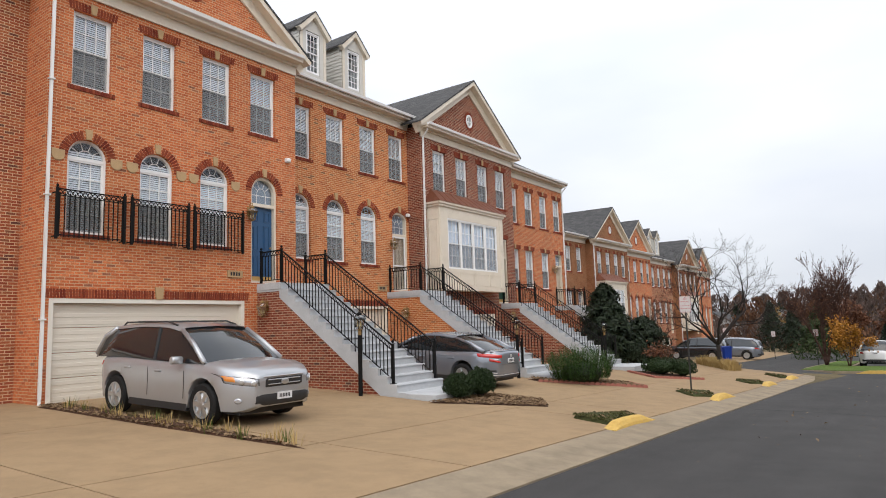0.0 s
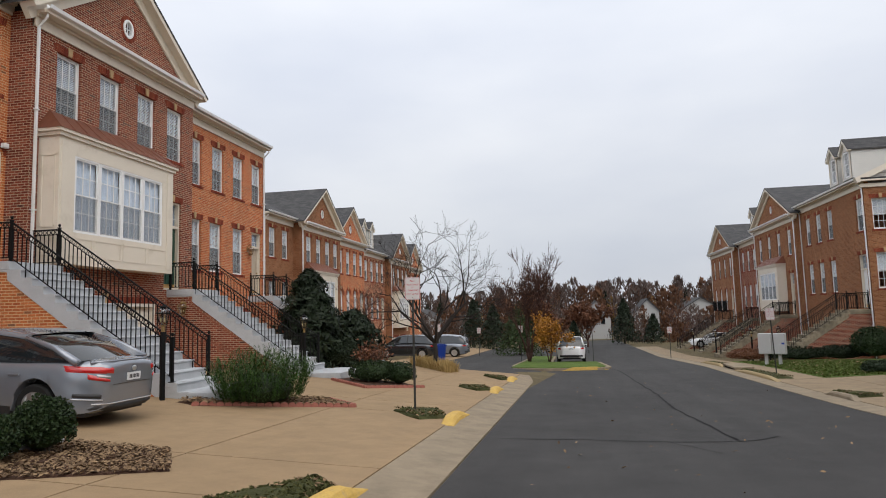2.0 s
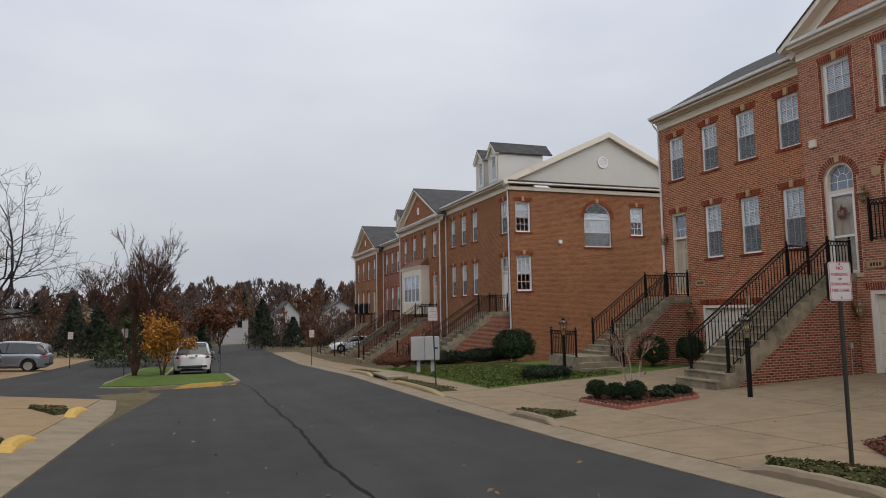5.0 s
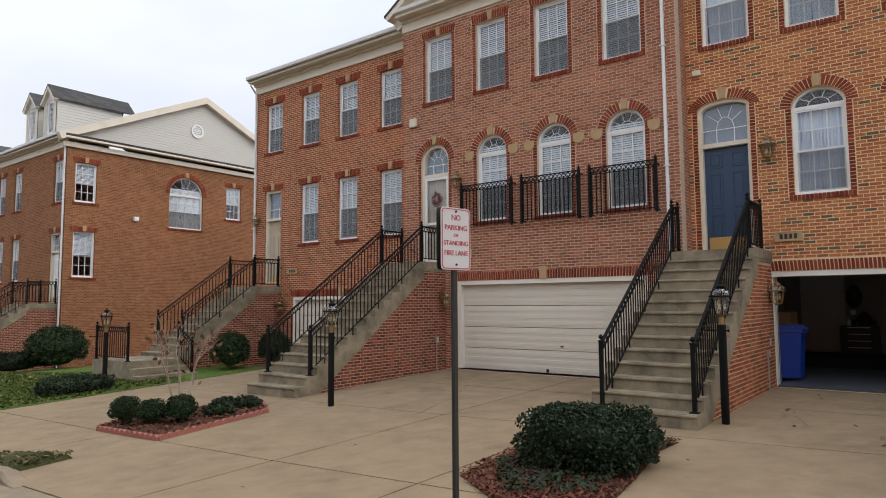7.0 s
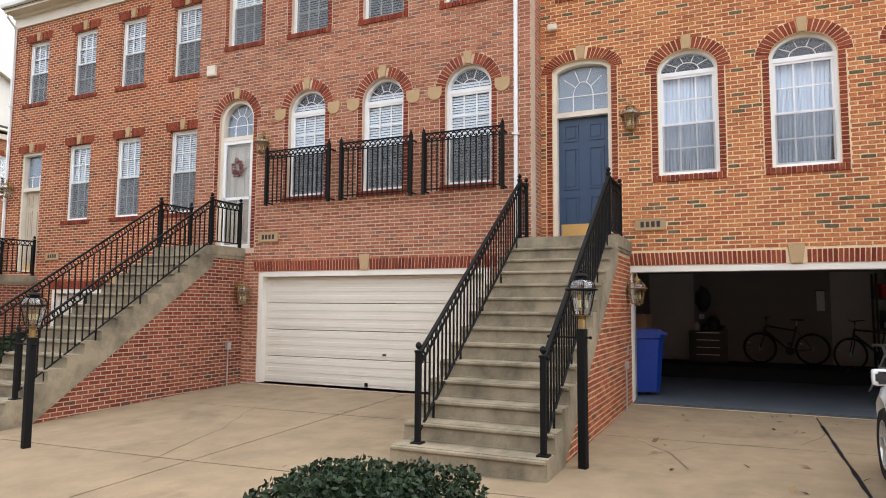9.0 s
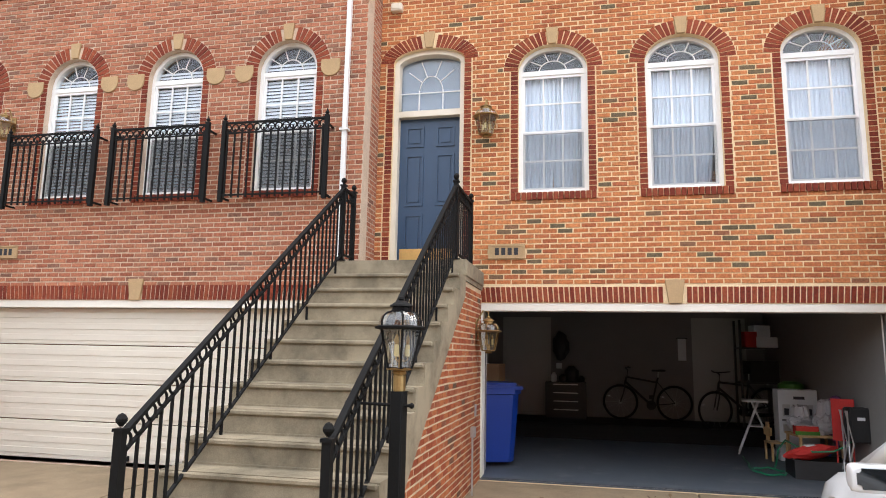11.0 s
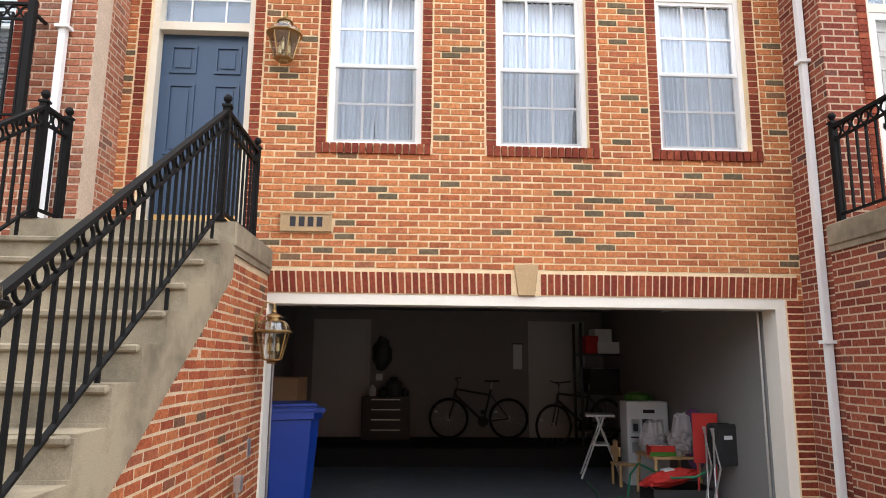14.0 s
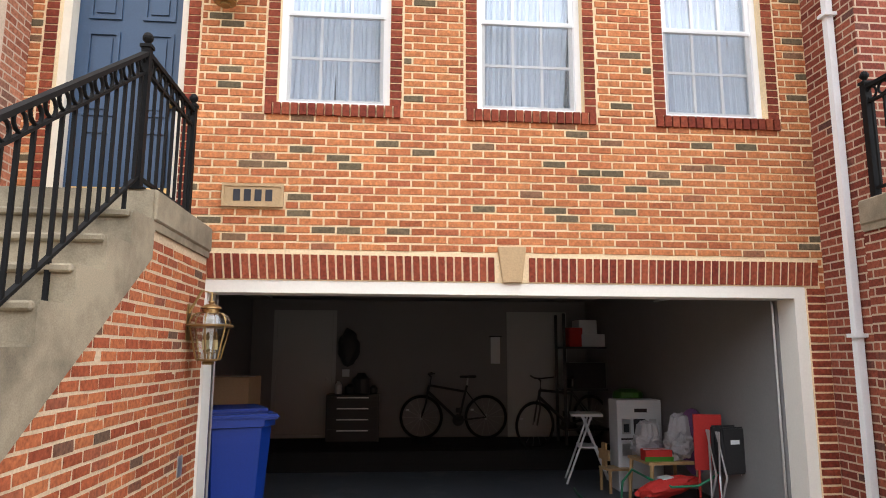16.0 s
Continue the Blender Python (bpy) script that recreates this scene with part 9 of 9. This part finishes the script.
for i, (x, y, sc) in enumerate(((19.4, 15.48, 0.9), (19.12, 15.22, 1.15))):
    pg = thing("plastic_bag", "crumpled white plastic bag on the play table", "bag", at(x, y, 0.512))
    bm = bmesh.new()
    bmesh.ops.create_icosphere(bm, subdivisions=4, radius=1)
    for v in bm.verts:
        k = 1 + 0.28 * noise.noise(v.co * 3.1 + Vector((i * 7, 0, 0))) + 0.1 * noise.noise(v.co * 9)
        z = max(-0.9, v.co.z)
        v.co = Vector((v.co.x * 0.15 * k, v.co.y * 0.17 * k, (0.15 + z * 0.16 * k + (0.12 if z > 0.75 else 0)) * sc))
    part("bag_body", bm, BAG, pg)
    bm = bmesh.new()
    tube(bm, [(0, -0.05, 0.25), (0, -0.06, 0.36), (0, 0.03, 0.38), (0, 0.05, 0.26)], 0.008, 5)
    part("handle", bm, BAG, pg)
rc = carton(19.1, 15.5, 0.512, (0.16, 0.3, 0.12), 0, "red and green shoe box on the table", RED_PLASTIC)
part("green_side", boxes((-0.082, -0.0802, -0.16, 0.16, 0.0, 0.05)), LIME, rc)
tray = thing("plastic_tray", "black plastic tub on the garage floor holding a red bag", "tub", pose(18.6, 15.52, 0.012, 0, 0, -4))
bm = bmesh.new()
outline_frame(bm, [(-0.34, -0.3), (0.34, -0.3), (0.34, 0.3), (-0.34, 0.3)], 0.02, 0.0, 0.24)
part("rim_wall", bm, PLASTIC, tray, m=pose(0, 0, 0.24, -90, 0, 90))
part("bottom", boxes((-0.29, 0.29, -0.33, 0.33, 0.0, 0.02)), PLASTIC, tray)
rg = thing("red_bag", "folded red cloth bag with white labels lying in the tub", "bag", pose(18.62, 15.58, 0.2, 0, 8, 100))
bm = bmesh.new()
bmesh.ops.create_icosphere(bm, subdivisions=3, radius=1)
for v in bm.verts:
    k = 1 + 0.25 * noise.noise(v.co * 2.6)
    v.co = Vector((v.co.x * 0.34 * k, v.co.y * 0.11 * k, 0.13 + v.co.z * 0.09 * k))
part("bag_body", bm, RED_PLASTIC, rg)
part("white_label", boxes((-0.06, 0.06, -0.07, 0.05, 0.215, 0.228)), PLATE, rg)
hose = thing("garden_hose", "green garden hose looping over the garage floor", "hose", at(18.6, 15.8, 0.02))
bm = bmesh.new()
pts = [(1.5, 0.35, 0.015), (1.2, 0.4, 0.015), (0.8, 0.42, 0.015), (0.4, 0.5, 0.015)]
pts += [(0.3 * math.cos(1.4 + t * 0.42) + 0.05, 0.2 * math.sin(1.4 + t * 0.42) + 0.32, 0.015 + 0.01 * (t % 3)) for t in range(26)]
pts += [(0.5, 0.12, 0.06), (0.62, 0.05, 0.25), (0.5, -0.02, 0.4), (0.15, -0.08, 0.36), (-0.12, -0.2, 0.33), (-0.22, -0.42, 0.36), (-0.25, -0.56, 0.44), (-0.3, -0.62, 0.52)]
tube(bm, pts, 0.013, 6)
part("hose_tube", bm, GREEN_HOSE, hose, smooth=True)
bk = thing("paint_bucket", "blue and white paint bucket under the table", "bucket", at(19.2, 15.3, 0.012))
bm = bmesh.new()
lathe(bm, [(0.12, 0), (0.14, 0.26), (0.15, 0.28), (0.13, 0.29)], 16)
part("bucket_body", bm, BIN_BLUE, bk)
bm = bmesh.new()
lathe(bm, [(0.133, 0.08), (0.144, 0.2)], 16)
part("bucket_label", bm, PLATE, bk)

# a wreath on the storm door, pots on the landing
wr = thing("wreath", "dried pink flower wreath on the glazed door", "wreath", pose(16.66, 27.95, 4.45, 0, 0, RIGHT))
rr = random.Random(5)
bm = bmesh.new()
leaf_quads(bm, [Vector((0.14 * math.cos(a) * rr.uniform(0.4, 1.25), -0.05 + rr.gauss(0, 0.02), 0.17 * math.sin(a) * rr.uniform(0.4, 1.25))) for a in [rr.uniform(0, 6.28) for _ in range(260)]], 0.03, rr)
part("dried_bloom", bm, leaf_material("dried_pink_flower", (0.10, 0.05, 0.04), (0.42, 0.16, 0.18)), wr)["kind"] = "stuff"

# ---------------------------------------------------------------- distance
# white siding greyed: the shade on the far walls is in the colour
FAR_SIDING = plain("shaded_white_siding", (0.36, 0.355, 0.345), 0.7, vary=0.06, scale=0.6)
for x, y, base, w, h, rise, label in ((2.8, 118, -3.5, 4.4, 4.9, 2.2, "white gabled house beyond the field"), (11.3, 122, -3.5, 3.6, 5.2, 2.0, "white gabled house beyond the field"), (20.5, 126, -3.5, 9.5, 4.4, 2.8, "grey-roofed house beyond the field"), (-29, 126, -3.5, 7, 4.6, 1.9, "pale house among the far trees"), (-19, 132, -3.5, 7, 4.6, 1.9, "pale house among the far trees")):
    ob = thing("far_house", label, "house", at(x, y, base))
    part("wall", boxes((-w / 2, w / 2, 0, 9, 0, h)), FAR_SIDING, ob)
    bm = bmesh.new()
    prism(bm, [(-w / 2, h), (w / 2, h), (0, h + rise)], 0.02, 8.98)
    part("gable", bm, FAR_SIDING, ob)
    bm = bmesh.new()
    for s in (-1, 1):
        a, b = (s * (w / 2 + 0.3), h - 0.25), (0, h + rise + 0.02)
        v = [bm.verts.new(p) for p in ((a[0], -0.3, a[1]), (b[0], -0.3, b[1]), (b[0], 9.3, b[1]), (a[0], 9.3, a[1]))]
        q = [bm.verts.new((p.co.x, p.co.y, p.co.z + 0.15)) for p in v]
        bm.faces.new(v)
        bm.faces.new(q)
        for j in range(4):
            bm.faces.new((v[j], v[(j + 1) % 4], q[(j + 1) % 4], q[j]))
    part("roof", bm, SHINGLE, ob)
    for u in (-w * 0.22, w * 0.22):
        wd = part("window", boxes((u - 0.35, u + 0.35, -0.04, -0.005, h - 1.6, h - 0.4)), CAR_GLASS, ob)
        bm = bmesh.new()
        outline_frame(bm, [(u - 0.4, h - 1.65), (u + 0.4, h - 1.65), (u + 0.4, h - 0.35), (u - 0.4, h - 0.35)], 0.07, -0.07, -0.005)
        part("window_frame", bm, FAR_SIDING, wd)


def twig_mass(name, trees, material, label, seed, twig, narrow, lift):
    """A stand of far trees: trunks and crowns of many thin upright twigs and clumps, as one mass."""
    r = random.Random(seed)
    verts, faces = [], []
    for x, y, z, h, w, n in trees:
        k = len(verts)
        t = 0.10 + 0.012 * h
        for a, b in ((-t, 0), (0, -t), (t, 0), (0, t)):
            verts.append((x + a, y + b, z - 0.5))
        for a, b in ((-t, 0), (0, -t), (t, 0), (0, t)):
            verts.append((x + a * 0.3, y + b * 0.3, z + h * 0.75))
        faces += [(k + i, k + (i + 1) % 4, k + 4 + (i + 1) % 4, k + 4 + i) for i in range(4)]
        ph = r.uniform(0, 6)
        for _ in range(n):
            s = lift + (1 - lift) * r.random() ** 0.8
            a = r.uniform(0, 6.28)
            wide = w * math.sin(math.pi * min(1, (s - lift) / (1 - lift) * 0.86 + 0.12)) ** 0.8 if lift else w * (1 - s) ** 0.85 + 0.05
            q = wide * math.sqrt(r.random()) * (1 + 0.25 * math.sin(3 * a + ph + s * 5))
            p = Vector((x + q * math.cos(a), y + q * math.sin(a), z + h * s))
            d = Vector((math.cos(a) * 0.6 * q / w + r.gauss(0, 0.35), math.sin(a) * 0.6 * q / w + r.gauss(0, 0.35), 0.9 if lift else 0.1)).normalized()
            e = d.cross(Vector((r.gauss(0, 1), r.gauss(0, 1), r.gauss(0, 1)))).normalized()
            u = twig * r.uniform(0.6, 1.5)
            k = len(verts)
            verts += [tuple(p - d * u), tuple(p + e * u * narrow), tuple(p + d * u), tuple(p - e * u * narrow)]
            faces.append((k, k + 1, k + 2, k + 3))
    me = bpy.data.meshes.new(name)
    me.from_pydata(verts, [], faces)
    me.materials.append(material)
    tagged(new(name, me), label, "woods", kind="stuff")


rr = random.Random(77)


def stand(n, x0, x1, y0, y1, high, wide, count):
    out = []
    for i in range(n):
        x, y = x0 + (x1 - x0) * (i + rr.random()) / n, rr.uniform(y0, y1)
        if abs(x - 10) < 18 and y < 131:
            y += 12
        z = -3.6
        side = 0.78 if x < -4 else 1.0
        h = (5.6 + 5.4 * (y - 10) / 115 * rr.uniform(0.72, 1.08) * side) * high
        out.append((x, y, z, h, wide * rr.uniform(0.75, 1.3), count))
    return out


WOOD_BROWN = leaf_material("brown_twig_haze", (0.06, 0.043, 0.036), (0.14, 0.10, 0.085), 0.9)
WOOD_RUSSET = leaf_material("russet_oak_leaf", (0.06, 0.03, 0.018), (0.16, 0.078, 0.042), 0.9)
WOOD_GOLD = leaf_material("faded_gold_leaf", (0.16, 0.09, 0.03), (0.30, 0.19, 0.07), 0.9)
twig_mass("far_wood", stand(150, -120, 120, 128, 170, 1.0, 2.9, 420), WOOD_BROWN, "bare brown trees of the far wood", 1, 0.5, 0.2, 0.12)
twig_mass("far_wood", stand(95, -120, 120, 126, 160, 0.92, 2.8, 420), WOOD_RUSSET, "russet-leaved oaks of the far wood", 2, 0.36, 0.5, 0.1)
twig_mass("far_wood", stand(16, -60, 70, 126, 140, 0.72, 2.0, 260), WOOD_GOLD, "faded golden trees at the wood's edge", 3, 0.26, 0.5, 0.1)
twig_mass("far_pines", stand(34, -90, 70, 122, 150, 0.8, 1.9, 420), CONIFER, "dark pines in the far wood", 4, 0.32, 0.4, 0.0)
thicket = [(rr.uniform(-45, 40), rr.uniform(98, 116), -3.6, rr.uniform(2.8, 6.6), rr.uniform(1.2, 2.3), 200) for _ in range(170)]
twig_mass("far_thicket", [t for i, t in enumerate(thicket) if i % 2 and abs(t[0] - 2.4) > 2.6], WOOD_BROWN, "brown thicket beyond the field", 5, 0.27, 0.22, 0.1)
twig_mass("far_thicket", [t for i, t in enumerate(thicket) if not i % 2 and abs(t[0] - 2.4) > 2.6], WOOD_RUSSET, "russet thicket beyond the field", 6, 0.24, 0.5, 0.05)
conifer(5.2, 92, 5.6, 1.9, "dark dense conifer beyond the parking place", 46, CONIFER, 3000, leaf=0.2)
conifer(-9.5, 78, 4.8, 1.8, "dark dense conifer beyond the lane", 47, CONIFER, 2600, leaf=0.2)
conifer(-12.5, 84, 5.6, 2.0, "dark dense conifer beyond the lane", 48, CONIFER, 2600, leaf=0.2)
conifer(-7.0, 90, 6.0, 2.2, "dark dense conifer beyond the lane", 49, CONIFER, 2600, leaf=0.22)
conifer(9.0, 95, 3.6, 1.5, "low dark conifer by the far pavement", 50, CONIFER, 2000, leaf=0.2)
bare_tree(12.2, 94.0, "small leafless brown tree by the far pavement", 54, 0.8, 0.1, 1.4, 6, 0.5, 0.3, 5, 0.01, 3, TWIG)
bare_tree(-4.5, 82.0, "small leafless russet tree beyond the island", 55, 0.8, 0.1, 1.6, 6, 0.45, 0.4, 6, 0.01, 3, TWIG, False, RUSSET, 4000, leaf_s=0.12)
bare_tree(0.5, 84.0, "russet-leaved tree beyond the island", 56, 0.8, 0.1, 1.6, 6, 0.5, 0.3, 6, 0.01, 3, TWIG, False, RUSSET, 7000, leaf_s=0.14)

# ---------------------------------------------------------------- single bricks of the near walls


def course_field(W, z0, z1, blocked, course=0.0677, length=0.203, joint=0.0125, limits=None):
    """Running bond: (u0, u1, z) of every brick that is not cut away."""
    out = []
    for row in range(int((z1 - z0) / course)):
        z = z0 + row * course
        zc = z + course / 2
        gaps = blocked(zc)
        lo, hi = limits(zc) if limits else (0.0, W)
        u = lo - (length / 2 if row % 2 else 0.0)
        if limits:
            u = -length * 40 - (length / 2 if row % 2 else 0.0)
        while u < hi:
            a, b = max(u, lo), min(u + length - joint, hi)
            u += length
            if b - a < 0.02:
                continue
            pieces = [(a, b)]
            for g0, g1 in gaps:
                nxt = []
                for p, q in pieces:
                    if q <= g0 or p >= g1:
                        nxt.append((p, q))
                    else:
                        if g0 - joint - p > 0.012:
                            nxt.append((p, g0 - joint))
                        if q - g1 - joint > 0.012:
                            nxt.append((g1 + joint, q))
                pieces = nxt
            out += [(p, q, z + joint / 2, z + course - joint / 2) for p, q in pieces]
    return out


def brick_box(bm, u0, u1, z0, z1, proud, r):
    e = 0.003
    j = [r.uniform(-0.0032, 0.0032) for _ in range(4)]
    a = [bm.verts.new(p) for p in ((u0, 0.012, z0), (u1, 0.012, z0), (u1, 0.012, z1), (u0, 0.012, z1))]
    b = [bm.verts.new(p) for p in ((u0 + e, -proud, z0 + e + j[0]), (u1 - e, -proud + j[1], z0 + e + j[1]), (u1 - e, -proud + j[2], z1 - e + j[2]), (u0 + e, -proud, z1 - e + j[3]))]
    bm.faces.new(b)
    for i in range(4):
        bm.faces.new((a[i], a[(i + 1) % 4], b[(i + 1) % 4], b[i]))


def opening_gaps(ops):
    """Blocked stretches of a row; ops: (u, w, z0, spring, rise, jamb, head)."""
    def gaps(z):
        g = []
        for u, w, z0, zs, rise, jamb, head in ops:
            if z0 - 0.11 < z < zs:
                k = w / 2 + (jamb if z > z0 else 0.1)
                g.append((u - k, u + k))
            elif zs <= z < zs + rise + head:
                if rise:
                    t = (z - zs) / (rise + head)
                    k = (w / 2 + head) * math.sqrt(max(0, 1 - t * t))
                else:
                    k = w / 2 + 0.12
                g.append((u - k, u + k))
        return g
    return gaps


def lay_bricks(house, W, z1, ops, joined, single=None, pick=None, seed=1):
    r = random.Random(seed)
    gaps = opening_gaps(ops)
    bm = bmesh.new()
    for u0, u1, a, b in course_field(W, -0.02, z1, gaps):
        proud = 0.006 + r.uniform(-0.001, 0.003)
        if pick and pick(u0, u1, a):
            key = ("brick", round(u1 - u0, 3), r.randrange(3))
            if key not in CACHE:
                q = bmesh.new()
                brick_box(q, 0, u1 - u0, 0, b - a, 0.007, r)
                CACHE[key] = mesh_of("brick", q, single)
            put("brick", CACHE[key], house, at(u0, r.uniform(-0.0015, 0.0015), a))
        else:
            brick_box(bm, u0, u1, a, b, proud, r)
    part("brickwork", bm, joined, house)["kind"] = "stuff"


OPS3 = [(u, 0.94, 7.13, 8.93, 0, 0.105, 0.2) for u in (0.84, 2.45, 4.17, 5.84)] + [(u, 0.94, 3.73, 5.47, 0.36, 0.105, 0.2) for u in (2.48, 4.17, 5.84)] + [(0.73, 1.04, 2.68, 5.72, 0.2, 0.105, 0.2), (3.98, 5.08, -0.2, 2.24, 0, 0.0, 0.212), (6.61, 0.18, -0.2, 2.24, 0, 0.0, 0.0), (1.86, 0.29, 2.94, 3.02, 0, 0.0, 0.0)]
lay_bricks(h3, 6.70, 9.3, OPS3, BRICK_JOINED, BRICK_SINGLE, lambda u0, u1, z: 1.6 < u0 and u1 < 6.5 and 2.55 < z < 3.42, 5)
bm = bmesh.new()
r = random.Random(14)
for k in range(33):
    brick_box(bm, 6.532, 6.695, 0.005 + k * 0.0677, 0.0605 + k * 0.0677, 0.008, r)
part("brick_jamb", bm, SOLDIER, h3)["kind"] = "stuff"
OPS2 = [(u, 0.9, 7.13, 8.93, 0, 0.105, 0.2) for u in (1.25, 2.93, 4.66, 6.41)] + [(u, 0.9, 3.73, 5.47, 0.44, 0.105, 0.2) for u in (2.92, 4.68, 6.44)] + [(1.1, 0.94, 2.72, 5.46, 0.47, 0.105, 0.2), (4.34, 5.02, -0.2, 2.22, 0, 0.0, 0.212)]
lay_bricks(h2, 7.61, 9.3, OPS2, ROSE_JOINED, seed=6)
# the cheek of the near stairs, seen from the drive
cheek = bpy.data.objects.get("entry_stairs")
bm = bmesh.new()
r = random.Random(9)
foot3 = -1.31 - 13 * 0.3015
H3 = 14 * 0.1925
for u0, u1, a, b in course_field(6.0, -0.1, H3 - 0.25, lambda z: [], limits=lambda z: ((foot3 + 0.38 + (z + 0.1) / (H3 - 0.33) * (-1.29 - foot3 - 0.34)) if z < H3 - 0.43 else -1.28, 0.0), joint=0.0125):
    brick_box(bm, u0, u1, a, b, 0.002 + r.uniform(0, 0.002), r)
me = mesh_of("brickwork", bm, CHEEK_JOINED)
put("brickwork", me, cheek, Matrix.Translation((1.65 - 0.02, 0, 0)) @ pose(0, 0, 0, 0, 0, 90))["kind"] = "stuff"
put("brickwork", me, cheek, Matrix.Translation((0.02, 0, 0)) @ pose(0, 0, 0, 0, 0, 90) @ Matrix.Diagonal((1, -1, 1, 1)))["kind"] = "stuff"
for o in cheek.children:
    if o.name.startswith("brick_cheek"):
        o.data.materials[0] = MORTAR_CHEEK
